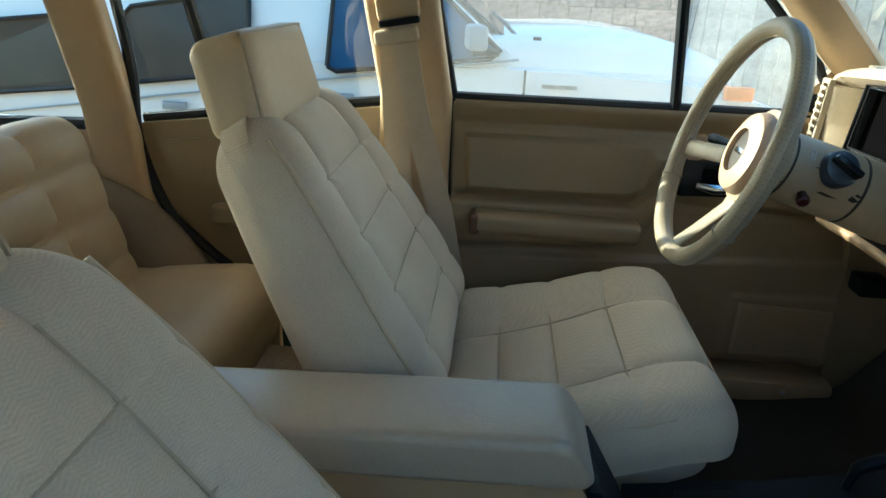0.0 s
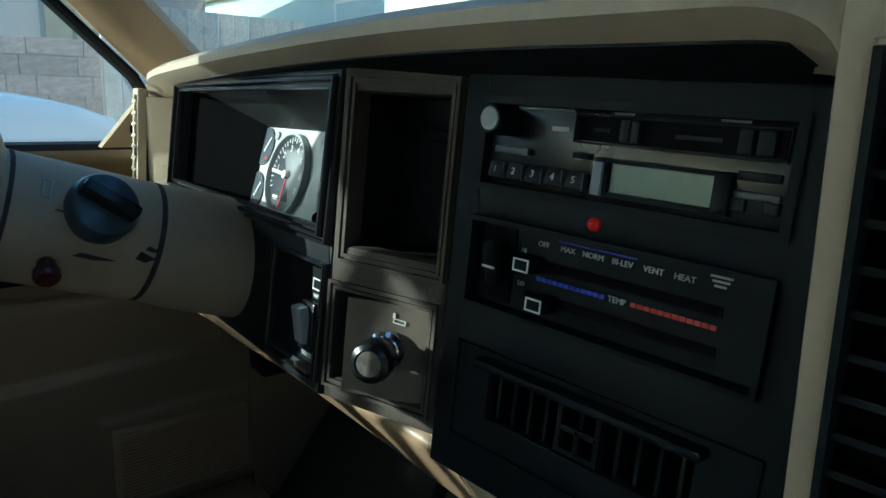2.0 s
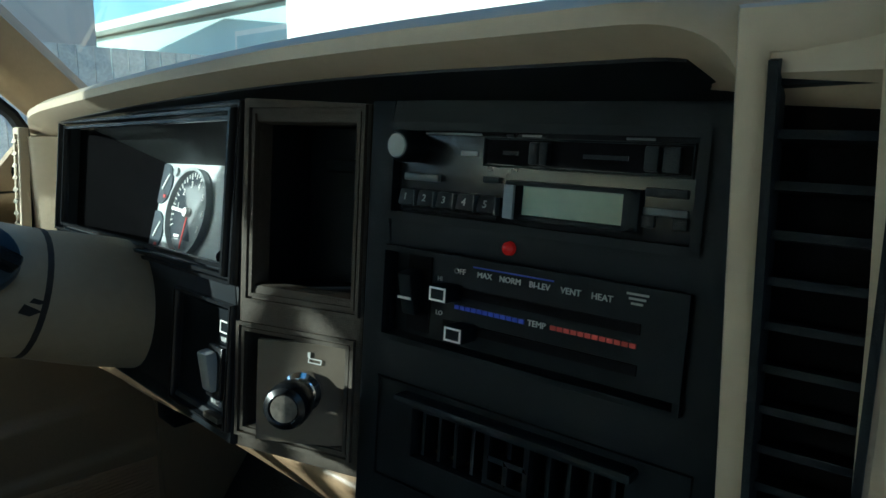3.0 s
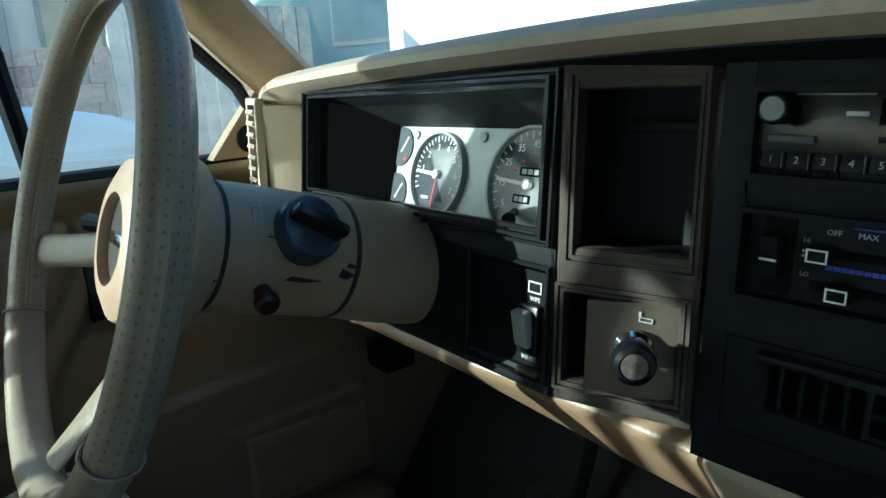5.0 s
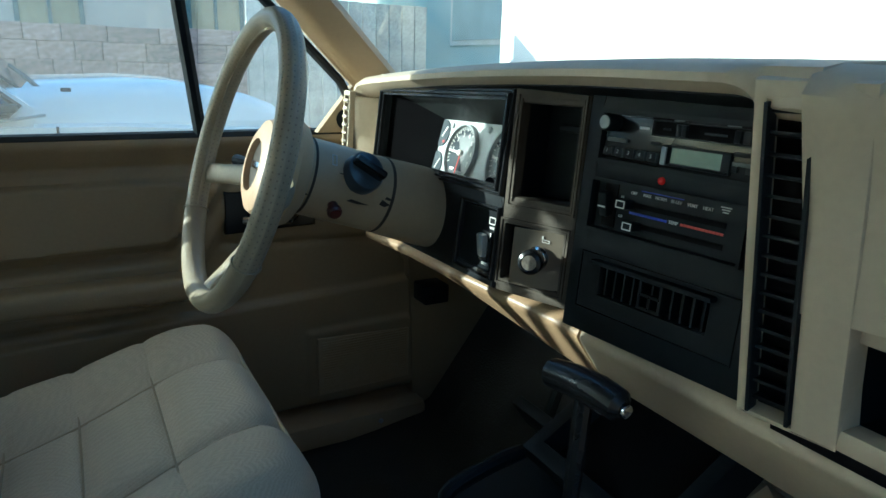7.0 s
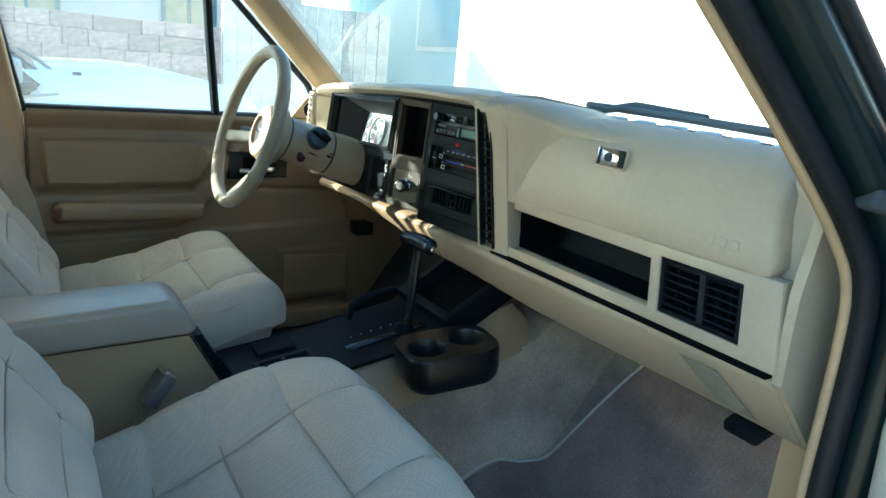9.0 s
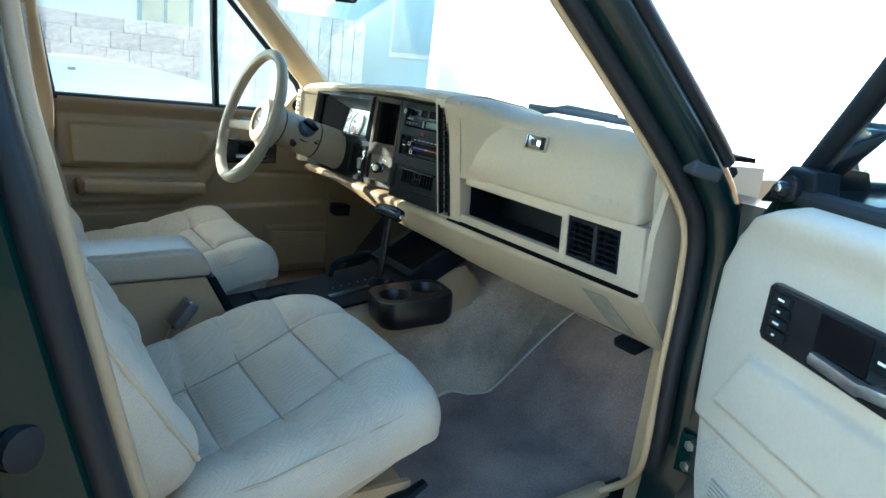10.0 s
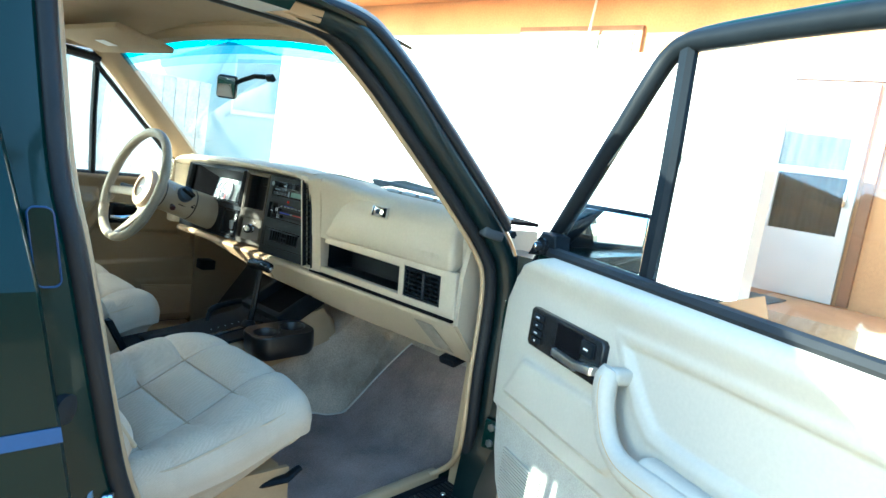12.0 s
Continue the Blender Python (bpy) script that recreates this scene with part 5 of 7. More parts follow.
part("upper_body", loft([upper_ring(*r) for r in ((-0.150, 0.824, 0.812, 0.795, 1.191), (-0.172, 0.827, 0.816, 0.800, 1.190), (-0.195, 0.832, 0.823, 0.811, 1.187), (-0.215, 0.838, 0.832, 0.826, 1.183), (-0.235, 0.845, 0.843, 0.842, 1.178), (-0.27, 0.850, 0.850, 0.855, 1.170),
      (-0.42, 0.862, 0.864, 0.872, 1.164), (-0.56, 0.874, 0.876, 0.884, 1.160), (-0.625, 0.880, 0.884, 0.892, 1.156), (-0.652, 0.890, 0.896, 0.904, 1.144))]), DASH, dash, "beige moulded upper body", 50)


def glove_ring(y, x0, zt, trim=0.0):
    slant = -0.045 * max(0.0, 1 - (-0.21 - y) / 0.15) + 0.020 * max(0.0, 1 - (y + 0.62) / 0.15)
    ring = [(x0 + 0.012, y, 1.036 + trim), (x0 - 0.004, y, 1.0365 + trim), (x0 - 0.008, y, 1.042 + trim), (x0 - 0.004, y, 1.085), (x0 + 0.004, y, 1.12), (x0 + 0.014, y, zt - 0.026),
            (x0 + 0.030, y, zt - 0.008), (x0 + 0.052, y, zt + 0.002), (x0 + 0.085, y, zt + 0.005), (x0 + 0.085, y, zt - 0.02), (x0 + 0.03, y, 1.08)]
    return [(px, py + slant * max(0.0, min(1.0, (pz - 1.036) / 0.11)), pz) for px, py, pz in ring]


glove = part("glove_box_door", loft([glove_ring(-0.160, 0.848, 1.162, 0.012), glove_ring(-0.164, 0.842, 1.166, 0.004), glove_ring(-0.172, 0.840, 1.170), glove_ring(-0.25, 0.840, 1.170), glove_ring(-0.32, 0.842, 1.170), glove_ring(-0.45, 0.848, 1.168),
                                     glove_ring(-0.612, 0.856, 1.164), glove_ring(-0.626, 0.859, 1.162, 0.003), glove_ring(-0.632, 0.868, 1.157, 0.012)]), DASH, dash, "beige glove box door", 50)
GM = plan_frame(-0.245, 0.8355, -0.60, 0.8515, 1.038, 0.10)
lat = part("latch", moved(box((0.130, 0.092, 0.003), (0.058, 0.030, 0.006), bevel=0.003), GM), DASH, glove)
part("latch_plate", moved(box((0.132, 0.092, 0.006), (0.046, 0.024, 0.005), bevel=0.001), GM), CHROME, lat, "chrome latch plate")
part("latch_lock", lathe([(0.006, 0), (0.006, 0.002), (0.003, 0.003)], put(GM, 0.130, 0.092, 0.009), 16), DIAL, lat, "small dark lock")
for dx in (-0.018, 0.02):
    part("latch_shadow_gap", moved(box((0.132 + dx, 0.092, 0.0078), (0.004 if dx < 0 else 0.009, 0.022, 0.002)), GM), BLACK, lat)
for i, w in enumerate((0.010, 0.010, 0.010, 0.010)):
    part("badge_block", moved(box((0.288 + 0.0160 * i, 0.024, 0.004), (w, 0.012, 0.003), bevel=0.001), GM), DASH, glove, "embossed badge block")

FG = plan_frame(-0.160, 0.848, -0.655, 0.852, 0.9365, 0.03) @ Matrix(((1, -0.13, 0, 0.002), (0, 1, 0, 0), (0, 0, 1, 0), (0, 0, 0, 1)))
wide = 0.495
shelf = part("tray_panel", holed(wide, 0.102, [(0.024, 0.0165, 0.315, 0.0785), (0.331, 0.0165, 0.448, 0.0855)], 0.02, put(FG, 0, 0, 0.004)), DASH, dash, "beige tray and vent surround")
part("tray_bin", open_box(FG, 0.0225, 0.0150, 0.3165, 0.0800, 0.10), BLACK, shelf, "deep black tray", 20)
rv = part("right_vent", moved(box((0.3895, 0.051, -0.022), (0.114, 0.068, 0.003)), FG), DEEP, dash, "black louvred passenger vent")
part("vent_frame", moved(holed(0.117, 0.069, [(0.006, 0.006, 0.111, 0.063)], 0.012, Matrix.Translation((0.331, 0.0165, 0.003))), FG), BLACK, rv)
for i in range(6):
    part("louvre", moved(box((0.3895, 0.026 + 0.0100 * i, -0.006), (0.105, 0.0025, 0.014), (-25, 0, 0)), FG), BLACK, rv)
for i in range(5):
    part("vane", moved(box((0.352 + 0.019 * i, 0.051, -0.012), (0.0025, 0.060, 0.010)), FG), BLACK, rv)
part("vent_wheel", moved(box((0.394, 0.051, -0.001), (0.008, 0.058, 0.006)), FG), BLACK_GRAIN, rv)
part("end_cap", prism([(0.856, 0.925), (0.852, 1.03), (0.872, 1.145), (1.10, 1.14), (1.10, 0.82), (0.955, 0.82)], -0.652, -0.664, "y"), DASH, dash, "beige end cap")
part("dark_joint", moved(box((wide / 2 - 0.02, -0.002, -0.012), (wide + 0.02, 0.012, 0.03)), FG), DEEP, dash)

# lower knee panel, in two lengths with a joint
def along(y, table):
    """A value by position across the car, from (y, value) pairs that run from the driver's door."""
    for (ya, a), (yb, c) in zip(table, table[1:]):
        if y >= yb:
            k = max(0.0, min(1.0, (ya - y) / (ya - yb)))
            return a + (c - a) * k * k * (3 - 2 * k)
    return table[-1][1]


def knee_ring(y):
    """A slim roll under the instruments that widens into a deep panel on the passenger's side."""
    x0 = along(y, ((0.56, 0.806), (0.41, 0.818), (0.10, 0.858), (-0.15, 0.856), (-0.65, 0.862)))
    zt = along(y, ((0.56, 0.934), (0.41, 0.934), (0.10, 0.922), (-0.15, 0.926), (-0.65, 0.932)))
    hgt = along(y, ((0.56, 0.020), (0.41, 0.024), (0.10, 0.074), (-0.20, 0.100), (-0.65, 0.110)))
    run = along(y, ((0.56, 0.010), (0.41, 0.012), (0.10, 0.040), (-0.20, 0.070), (-0.65, 0.086)))
    return [(x0 + 0.05, y, zt + 0.006), (x0 + 0.026, y, zt + 0.004), (x0 + 0.010, y, zt - 0.001), (x0 + 0.002, y, zt - 0.006), (x0, y, zt - 0.012), (x0 + 0.003, y, zt - 0.018),
            (x0 + run, y, zt - hgt + 0.004), (x0 + run + 0.006, y, zt - hgt), (x0 + run + 0.05, y, zt - hgt + 0.004), (x0 + run + 0.05, y, zt)]


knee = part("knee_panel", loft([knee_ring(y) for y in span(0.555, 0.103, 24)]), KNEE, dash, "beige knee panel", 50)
part("knee_panel", loft([knee_ring(y) for y in span(0.099, -0.655, 28)]), DASH, dash, "beige knee panel", 50)


def knee_face(y, k):
    """A point on the panel's face, k 0 at its upper edge and 1 at its lower."""
    ring = knee_ring(y)
    return Vector(ring[5]).lerp(Vector(ring[6]), k) - Vector((0.0018, 0, 0.0006))


patch = sheet(lambda k, j: knee_face(-0.515 - 0.055 * j - 0.034 * k, k), span(0.12, 0.88, 3), span(0, 1, 3), 0.001)
part("speaker_grille", patch, material("speaker_cloth", (0.27, 0.25, 0.21), 0.8, vary=0.15, scale=60, fine=0.2, fine_scale=900), dash, "perforated speaker patch")
part("under_bracket", box((0.955, -0.585, 0.816), (0.05, 0.05, 0.018), (0, -15, 0), 0.005), BLACK, dash)
part("under_box", box((1.03, -0.36, 0.825), (0.08, 0.08, 0.03), (0, -15, 0), 0.01), BLACK, dash)
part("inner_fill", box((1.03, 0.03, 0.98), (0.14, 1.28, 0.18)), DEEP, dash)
obd = thing("relay_box", (0.92, 0.60, 0.80), "small black box under the dash by the door", "relay")
part("body", box((0.972, 0.640, 0.775), (0.05, 0.05, 0.035), bevel=0.004), BLACK, obd)

# ---- steering column and wheel ----
HUB = Vector((0.569, 0.351, 1.076))
COLUMN_TOP = Vector((0.577, 0.350, 1.076))
AX = Vector((-0.954, 0.0, 0.30)).normalized()
WU = Vector((0.30, 0, 0.954)).normalized()
WL = Vector((0, 1, 0))
WHEEL = Matrix((-WL, WU, AX)).transposed().to_4x4()
WHEEL.translation = HUB
column = thing("steering_column", (0.7, 0.35, 1.0), "beige steering column shroud with scuffed black marks", "steering column")
CM = Matrix((-WL, WU, AX)).transposed().to_4x4()
CM.translation = COLUMN_TOP
part("shroud", lathe([(0.030, -0.030), (0.040, -0.034), (0.0445, -0.045), (0.046, -0.10), (0.0465, -0.165)], CM, 32), COLUMN, column, "beige plastic shroud")
part("groove_ring", lathe([(0.0468, -0.164), (0.0468, -0.168), (0.045, -0.168), (0.045, -0.164)], CM, 32), SCUFF, column, "dark seam ring")
part("lower_shroud", lathe([(0.0465, -0.168), (0.0485, -0.19), (0.050, -0.215), (0.050, -0.248), (0.04, -0.252)], CM, 32), COLUMN, column, "beige lower shroud")
part("groove_ring", lathe([(0.0456, -0.066), (0.0456, -0.069), (0.043, -0.069), (0.043, -0.066)], CM, 32), SCUFF, column)


def on_column(r, deg, h):
    """A frame on the shroud; deg runs from straight up towards the passenger's side."""
    a = radians(deg)
    out = CM.to_3x3() @ Vector((math.sin(a), math.cos(a), 0))
    m = Matrix((AX, out.cross(AX) * -1, out)).transposed().to_4x4()
    m.translation = CM @ Vector((r * math.sin(a), r * math.cos(a), h))
    return m


ignition = part("ignition_lock", lathe([(0.0235, -0.004), (0.0235, 0.010), (0.0215, 0.014), (0.019, 0.015)], on_column(0.045, 62, -0.122), 28), material("ignition_blue_black", (0.04, 0.055, 0.075), 0.3, vary=0.2), column, "blue-black ignition barrel")
part("ignition_key_bow", moved(box((0, 0, 0.021), (0.040, 0.009, 0.017), (0, 0, 20), 0.003), on_column(0.045, 62, -0.122)), BLACK_GLOSS, ignition)
haz = part("hazard_knob", lathe([(0.006, -0.004), (0.006, 0.008), (0.0085, 0.010), (0.0085, 0.015), (0.0065, 0.0175)], on_column(0.045, 118, -0.098), 18), RED_DARK, column, "dark red hazard knob")
for deg, h, w, l in ((104, -0.125, 0.004, 0.028), (96, -0.158, 0.008, 0.014), (88, -0.162, 0.004, 0.012), (110, -0.060, 0.004, 0.012), (70, -0.100, 0.0012, 0.012)):
    mk = on_column(0.0462, deg, h)
    part("scuff_mark", moved(loft([[(-l / 2, 0, 0), (0, -w / 2, 0), (l / 2, -w * 0.3, 0), (l / 3, w / 2, 0)], [(-l / 2, 0, 0.0007), (0, -w / 2, 0.0007), (l / 2, -w * 0.3, 0.0007), (l / 3, w / 2, 0.0007)]]), mk), SCUFF, column)
part("lock_outline", moved(holed(0.006, 0.014, [(0.001, 0.001, 0.005, 0.013)], 0.0008, Matrix.Translation((-0.003, -0.007, 0.0006))), on_column(0.0456, 52, -0.088)), MARK_DIM, column)
part("stalk", tube([on_column(0.04, -95, -0.055).translation, on_column(0.12, -95, -0.045).translation, on_column(0.17, -95, -0.035).translation], [0.006, 0.005, 0.008], 10), BLACK, column, "black turn signal stalk")

wheel = thing("steering_wheel", HUB, "leather-wrapped beige steering wheel with three spokes", "steering wheel")
R, TR = 0.1575, 0.0119


def rim_piece(a0, a1, mat, name, label, scale=1.0, count=64):
    """Rim between two angles, in degrees from the passenger's side, counter-clockwise."""
    bm = bmesh.new()
    uvl = bm.loops.layers.uv.new("UVMap")
    rows = []
    seg = 16
    for i in range(count + 1):
        a = radians(a0 + (a1 - a0) * i / count)
        row = []
        for k in range(seg + 1):
            b = 2 * math.pi * k / seg
            thick = TR * scale * (1 + 0.03 * noise.noise((a * 6, b, 1)))
            rr = R + thick * math.cos(b)
            row.append(bm.verts.new(WHEEL @ Vector((rr * math.cos(a), rr * math.sin(a), 1.12 * thick * math.sin(b)))))
        rows.append(row)
    for i in range(count):
        for k in range(seg):
            f = bm.faces.new((rows[i][k], rows[i][k + 1], rows[i + 1][k + 1], rows[i + 1][k]))
            for loop, (di, dk) in zip(f.loops, ((0, 0), (0, 1), (1, 1), (1, 0))):
                loop[uvl].uv = ((a0 + (a1 - a0) * (i + di) / count) / 360 * 2 * math.pi * R / 0.0062, (k + dk) / seg * 14)
    return part(name, bm, mat, wheel, label, 80)


rim_piece(-32, 212, WHEEL_LEATHER, "rim", "perforated beige leather rim")
rim_piece(212, 328, WHEEL_SMOOTH, "rim_lower", "smooth beige leather rim", 1.03, 32)
for a in (-32, 212):
    ar = radians(a)
    seam = [WHEEL @ Vector(((R + 0.0130 * math.cos(b)) * math.cos(ar), (R + 0.0130 * math.cos(b)) * math.sin(ar), 1.13 * 0.0130 * math.sin(b))) for b in span(0, 2 * math.pi, 17)]
    part("rim_seam", tube(seam, 0.0011, 5), WHEEL_DARK, wheel)
stitch = bmesh.new()
for i in range(126):
    a = radians(-30 + 240 * i / 125)
    q = WHEEL @ Vector(((R - 0.0123) * math.cos(a), (R - 0.0123) * math.sin(a), 0.002))
    join(stitch, moved(box((0, 0, 0), (0.0022, 0.0105, 0.0018)), Matrix.Translation(q) @ WHEEL.to_3x3().to_4x4() @ pose(0, 0, 0, 0, 28, math.degrees(a))))
part("rim_lacing", stitch, WHEEL_DARK, wheel, "dark lacing along the inner rim")
for a, w in ((194, 0.027), (346, 0.027), (270, 0.032)):
    ar = radians(a)
    d = Vector((math.cos(ar), math.sin(ar), 0))
    s = Vector((-math.sin(ar), math.cos(ar), 0))
    rings = []
    for r, ww, h, t in ((0.035, w * 1.25, -0.050, 0.005), (0.075, w, -0.044, 0.0042), (0.120, w * 0.92, -0.020, 0.0040), (0.156, w, 0.0, 0.0045)):
        rings.append([WHEEL @ (d * r + s * (ww / 2 * math.cos(b)) + Vector((0, 0, h + t * math.sin(b)))) for b in span(0, 2 * math.pi * 15 / 16, 16)])
    part("spoke", loft(rings), WHEEL_LEATHER if a != 270 else WHEEL_SMOOTH, wheel, "leather spoke", 60)
part("hub_bell", moved(lathe([(0.040, -0.034), (0.058, -0.024), (0.066, -0.010), (0.064, 0.0), (0.055, 0.004)], Matrix.Translation((0, 0, -0.042)) @ Matrix.Diagonal((0.92, 1.0, 1, 1)), 36), WHEEL), COLUMN, wheel, "beige hub shell")
horn = part("horn_pad", moved(lathe([(0.056, -0.004), (0.057, 0.008), (0.052, 0.018), (0.040, 0.0235), (0.030, 0.0245), (0.029, 0.017)], Matrix.Translation((0, 0, -0.042)) @ Matrix.Diagonal((0.92, 1.0, 1, 1)), 36), WHEEL), PAD_BROWN, wheel, "brown vinyl horn pad")
part("pad_recess", moved(lathe([(0.0295, 0.016), (0.0295, 0.018)], Matrix.Translation((0, 0, -0.042)) @ Matrix.Diagonal((0.92, 1.0, 1, 1)), 28), WHEEL), material("dark_badge", (0.07, 0.065, 0.06), 0.3, vary=0.2), horn, "dark round badge")
part("badge_shape", moved(box((0, 0, -0.0225), (0.026, 0.008, 0.003), bevel=0.001), WHEEL), CHROME, horn, "small bright badge shape")

# ---- driver's door trim ----
ddoor = thing("door_2", (0.6, 0.74, 0.55), "closed driver's door with tan moulded trim and armrest", "car door", kind="structure")


def driver_face(x, z):
    """How far the moulded trim stands out into the cabin."""
    h = 0.0
    h += 0.014 * swell(poly_distance(x, z, [(0.222, 0.890), (0.53, 0.893), (0.548, 0.905), (0.602, 0.985), (0.594, 0.996), (0.215, 0.994)]), 0.008)
    h -= 0.011 * math.exp(-(poly_distance(x, z, [(0.20, 0.874), (0.535, 0.876), (0.57, 0.905), (0.625, 0.99), (0.62, 1.01)], False) / 0.006) ** 2)
    h += 0.016 * swell(poly_distance(x, z, [(0.15, 0.775), (0.50, 0.785), (0.56, 0.82), (0.605, 0.89), (0.66, 0.985), (0.56, 0.98), (0.535, 0.872), (0.15, 0.868)]), 0.018)
    h += 0.014 * swell(poly_distance(x, z, [(0.15, 0.752), (0.60, 0.768), (0.97, 0.785), (1.1, 0.78), (1.1, 0.45), (0.15, 0.45)]), 0.010)
    h -= 0.006 * math.exp(-(abs(z - 1.018) / 0.006) ** 2)
    h -= 0.008 * math.exp(-(poly_distance(x, z, [(0.62, 0.882), (0.70, 0.874), (0.95, 0.868)], False) / 0.006) ** 2)
    h += 0.005 * swell(poly_distance(x, z, [(0.755, 0.572), (0.975, 0.566), (0.978, 0.70), (0.95, 0.71), (0.755, 0.705)]), 0.012)
    h += 0.022 * math.exp(-((z - 1.055) / 0.022) ** 2)
    h -= 0.02 * max(0.0, 1 - (z - 0.548) / 0.02) ** 2
    return h


def driver_x(k, z):
    front = 0.90 + 0.10 * swell(z - 0.82, 0.12)
    return 0.19 + k * (front - 0.19)


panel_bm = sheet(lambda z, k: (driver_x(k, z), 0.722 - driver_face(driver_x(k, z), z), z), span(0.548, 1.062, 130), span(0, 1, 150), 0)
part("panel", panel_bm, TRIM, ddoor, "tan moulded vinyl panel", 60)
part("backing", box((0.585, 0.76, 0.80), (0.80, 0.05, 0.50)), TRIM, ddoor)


def raised(name, pts, y0, y1, mat, parent, label="", bev=0.006):
    bm = prism(pts, y0, y1, "y")
    bmesh.ops.recalc_face_normals(bm, faces=bm.faces)
    bmesh.ops.bevel(bm, geom=[e for e in bm.edges if all(abs(v.co.y - y1) < 1e-6 for v in e.verts)], offset=bev, segments=3, affect="EDGES", profile=0.5)
    return part(name, bm, mat, parent, label, 50)


part("armrest", box((0.395, 0.688, 0.832), (0.325, 0.060, 0.040), (0, 1, 0), 0.014, 4), TRIM, ddoor, "tan padded armrest", 60)
part("worn_end", box((0.240, 0.688, 0.832), (0.022, 0.062, 0.042), (0, 1, 0), 0.010, 4), material("worn_brown_vinyl", (0.11, 0.055, 0.028), 0.5, vary=0.3, scale=40), ddoor, "worn brown armrest end", 60)
spk = raised("speaker_grille", [(0.772, 0.578), (0.957, 0.582), (0.957, 0.684), (0.772, 0.692)], 0.706, 0.699, HARD_TRIM, ddoor, "tan ribbed speaker grille", 0.002)
for i in range(20):
    part("grille_rib", box((0.865, 0.698, 0.588 + 0.005 * i), (0.170, 0.003, 0.0022)), HARD_TRIM, spk)
hp = raised("handle_plate", [(0.622, 0.902), (0.775, 0.906), (0.775, 0.964), (0.622, 0.974)], 0.723, 0.704, BLACK_GLOSS, ddoor, "black handle plate", 0.004)
part("handle_well", box((0.70, 0.7035, 0.938), (0.085, 0.002, 0.042)), DEEP, hp)
part("door_handle", tube([(0.650, 0.702, 0.925), (0.68, 0.692, 0.922), (0.725, 0.692, 0.926), (0.74, 0.702, 0.928)], [0.005, 0.008, 0.009, 0.005], 10, flat=1.2), CHROME, hp, "chrome lever")
joy = part("mirror_joystick", lathe([(0.018, 0), (0.018, 0.006), (0.012, 0.008), (0.006, 0.010), (0.008, 0.018), (0.006, 0.022)], Matrix.Translation((0.842, 0.732, 1.084)) @ Euler((radians(90), 0, 0)).to_matrix().to_4x4(), 18), BLACK, ddoor, "black mirror joystick")
part("joystick_tip", lathe([(0.0062, 0.0215), (0.004, 0.0235)], Matrix.Translation((0.842, 0.732, 1.084)) @ Euler((radians(90), 0, 0)).to_matrix().to_4x4(), 14), CHROME, joy)
part("corner_cap", prism([(0.79, 1.062), (0.93, 1.062), (0.92, 1.15), (0.87, 1.16)], 0.728, 0.748, "y"), TRIM, ddoor, "tan corner cap")
part("lower_edge", tube([(x, 0.723, 0.560 + 0.014 * (0.95 - x)) for x in span(0.2, 0.99, 8)], 0.006, 8), RUBBER, ddoor, "black lower seal")
own("sill_left", box((0.55, 0.71, 0.515), (0.86, 0.10, 0.05), bevel=0.012), HARD_TRIM, "tan sill trim under the driver's door", "sill", "structure")
for x in (0.50, 0.66, 0.88):
    own("trim_screw", lathe([(0.005, 0), (0.004, 0.002)], Matrix.Translation((x, 0.659, 0.52)) @ Euler((radians(90), 0, 0)).to_matrix().to_4x4(), 10), STEEL, "small dark sill screw", "screw", "structure")

# seat belt on the driver's side pillar
belt = thing("seat_belt", (0.10, 0.66, 0.6), "tan seat belt hanging from its pillar anchor", "seat belt")
part("anchor_cover", box((0.085, 0.665, 1.225), (0.075, 0.03, 0.055), (0, -10, 0), 0.008), HARD_TRIM, belt, "tan anchor cover")
part("guide_loop", box((0.088, 0.640, 1.172), (0.078, 0.020, 0.026), (0, -10, 0), 0.007, 3), BELT, belt, "tan belt guide")
part("guide_slot", box((0.092, 0.6435, 1.195), (0.070, 0.018, 0.012), (0, -10, 0), 0.003), BLACK, belt, "black slot of the guide")


def strap(pts, w, name="webbing"):
    rings = []
    for i, p in enumerate(pts):
        p = Vector(p)
        d = (Vector(pts[min(i + 1, len(pts) - 1)]) - Vector(pts[max(i - 1, 0)])).normalized()
        s = d.cross(Vector((0, 1, 0))).normalized() * (w / 2)
        n = Vector((0, 0.001, 0))
        rings.append([p - s - n, p + s - n, p + s + n, p - s + n])
    return part(name, loft(rings), BELT, belt, "tan webbing")


strap([(0.078, 0.655, 1.20), (0.085, 0.66, 1.05), (0.098, 0.66, 0.85), (0.105, 0.66, 0.56)], 0.046)
strap([(0.095, 0.640, 1.19), (0.125, 0.64, 1.04), (0.175, 0.645, 0.86), (0.215, 0.65, 0.66)], 0.046)

# ---- sun visors, mirror ----
visor = thing("sun_visor", (0.50, 0.30, 1.43), "tan padded sun visor folded up against the headliner", "sun visor")
part("pad", box((0.46, 0.33, 1.452), (0.15, 0.46, 0.018), (0, 12, 0), 0.008), HEADLINER, visor)
part("warning_label", box((0.455, 0.33, 1.4405), (0.035, 0.06, 0.001), (0, 12, 0)), MARK, visor, "pale label")
mirror = thing("rear_view_mirror", (0.64, 0.03, 1.40), "black rear-view mirror on a stalk from the windscreen", "mirror")
part("housing", box((0.647, 0.038, 1.374), (0.026, 0.050, 0.058), (0, -8, 48), 0.008), BLACK, mirror)
part("mirror_glass", box((0.6385, 0.0285, 1.3728), (0.002, 0.042, 0.049), (0, -8, 48)), MIRROR, mirror, "silvered mirror glass")
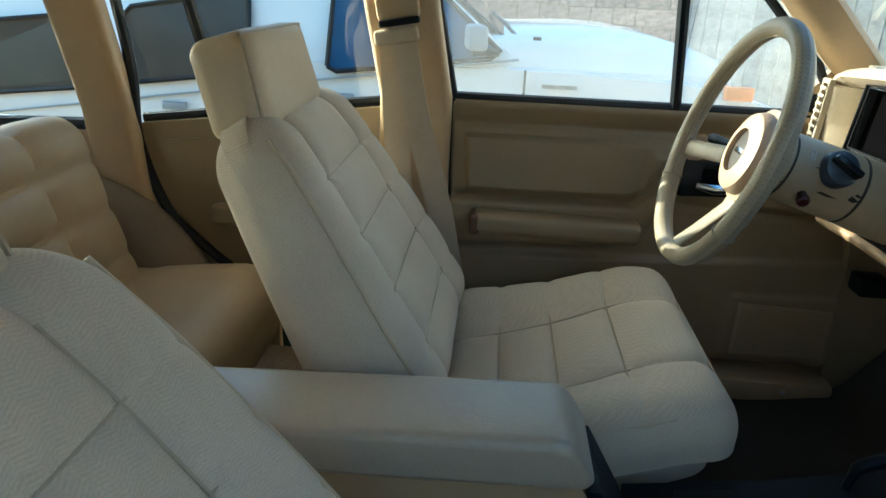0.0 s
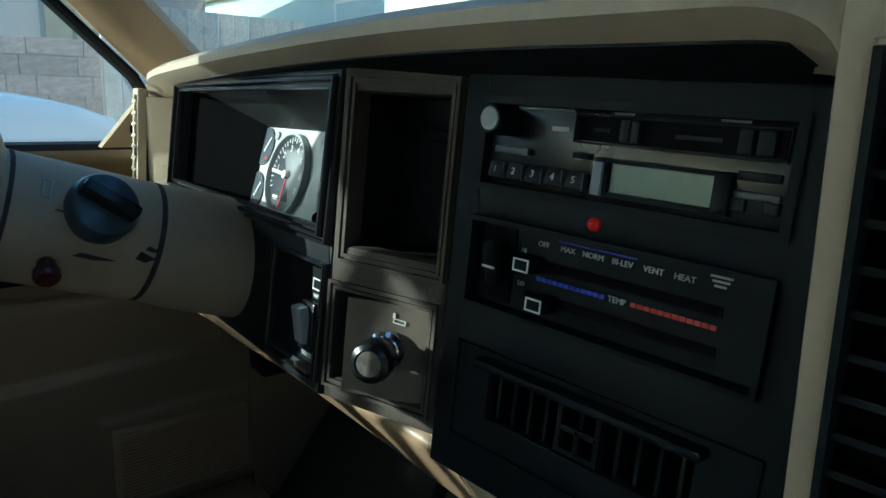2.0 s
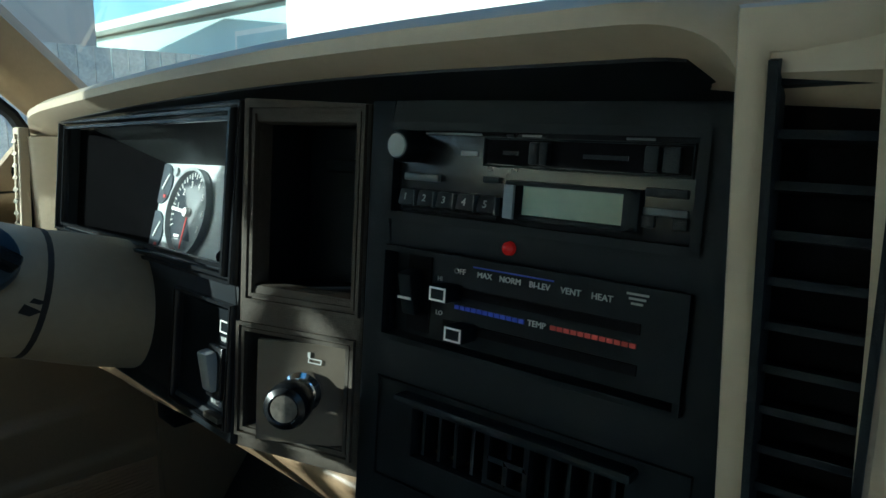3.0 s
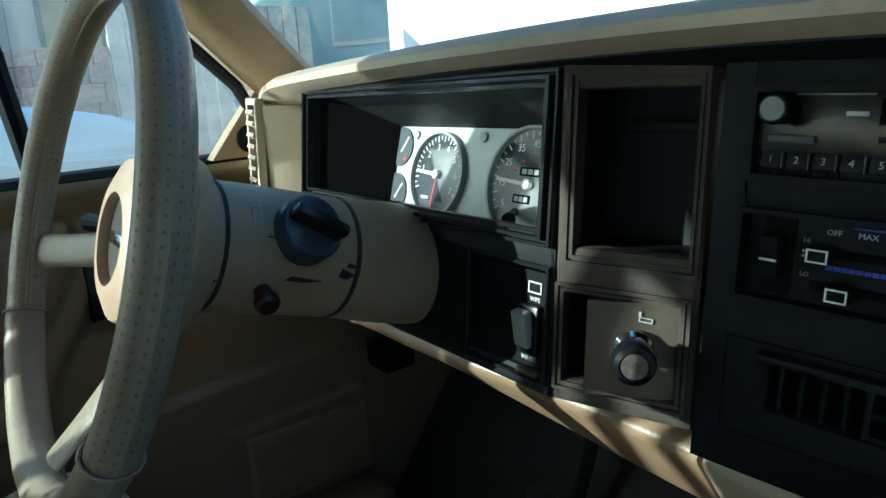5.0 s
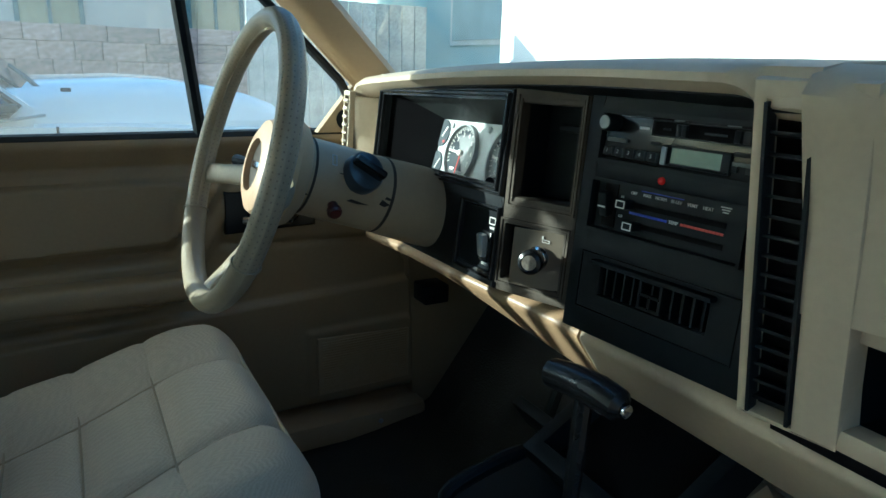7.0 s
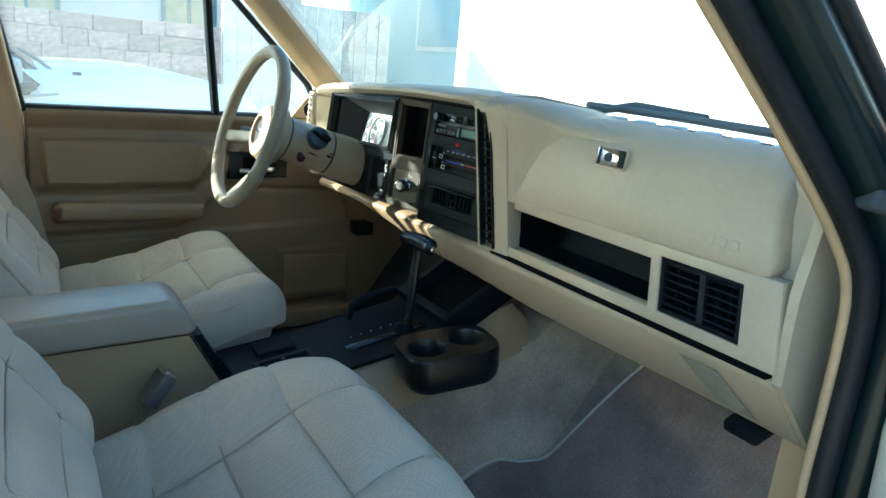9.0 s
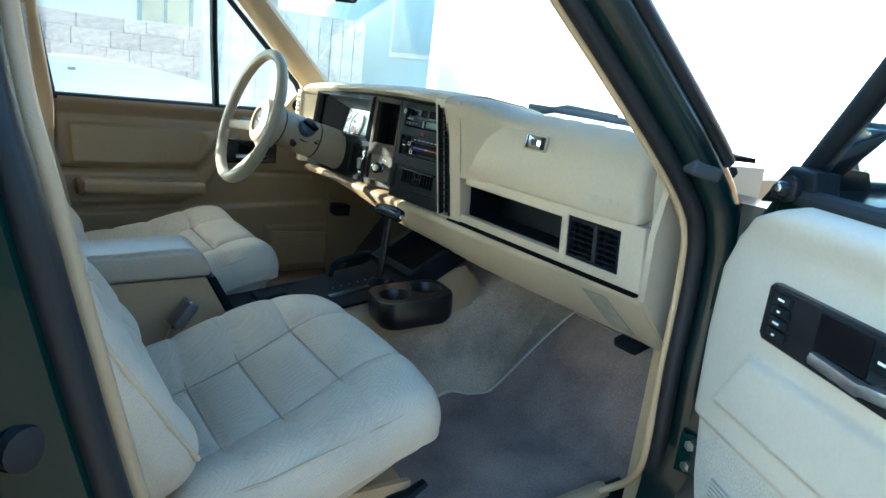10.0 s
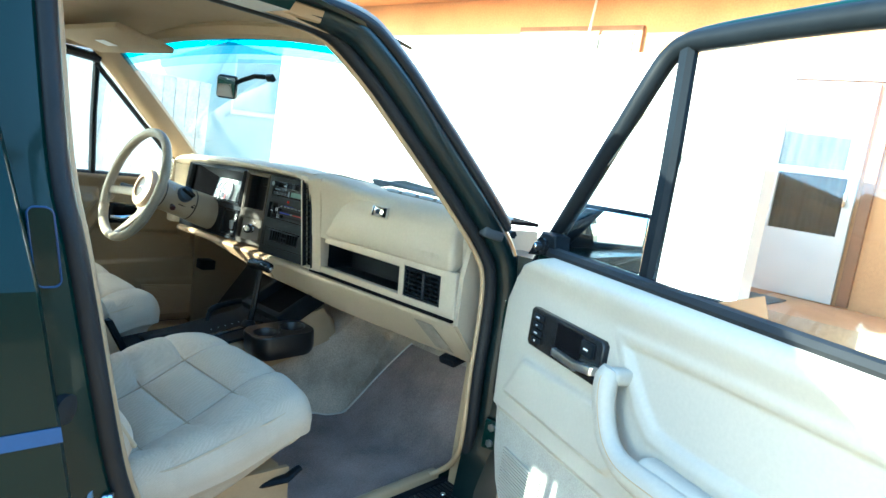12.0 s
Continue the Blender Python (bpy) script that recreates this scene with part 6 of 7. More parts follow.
part("stalk", tube([(0.653, 0.030, 1.380), (0.664, -0.005, 1.396), (0.672, -0.045, 1.408), (0.680, -0.075, 1.408)], 0.006, 8), BLACK, mirror)
part("mount", box((0.690, -0.085, 1.408), (0.012, 0.03, 0.018), (0, -40, 0), 0.003), BLACK, mirror)


# ---- passenger side opening ----
PILLAR = material("pillar_black_green", (0.0025, 0.009, 0.010), 0.28, vary=0.2, scale=20, spec=0.4, coat=0.2)
# sill with scuff plate
def sill_skew(x):
    return 0.052 * (x - 0.74)


own("sill_right", loft([[(x, y + sill_skew(x), z) for y, z in ((-0.585, 0.50), (-0.592, 0.532), (-0.612, 0.534), (-0.620, 0.518), (-0.735, 0.508), (-0.742, 0.512), (-0.748, 0.508), (-0.750, 0.498), (-0.742, 0.488), (-0.66, 0.40), (-0.60, 0.38))] for x in span(-0.05, 1.0, 10)]), PAINT, "dark green painted door sill", "sill", "structure", 40)
own("trim_carpet_retainer", loft([[(x, y + sill_skew(x), z) for y, z in ((-0.580, 0.47), (-0.584, 0.534), (-0.598, 0.542), (-0.612, 0.540), (-0.617, 0.534), (-0.617, 0.50))] for x in span(0.02, 0.945, 10)]), HARD_TRIM, "tan plastic carpet retainer along the sill", "trim", "structure", 50)
own("trim_sill_step", loft([[(x, y + sill_skew(x), z) for y, z in ((-0.706, 0.500), (-0.706, 0.5135), (-0.732, 0.5115), (-0.732, 0.500))] for x in span(0.0, 0.985, 6)]), material("dusty_olive_paint", (0.085, 0.078, 0.050), 0.7, vary=0.45, scale=20, fine=0.25, fine_scale=220, spec=0.25), "dusty strip of paint beside the scuff plate", "trim", "structure")
scuff = thing("scuff_plate", (0.5, -0.67, 0.52), "black ribbed scuff plate screwed to the sill", "scuff plate")
part("plate", loft([[(x, y + sill_skew(x), z) for y, z in ((-0.619, 0.505), (-0.619, 0.5255), (-0.634, 0.5245), (-0.638, 0.5205), (-0.708, 0.5165), (-0.708, 0.505))] for x in span(0.05, 0.965, 6)]), BLACK, scuff)
for i in range(64):
    x = 0.075 + 0.0138 * i
    part("rib", box((x, -0.673 + sill_skew(x), 0.5205), (0.0075, 0.066, 0.0045), (3, 0, 0)), BLACK_GRAIN, scuff)
for x in (0.30, 0.506, 0.714, 0.90):
    part("screw", lathe([(0.006, 0), (0.005, 0.0025), (0.001, 0.003)], Matrix.Translation((x, -0.673 + sill_skew(x), 0.5225)), 12), STEEL, scuff, "bright screw")

# door opening: tan welt, black seal and painted pillar, following the opening
opening = [(0.10, 1.456), (0.24, 1.456), (0.36, 1.455), (0.42, 1.450), (0.462, 1.434), (0.535, 1.383), (0.61, 1.318), (0.69, 1.247), (0.77, 1.174), (0.838, 1.105), (0.874, 1.05), (0.887, 0.98), (0.889, 0.90), (0.889, 0.82), (0.895, 0.73)]
opening_foot = [(0.903, -0.690, 0.668), (0.921, -0.672, 0.622), (0.938, -0.642, 0.577), (0.938, -0.616, 0.550), (0.915, -0.604, 0.540)]


def open_y(z):
    return -0.695 + 0.075 * max(0.0, (z - 1.06) / 0.40)


open_pts = smooth_path([(x, open_y(z), z) for x, z in opening] + opening_foot, 4)
own("trim_welt_front", tube(open_pts, [0.0055 if p.z > 0.75 else 0.0068 for p in open_pts], 10), HARD_TRIM, "tan welt round the front door opening", "trim", "structure", 60)
open_core = [p for p in open_pts if p.z > 0.63] + [Vector((0.928, -0.672, 0.59)), Vector((0.936, -0.672, 0.545)), Vector((0.936, -0.672, 0.50))]
own("pillar_front_right", tube([p + Vector((0.006, 0.007, 0.001)) for p in open_pts if p.z > 1.07], 0.004, 10), HARD_TRIM, "tan plastic windscreen pillar cover beside the open door", "pillar trim", "structure", 60)
own("seal_front", tube([p + Vector((0.012, -0.012, 0.006 if p.z > 1.05 else 0)) for p in open_core], 0.0135, 10), RUBBER, "black rubber door seal round the opening", "seal", "structure", 60)
shift_out = [p + Vector((0.042 if p.z > 1.05 else 0.050, -0.040, 0.024 if p.z > 1.05 else 0)) for p in open_core]
own("pillar_skin_front", tube([p + Vector((0.0, 0.012, 0)) for p in shift_out], 0.028, 12), PILLAR, "black-green painted windscreen pillar", "pillar", "structure", 60)
own("gutter_front", tube([p + Vector((0.030, -0.002, 0.022)) for p in shift_out if p.z > 1.13], 0.006, 8), material("gutter_grey", (0.35, 0.34, 0.30), 0.4, vary=0.1), "pale drip rail along the windscreen pillar", "trim", "structure", 60)
own("pillar_rubber_front", tube([p + Vector((0.018, -0.012, 0.010)) for p in shift_out if p.z > 1.13], 0.010, 8), RUBBER, "black outer pillar moulding", "trim", "structure", 60)
jamb = own("wall_hinge_jamb", loft([[(0.915, -0.70 + 0.02 * q, z), (0.93, -0.79 + 0.062 * q, z), (0.955, -0.83 + 0.098 * q, z), (1.02, -0.83 + 0.10 * q, z), (1.02, -0.68, z)] for z, q in ((z, max(0.0, min(1.0, (0.78 - z) / 0.22))) for z in (0.495, 0.55, 0.61, 0.67, 0.73, 0.80, 1.0, 1.10))]), PILLAR, "dark green hinge jamb beside the open door", "wall", "structure", 40)
for z in (0.70, 0.97):
    hg = part("hinge", box((0.93, -0.775, z), (0.012, 0.06, 0.05), (0, 0, 16), 0.003), PAINT, jamb, "dark green bolted steel hinge")
    part("leaf", box((0.922, -0.765, z), (0.010, 0.055, 0.065), (0, 0, 16), 0.003), PAINT, hg)
    part("knuckle", tube([(0.915, -0.80, z - 0.035), (0.915, -0.80, z + 0.035)], 0.010, 10), PAINT, hg)
    for dz in (-0.018, 0.018):
        part("bolt", lathe([(0.009, 0), (0.009, 0.006), (0.004, 0.007)], Matrix.Translation((0.917, -0.758, z + dz)) @ Euler((0, radians(-90), 0)).to_matrix().to_4x4(), 6), STEEL, hg, "bright bolt head")
conduit = thing("wiring_conduit", (0.93, -0.77, 0.84), "black corrugated wiring boot between pillar and door", "conduit")
part("boot", tube([(0.925, -0.765, 0.842), (0.918, -0.79, 0.838), (0.912, -0.815, 0.836)], 0.011, 10), RUBBER, conduit)
check = thing("door_check_bracket", (0.86, -0.71, 1.13), "grey plastic bracket at the pillar foot", "bracket")
part("plate", box((0.848, -0.722, 1.142), (0.050, 0.028, 0.022), (0, 12, -20), 0.006, 3), material("slate_bracket", (0.05, 0.055, 0.06), 0.75, spec=0.15), check)

# B-pillar, seen from outside
bp = [(0.02, 1.46), (0.042, 1.213), (0.066, 1.09), (0.124, 0.835), (0.158, 0.735), (0.185, 0.62), (0.20, 0.54)]


def bp_y(z):
    return -0.725 + 0.07 * max(0.0, (z - 1.06) / 0.40)


bpts = smooth_path([(x, bp_y(z), z) for x, z in bp], 5)
own("trim_welt_rear", tube(bpts, 0.009, 10), HARD_TRIM, "tan welt along the middle pillar", "trim", "structure", 60)
own("seal_rear", tube([p + Vector((-0.020, -0.026, 0)) for p in bpts], 0.015, 10), RUBBER, "black rubber seal along the middle pillar", "seal", "structure", 60)
own("pillar_middle_right", loft([[(p.x - 0.005, p.y + 0.0, p.z), (p.x - 0.02, p.y + 0.045, p.z), (p.x - 0.12, p.y + 0.045, p.z), (p.x - 0.12, p.y, p.z)] for p in bpts]), HARD_TRIM, "tan plastic middle pillar cover beside the passenger seat", "pillar trim", "structure")
own("pillar_skin_middle", loft([[(p.x - 0.022, p.y - 0.026, p.z), (p.x - 0.036, p.y - 0.040, p.z), (p.x - 0.060, p.y - 0.045, p.z), (p.x - 0.16, p.y - 0.045, p.z), (p.x - 0.16, p.y + 0.0, p.z), (p.x - 0.02, p.y + 0.0, p.z)] for p in bpts]), PAINT, "dark green painted middle pillar", "pillar", "structure", 30)
striker = thing("door_striker", (0.10, -0.80, 0.87), "bright steel door striker pin on a washer plate", "door striker")
part("washer", lathe([(0.023, 0), (0.023, 0.004), (0.012, 0.006)], Matrix.Translation((0.082, -0.756, 0.790)) @ Euler((0, radians(90), radians(-35))).to_matrix().to_4x4(), 16), STEEL, striker)
part("pin", lathe([(0.006, 0.004), (0.006, 0.020), (0.009, 0.021), (0.009, 0.026), (0.007, 0.027)], Matrix.Translation((0.082, -0.756, 0.790)) @ Euler((0, radians(90), radians(-35))).to_matrix().to_4x4(), 14), CHROME, striker)
belt2 = thing("seat_belt", (0.10, -0.66, 0.6), "tan passenger seat belt along the middle pillar", "seat belt")
rings = [[(x - 0.024, -0.645, z), (x + 0.024, -0.645, z), (x + 0.024, -0.643, z), (x - 0.024, -0.643, z)] for x, z in ((0.03, 1.24), (0.05, 1.0), (0.09, 0.8), (0.13, 0.56))]
part("webbing", loft(rings), BELT, belt2)

# rear door skin, closed
rdoor = thing("door_3", (-0.4, -0.88, 0.5), "closed dark green rear door with a blue stripe", "car door", kind="structure")


def skin_y(z):
    return -0.817 - 0.014 * (1 - ((z - 0.82) / 0.30) ** 2) + 0.10 * max(0.0, (z - 1.08) / 0.40)


def edge_x(z):
    return -0.043 + 0.185 * (1.245 - z)


part("outer_skin", loft([[(edge_x(z) + 0.0, skin_y(z) + 0.05, z), (edge_x(z), skin_y(z) + 0.006, z), (edge_x(z) - 0.005, skin_y(z), z), (-0.9, skin_y(z), z), (-0.9, skin_y(z) + 0.05, z)] for z in span(0.40, 1.08, 16)]), PAINT, rdoor, "glossy dark green skin", 40)
win_line = [(edge_x(z) - 0.150 - 0.030 * max(0.0, (1.125 - z) / 0.045) ** 2, z) for z in (1.08, 1.09, 1.105, 1.125, 1.16, 1.22, 1.30, 1.40, 1.50)]
part("window_frame", loft([[(edge_x(z), skin_y(z) + 0.05, z), (edge_x(z), skin_y(z) + 0.006, z), (edge_x(z) - 0.005, skin_y(z), z), (wx, skin_y(z), z), (wx, skin_y(z) + 0.05, z)] for wx, z in win_line]), PAINT, rdoor, "", 40)
part("window_seal", tube([(wx - 0.003, skin_y(z) - 0.001, z) for wx, z in win_line], 0.004, 6), CHROME, rdoor, "bright window edge")
part("stripe", loft([[(edge_x(z) - 0.002, skin_y(z) - 0.0016, z), (-0.9, skin_y(z) - 0.0016, z), (-0.9, skin_y(z) - 0.0006, z), (edge_x(z) - 0.002, skin_y(z) - 0.0006, z)] for z in (0.911, 0.929)]), STRIPE, rdoor, "blue tape stripe")
rec = [(px - 0.17 * py, py) for px, py in rounded(0.027, 0.090, 0.009, 5)]
part("jamb_plate", loft([[(0.001 + x, -0.772 - 0.004 * k, 1.118 + z) for x, z in [(p[0] * s, p[1] * s) for p in rec]] for k, s in ((0, 1.0), (1, 0.97))]), PAINT, rdoor, "green cover plate")
part("plate_rim", tube([(0.001 + x, -0.776, 1.118 + z) for x, z in rec + rec[:1]], 0.0012, 6), material("dark_blue_edge", (0.012, 0.04, 0.13), 0.35), rdoor, "blue-edged plate rim")
pane(lambda x, z: (x, skin_y(z) + 0.012, z), span(-0.9, -0.055, 3), span(1.075, 1.50, 5), DARK_GLASS, "pane", rdoor, "dark tinted glass")
own("bumper_stop", lathe([(0.020, 0), (0.018, 0.008), (0.010, 0.010)], Matrix.Translation((0.036, -0.766, 0.922)) @ Euler((0, radians(90), radians(-60))).to_matrix().to_4x4(), 16), RUBBER, "black rubber door stop on the pillar", "rubber stop")
own("quarter_panel_right", sheet(lambda x, z: (x, skin_y(z), z), span(-1.55, -0.905, 6), span(0.45, 1.10, 10), 0.01), PAINT, "dark green rear quarter panel", "car body", "structure")
def belt_top(x):
    """Upper edge of the outer skin, falling towards the rear."""
    return max(0.92, min(1.045, 1.018 + 0.13 * x))


own("quarter_panel_left", sheet(lambda x, k: (x, -skin_y(0.42 + k * (belt_top(x) - 0.42)), 0.42 + k * (belt_top(x) - 0.42)), span(-1.55, 1.05, 20), span(0, 1, 10), 0.01), PAINT, "dark green outer door skins on the driver's side", "car body", "structure")

# ---- open front passenger door ----
DP, DU = Vector((0.857, -0.852, 0.008)), Vector((-0.422, -0.906, 0)).normalized()
DN = DU.cross(Vector((0, 0, 1)))
DM = Matrix((DU, -DN, Vector((0, 0, 1)))).transposed().to_4x4()
DM.translation = DP          # local x along the door, y through it (inner face at 0, outside positive), z up
pdoor = thing("front_door", (0.857, -0.852, 0.5), "open dark green passenger door with pale beige vinyl trim", "car door")


def dprism(pts, y0, y1, bev=0.0, seg=3):
    bm = prism(pts, y1, y0, "y")
    if bev:
        bmesh.ops.recalc_face_normals(bm, faces=bm.faces)
        bmesh.ops.bevel(bm, geom=[e for e in bm.edges if all(abs(v.co.y - y0) < 1e-6 for v in e.verts)], offset=bev, segments=seg, affect="EDGES", profile=0.5)
    return moved(bm, DM)


END = 0.86


def door_left(z):
    """Where the panel's hinge edge lies at a height."""
    pts = [(0.545, 0.015), (0.575, -0.035), (0.62, -0.072), (0.68, -0.098), (0.78, -0.120), (0.90, -0.130), (1.0, -0.128), (1.05, -0.105), (1.085, -0.062), (1.105, -0.015), (1.118, 0.03)]
    for (za, a), (zb, b) in zip(pts, pts[1:]):
        if z <= zb:
            return a + (b - a) * (z - za) / (zb - za)
    return pts[-1][1]


def door_face(x, z):
    """How far the pale moulded trim stands out."""
    h = 0.0
    h += 0.010 * swell(poly_distance(x, z, [(0.0, 0.905), (0.14, 0.909), (0.265, 0.912), (0.300, 0.880), (0.330, 0.842), (0.300, 0.813), (0.10, 0.815), (-0.060, 0.816)]), 0.012)
    h -= 0.009 * swell(poly_distance(x, z, [(-0.3, 0.771), (0.95, 0.771), (0.95, 0.45), (-0.3, 0.45)]), 0.012)
    h -= 0.008 * swell(poly_distance(x, z, [(0.288, 1.026), (0.322, 0.985), (0.357, 0.947), (0.386, 0.926), (0.434, 0.921), (0.95, 0.920), (0.95, 1.034), (0.46, 1.031)]), 0.009)
    h += 0.003 * math.exp(-(poly_distance(x, z, [(0.95, 1.048), (0.46, 1.045), (0.268, 1.040), (0.306, 0.982), (0.342, 0.937), (0.376, 0.910), (0.434, 0.906), (0.95, 0.906)], False) / 0.008) ** 2)
    h += 0.016 * math.exp(-((z - 1.095) / 0.030) ** 2)
    edge = min(x - door_left(z), z - 0.545, 1.122 - z, END - x)
    h -= 0.018 * max(0.0, 1 - edge / 0.022) ** 2
    return h


def door_sheet(z0, z1, rows):
    return moved(sheet(lambda z, k: (door_left(z) + k * (END - door_left(z)), -door_face(door_left(z) + k * (END - door_left(z)), z), z), span(z0, z1, rows), span(0, 1, 170), 0), DM)


panel = part("trim_panel", door_sheet(0.762, 1.118, 100), TRIM_SKYLIT, pdoor, "beige moulded vinyl panel in a sky-lit tone", 60)
low = part("lower_panel", door_sheet(0.546, 0.762, 50), DOOR_CARPET, pdoor, "pale grey carpeted lower panel", 60)
part("shell", dprism([(-0.03, 0.552), (END + 0.02, 0.552), (END + 0.02, 1.11), (-0.06, 1.12), (-0.10, 1.0), (-0.09, 0.7)], 0.0235, 0.115, 0.01), PAINT, pdoor, "dark green steel shell")
for i in range(17):
    z = 0.602 + 0.0062 * i
    x0 = -0.070 + 0.02 * max(0, (0.62 - z) / 0.03)
    part("grille_rib", moved(box((x0 + 0.112, 0.0062, z), (0.150, 0.006, 0.0036)), DM), TRIM_SKYLIT, low)
# switch and handle plate
dpl = part("handle_plate", dprism([(0.018, 0.941), (0.242, 0.939), (0.249, 0.945), (0.250, 1.010), (0.243, 1.017), (0.018, 1.017), (0.011, 1.011), (0.011, 0.948)], -0.012, 0.004, 0.004), BLACK_GLOSS, pdoor, "glossy black handle plate", 50)
part("handle_well", moved(box((0.150, -0.0125, 0.988), (0.080, 0.002, 0.044), bevel=0.0008), DM), DEEP, dpl)
lever = part("door_handle", moved(loft([[(x, y, z) for y, z in ((-0.014, z0), (-0.022 - b, z0 + 0.001), (-0.024 - b, z0 + 0.007), (-0.022 - b, z0 + 0.014), (-0.014, z0 + 0.015))] for x, z0, b in ((0.118, 0.951, 0.0), (0.160, 0.950, 0.002), (0.198, 0.950, 0.005), (0.208, 0.954, 0.008), (0.245, 0.958, 0.006), (0.248, 0.959, 0.002))]), DM), BRUSHED, dpl, "flat chrome lever")
part("lock_slider", moved(box((0.212, -0.015, 0.993), (0.034, 0.007, 0.026), bevel=0.002), DM), BLACK, dpl)
part("lock_mark", moved(box((0.212, -0.0190, 0.993), (0.012, 0.001, 0.003)), DM), MARK, dpl)
for i, z in enumerate((1.002, 0.987, 0.972, 0.957)):
    sw = part("window_switch", moved(box((0.045, -0.0140, z), (0.030, 0.005, 0.011), bevel=0.002), DM), BLACK, dpl)
    part("switch_mark", moved(box((0.045, -0.0169, z), (0.011 if i % 2 == 0 else 0.005, 0.001, 0.0025)), DM), MARK, sw)
# pull handle and armrest
def band(path, wide, deep, bev=0.006):
    """A flat bar along the door's plane, its long sides rounded; wide may be a list."""
    pts = [Vector(p) for p in path]
    rings = []
    for i, p in enumerate(pts):
        d = (pts[min(i + 1, len(pts) - 1)] - pts[max(i - 1, 0)]).normalized()
        n = Vector((d.z, 0, -d.x)).normalized()
        q = d.cross(n).normalized()
        w, h = (wide[i] if isinstance(wide, list) else wide) / 2, deep / 2
        rings.append([p + n * a + q * c for a, c in ((-w, -h + bev), (-w + bev, -h), (w - bev, -h), (w, -h + bev), (w, h - bev), (w - bev, h), (-w + bev, h), (-w, h - bev))])
    return moved(loft(rings), DM)


pull = smooth_path([(0.298, -0.026, 0.990), (0.296, -0.031, 0.972), (0.302, -0.034, 0.944), (0.311, -0.034, 0.919), (0.322, -0.034, 0.899), (0.338, -0.034, 0.881), (0.366, -0.034, 0.866), (0.406, -0.034, 0.862), (0.50, -0.034, 0.864), (END - 0.04, -0.034, 0.866)], 4)
grip = band(pull, [0.030 + 0.013 * min(1.0, i / 3) - 0.006 * min(1.0, max(0.0, (i - 6) / 6)) + 0.008 * min(1.0, max(0.0, (i - 20) / 8)) for i in range(len(pull))], 0.032, 0.011)
join(grip, moved(box((0.303, -0.012, 0.979), (0.030, 0.040, 0.026), bevel=0.009, seg=3), DM))
part("pull_handle", grip, TRIM_SKYLIT, pdoor, "pale beige pull handle running into the armrest", 60)
part("handle_groove", moved(tube([p + Vector((0.004, -0.0158, 0.002)) for p in pull[3:-4]], 0.0010, 6), DM), HARD_TRIM, pdoor)
part("armrest_top", moved(box((0.620, -0.012, 0.866), (0.46, 0.042, 0.054), bevel=0.016, seg=4), DM), TRIM_SKYLIT, pdoor, "", 60)
# window frame
part("belt_strip", moved(tube([(x, 0.012, 1.124) for x in span(-0.05, END, 8)], 0.012, 8), DM), RUBBER, pdoor, "black belt strip")
part("window_frame", band(smooth_path([(-0.105, 0.045, 1.055), (-0.024, 0.048, 1.176), (0.076, 0.060, 1.346), (0.138, 0.070, 1.456), (0.166, 0.076, 1.500), (0.200, 0.080, 1.518), (0.26, 0.082, 1.522), (0.45, 0.085, 1.525), (END, 0.085, 1.520)], 5), 0.034, 0.034, 0.010), BLACK, pdoor, "black rounded window frame", 60)
part("frame_paint", moved(tube(smooth_path([(-0.095, 0.080, 1.115), (0.050, 0.092, 1.352), (0.116, 0.10, 1.470), (0.150, 0.105, 1.520), (0.20, 0.106, 1.541), (0.45, 0.107, 1.546), (END, 0.108, 1.543)], 5), 0.010, 14), DM), PAINT, pdoor, "dark green outer frame")
part("rear_frame", moved(tube([(END, 0.085, 1.505), (END + 0.01, 0.03, 1.12)], 0.018, 14), DM), BLACK, pdoor)
divider = part("divider_bar", band([(0.268, 0.034, 1.105), (0.243, 0.056, 1.308), (0.206, 0.080, 1.510)], 0.034, 0.024, 0.008), BLACK, pdoor, "black divider bar")
door_pane = part("pane", moved(sheet(lambda x, k: (x, 0.03 + 0.055 * k, 1.12 + 0.385 * k), span(0.26, END, 3), span(0, 1, 3), 0.004), DM), GLASS, pdoor)
door_pane.visible_shadow = False
vent_pane = part("pane", moved(sheet(lambda k, j: (-0.05 + 0.31 * j + k * (0.25 - 0.31 * j), 0.035 + 0.045 * k, 1.12 + 0.38 * k), span(0, 0.97, 3), span(0, 1, 3), 0.004), DM), GLASS, pdoor)
vent_pane.visible_shadow = False
cap = part("mirror_cap", dprism([(-0.075, 1.105), (0.030, 1.125), (0.020, 1.158), (-0.030, 1.160)], 0.004, 0.04, 0.006), BLACK, pdoor, "black mirror sail cap")
part("mirror_joystick", moved(lathe([(0.017, 0), (0.017, 0.008), (0.009, 0.010), (0.009, 0.018), (0.007, 0.021)], Matrix.Translation((-0.008, 0.002, 1.132)) @ Euler((radians(90), 0, 0)).to_matrix().to_4x4(), 18), DM), BLACK_GLOSS, pdoor, "black mirror joystick")
part("joystick_tip", moved(lathe([(0.006, 0.020), (0.004, 0.023)], Matrix.Translation((-0.008, 0.002, 1.132)) @ Euler((radians(90), 0, 0)).to_matrix().to_4x4(), 14), DM), CHROME, pdoor)
om = part("outside_mirror", moved(box((-0.0030, 0.1472, 1.164), (0.168, 0.050, 0.122), (0, 0, 41), 0.018, 4), DM), BLACK, pdoor, "black outside mirror housing")
part("mirror_glass", moved(box((0.0140, 0.1275, 1.164), (0.154, 0.003, 0.106), (0, 0, 41), 0.001), DM), MIRROR, om, "silvered mirror glass")
part("mirror_arm", moved(box((0.0, 0.11, 1.095), (0.06, 0.10, 0.026), bevel=0.008), DM), BLACK, om)

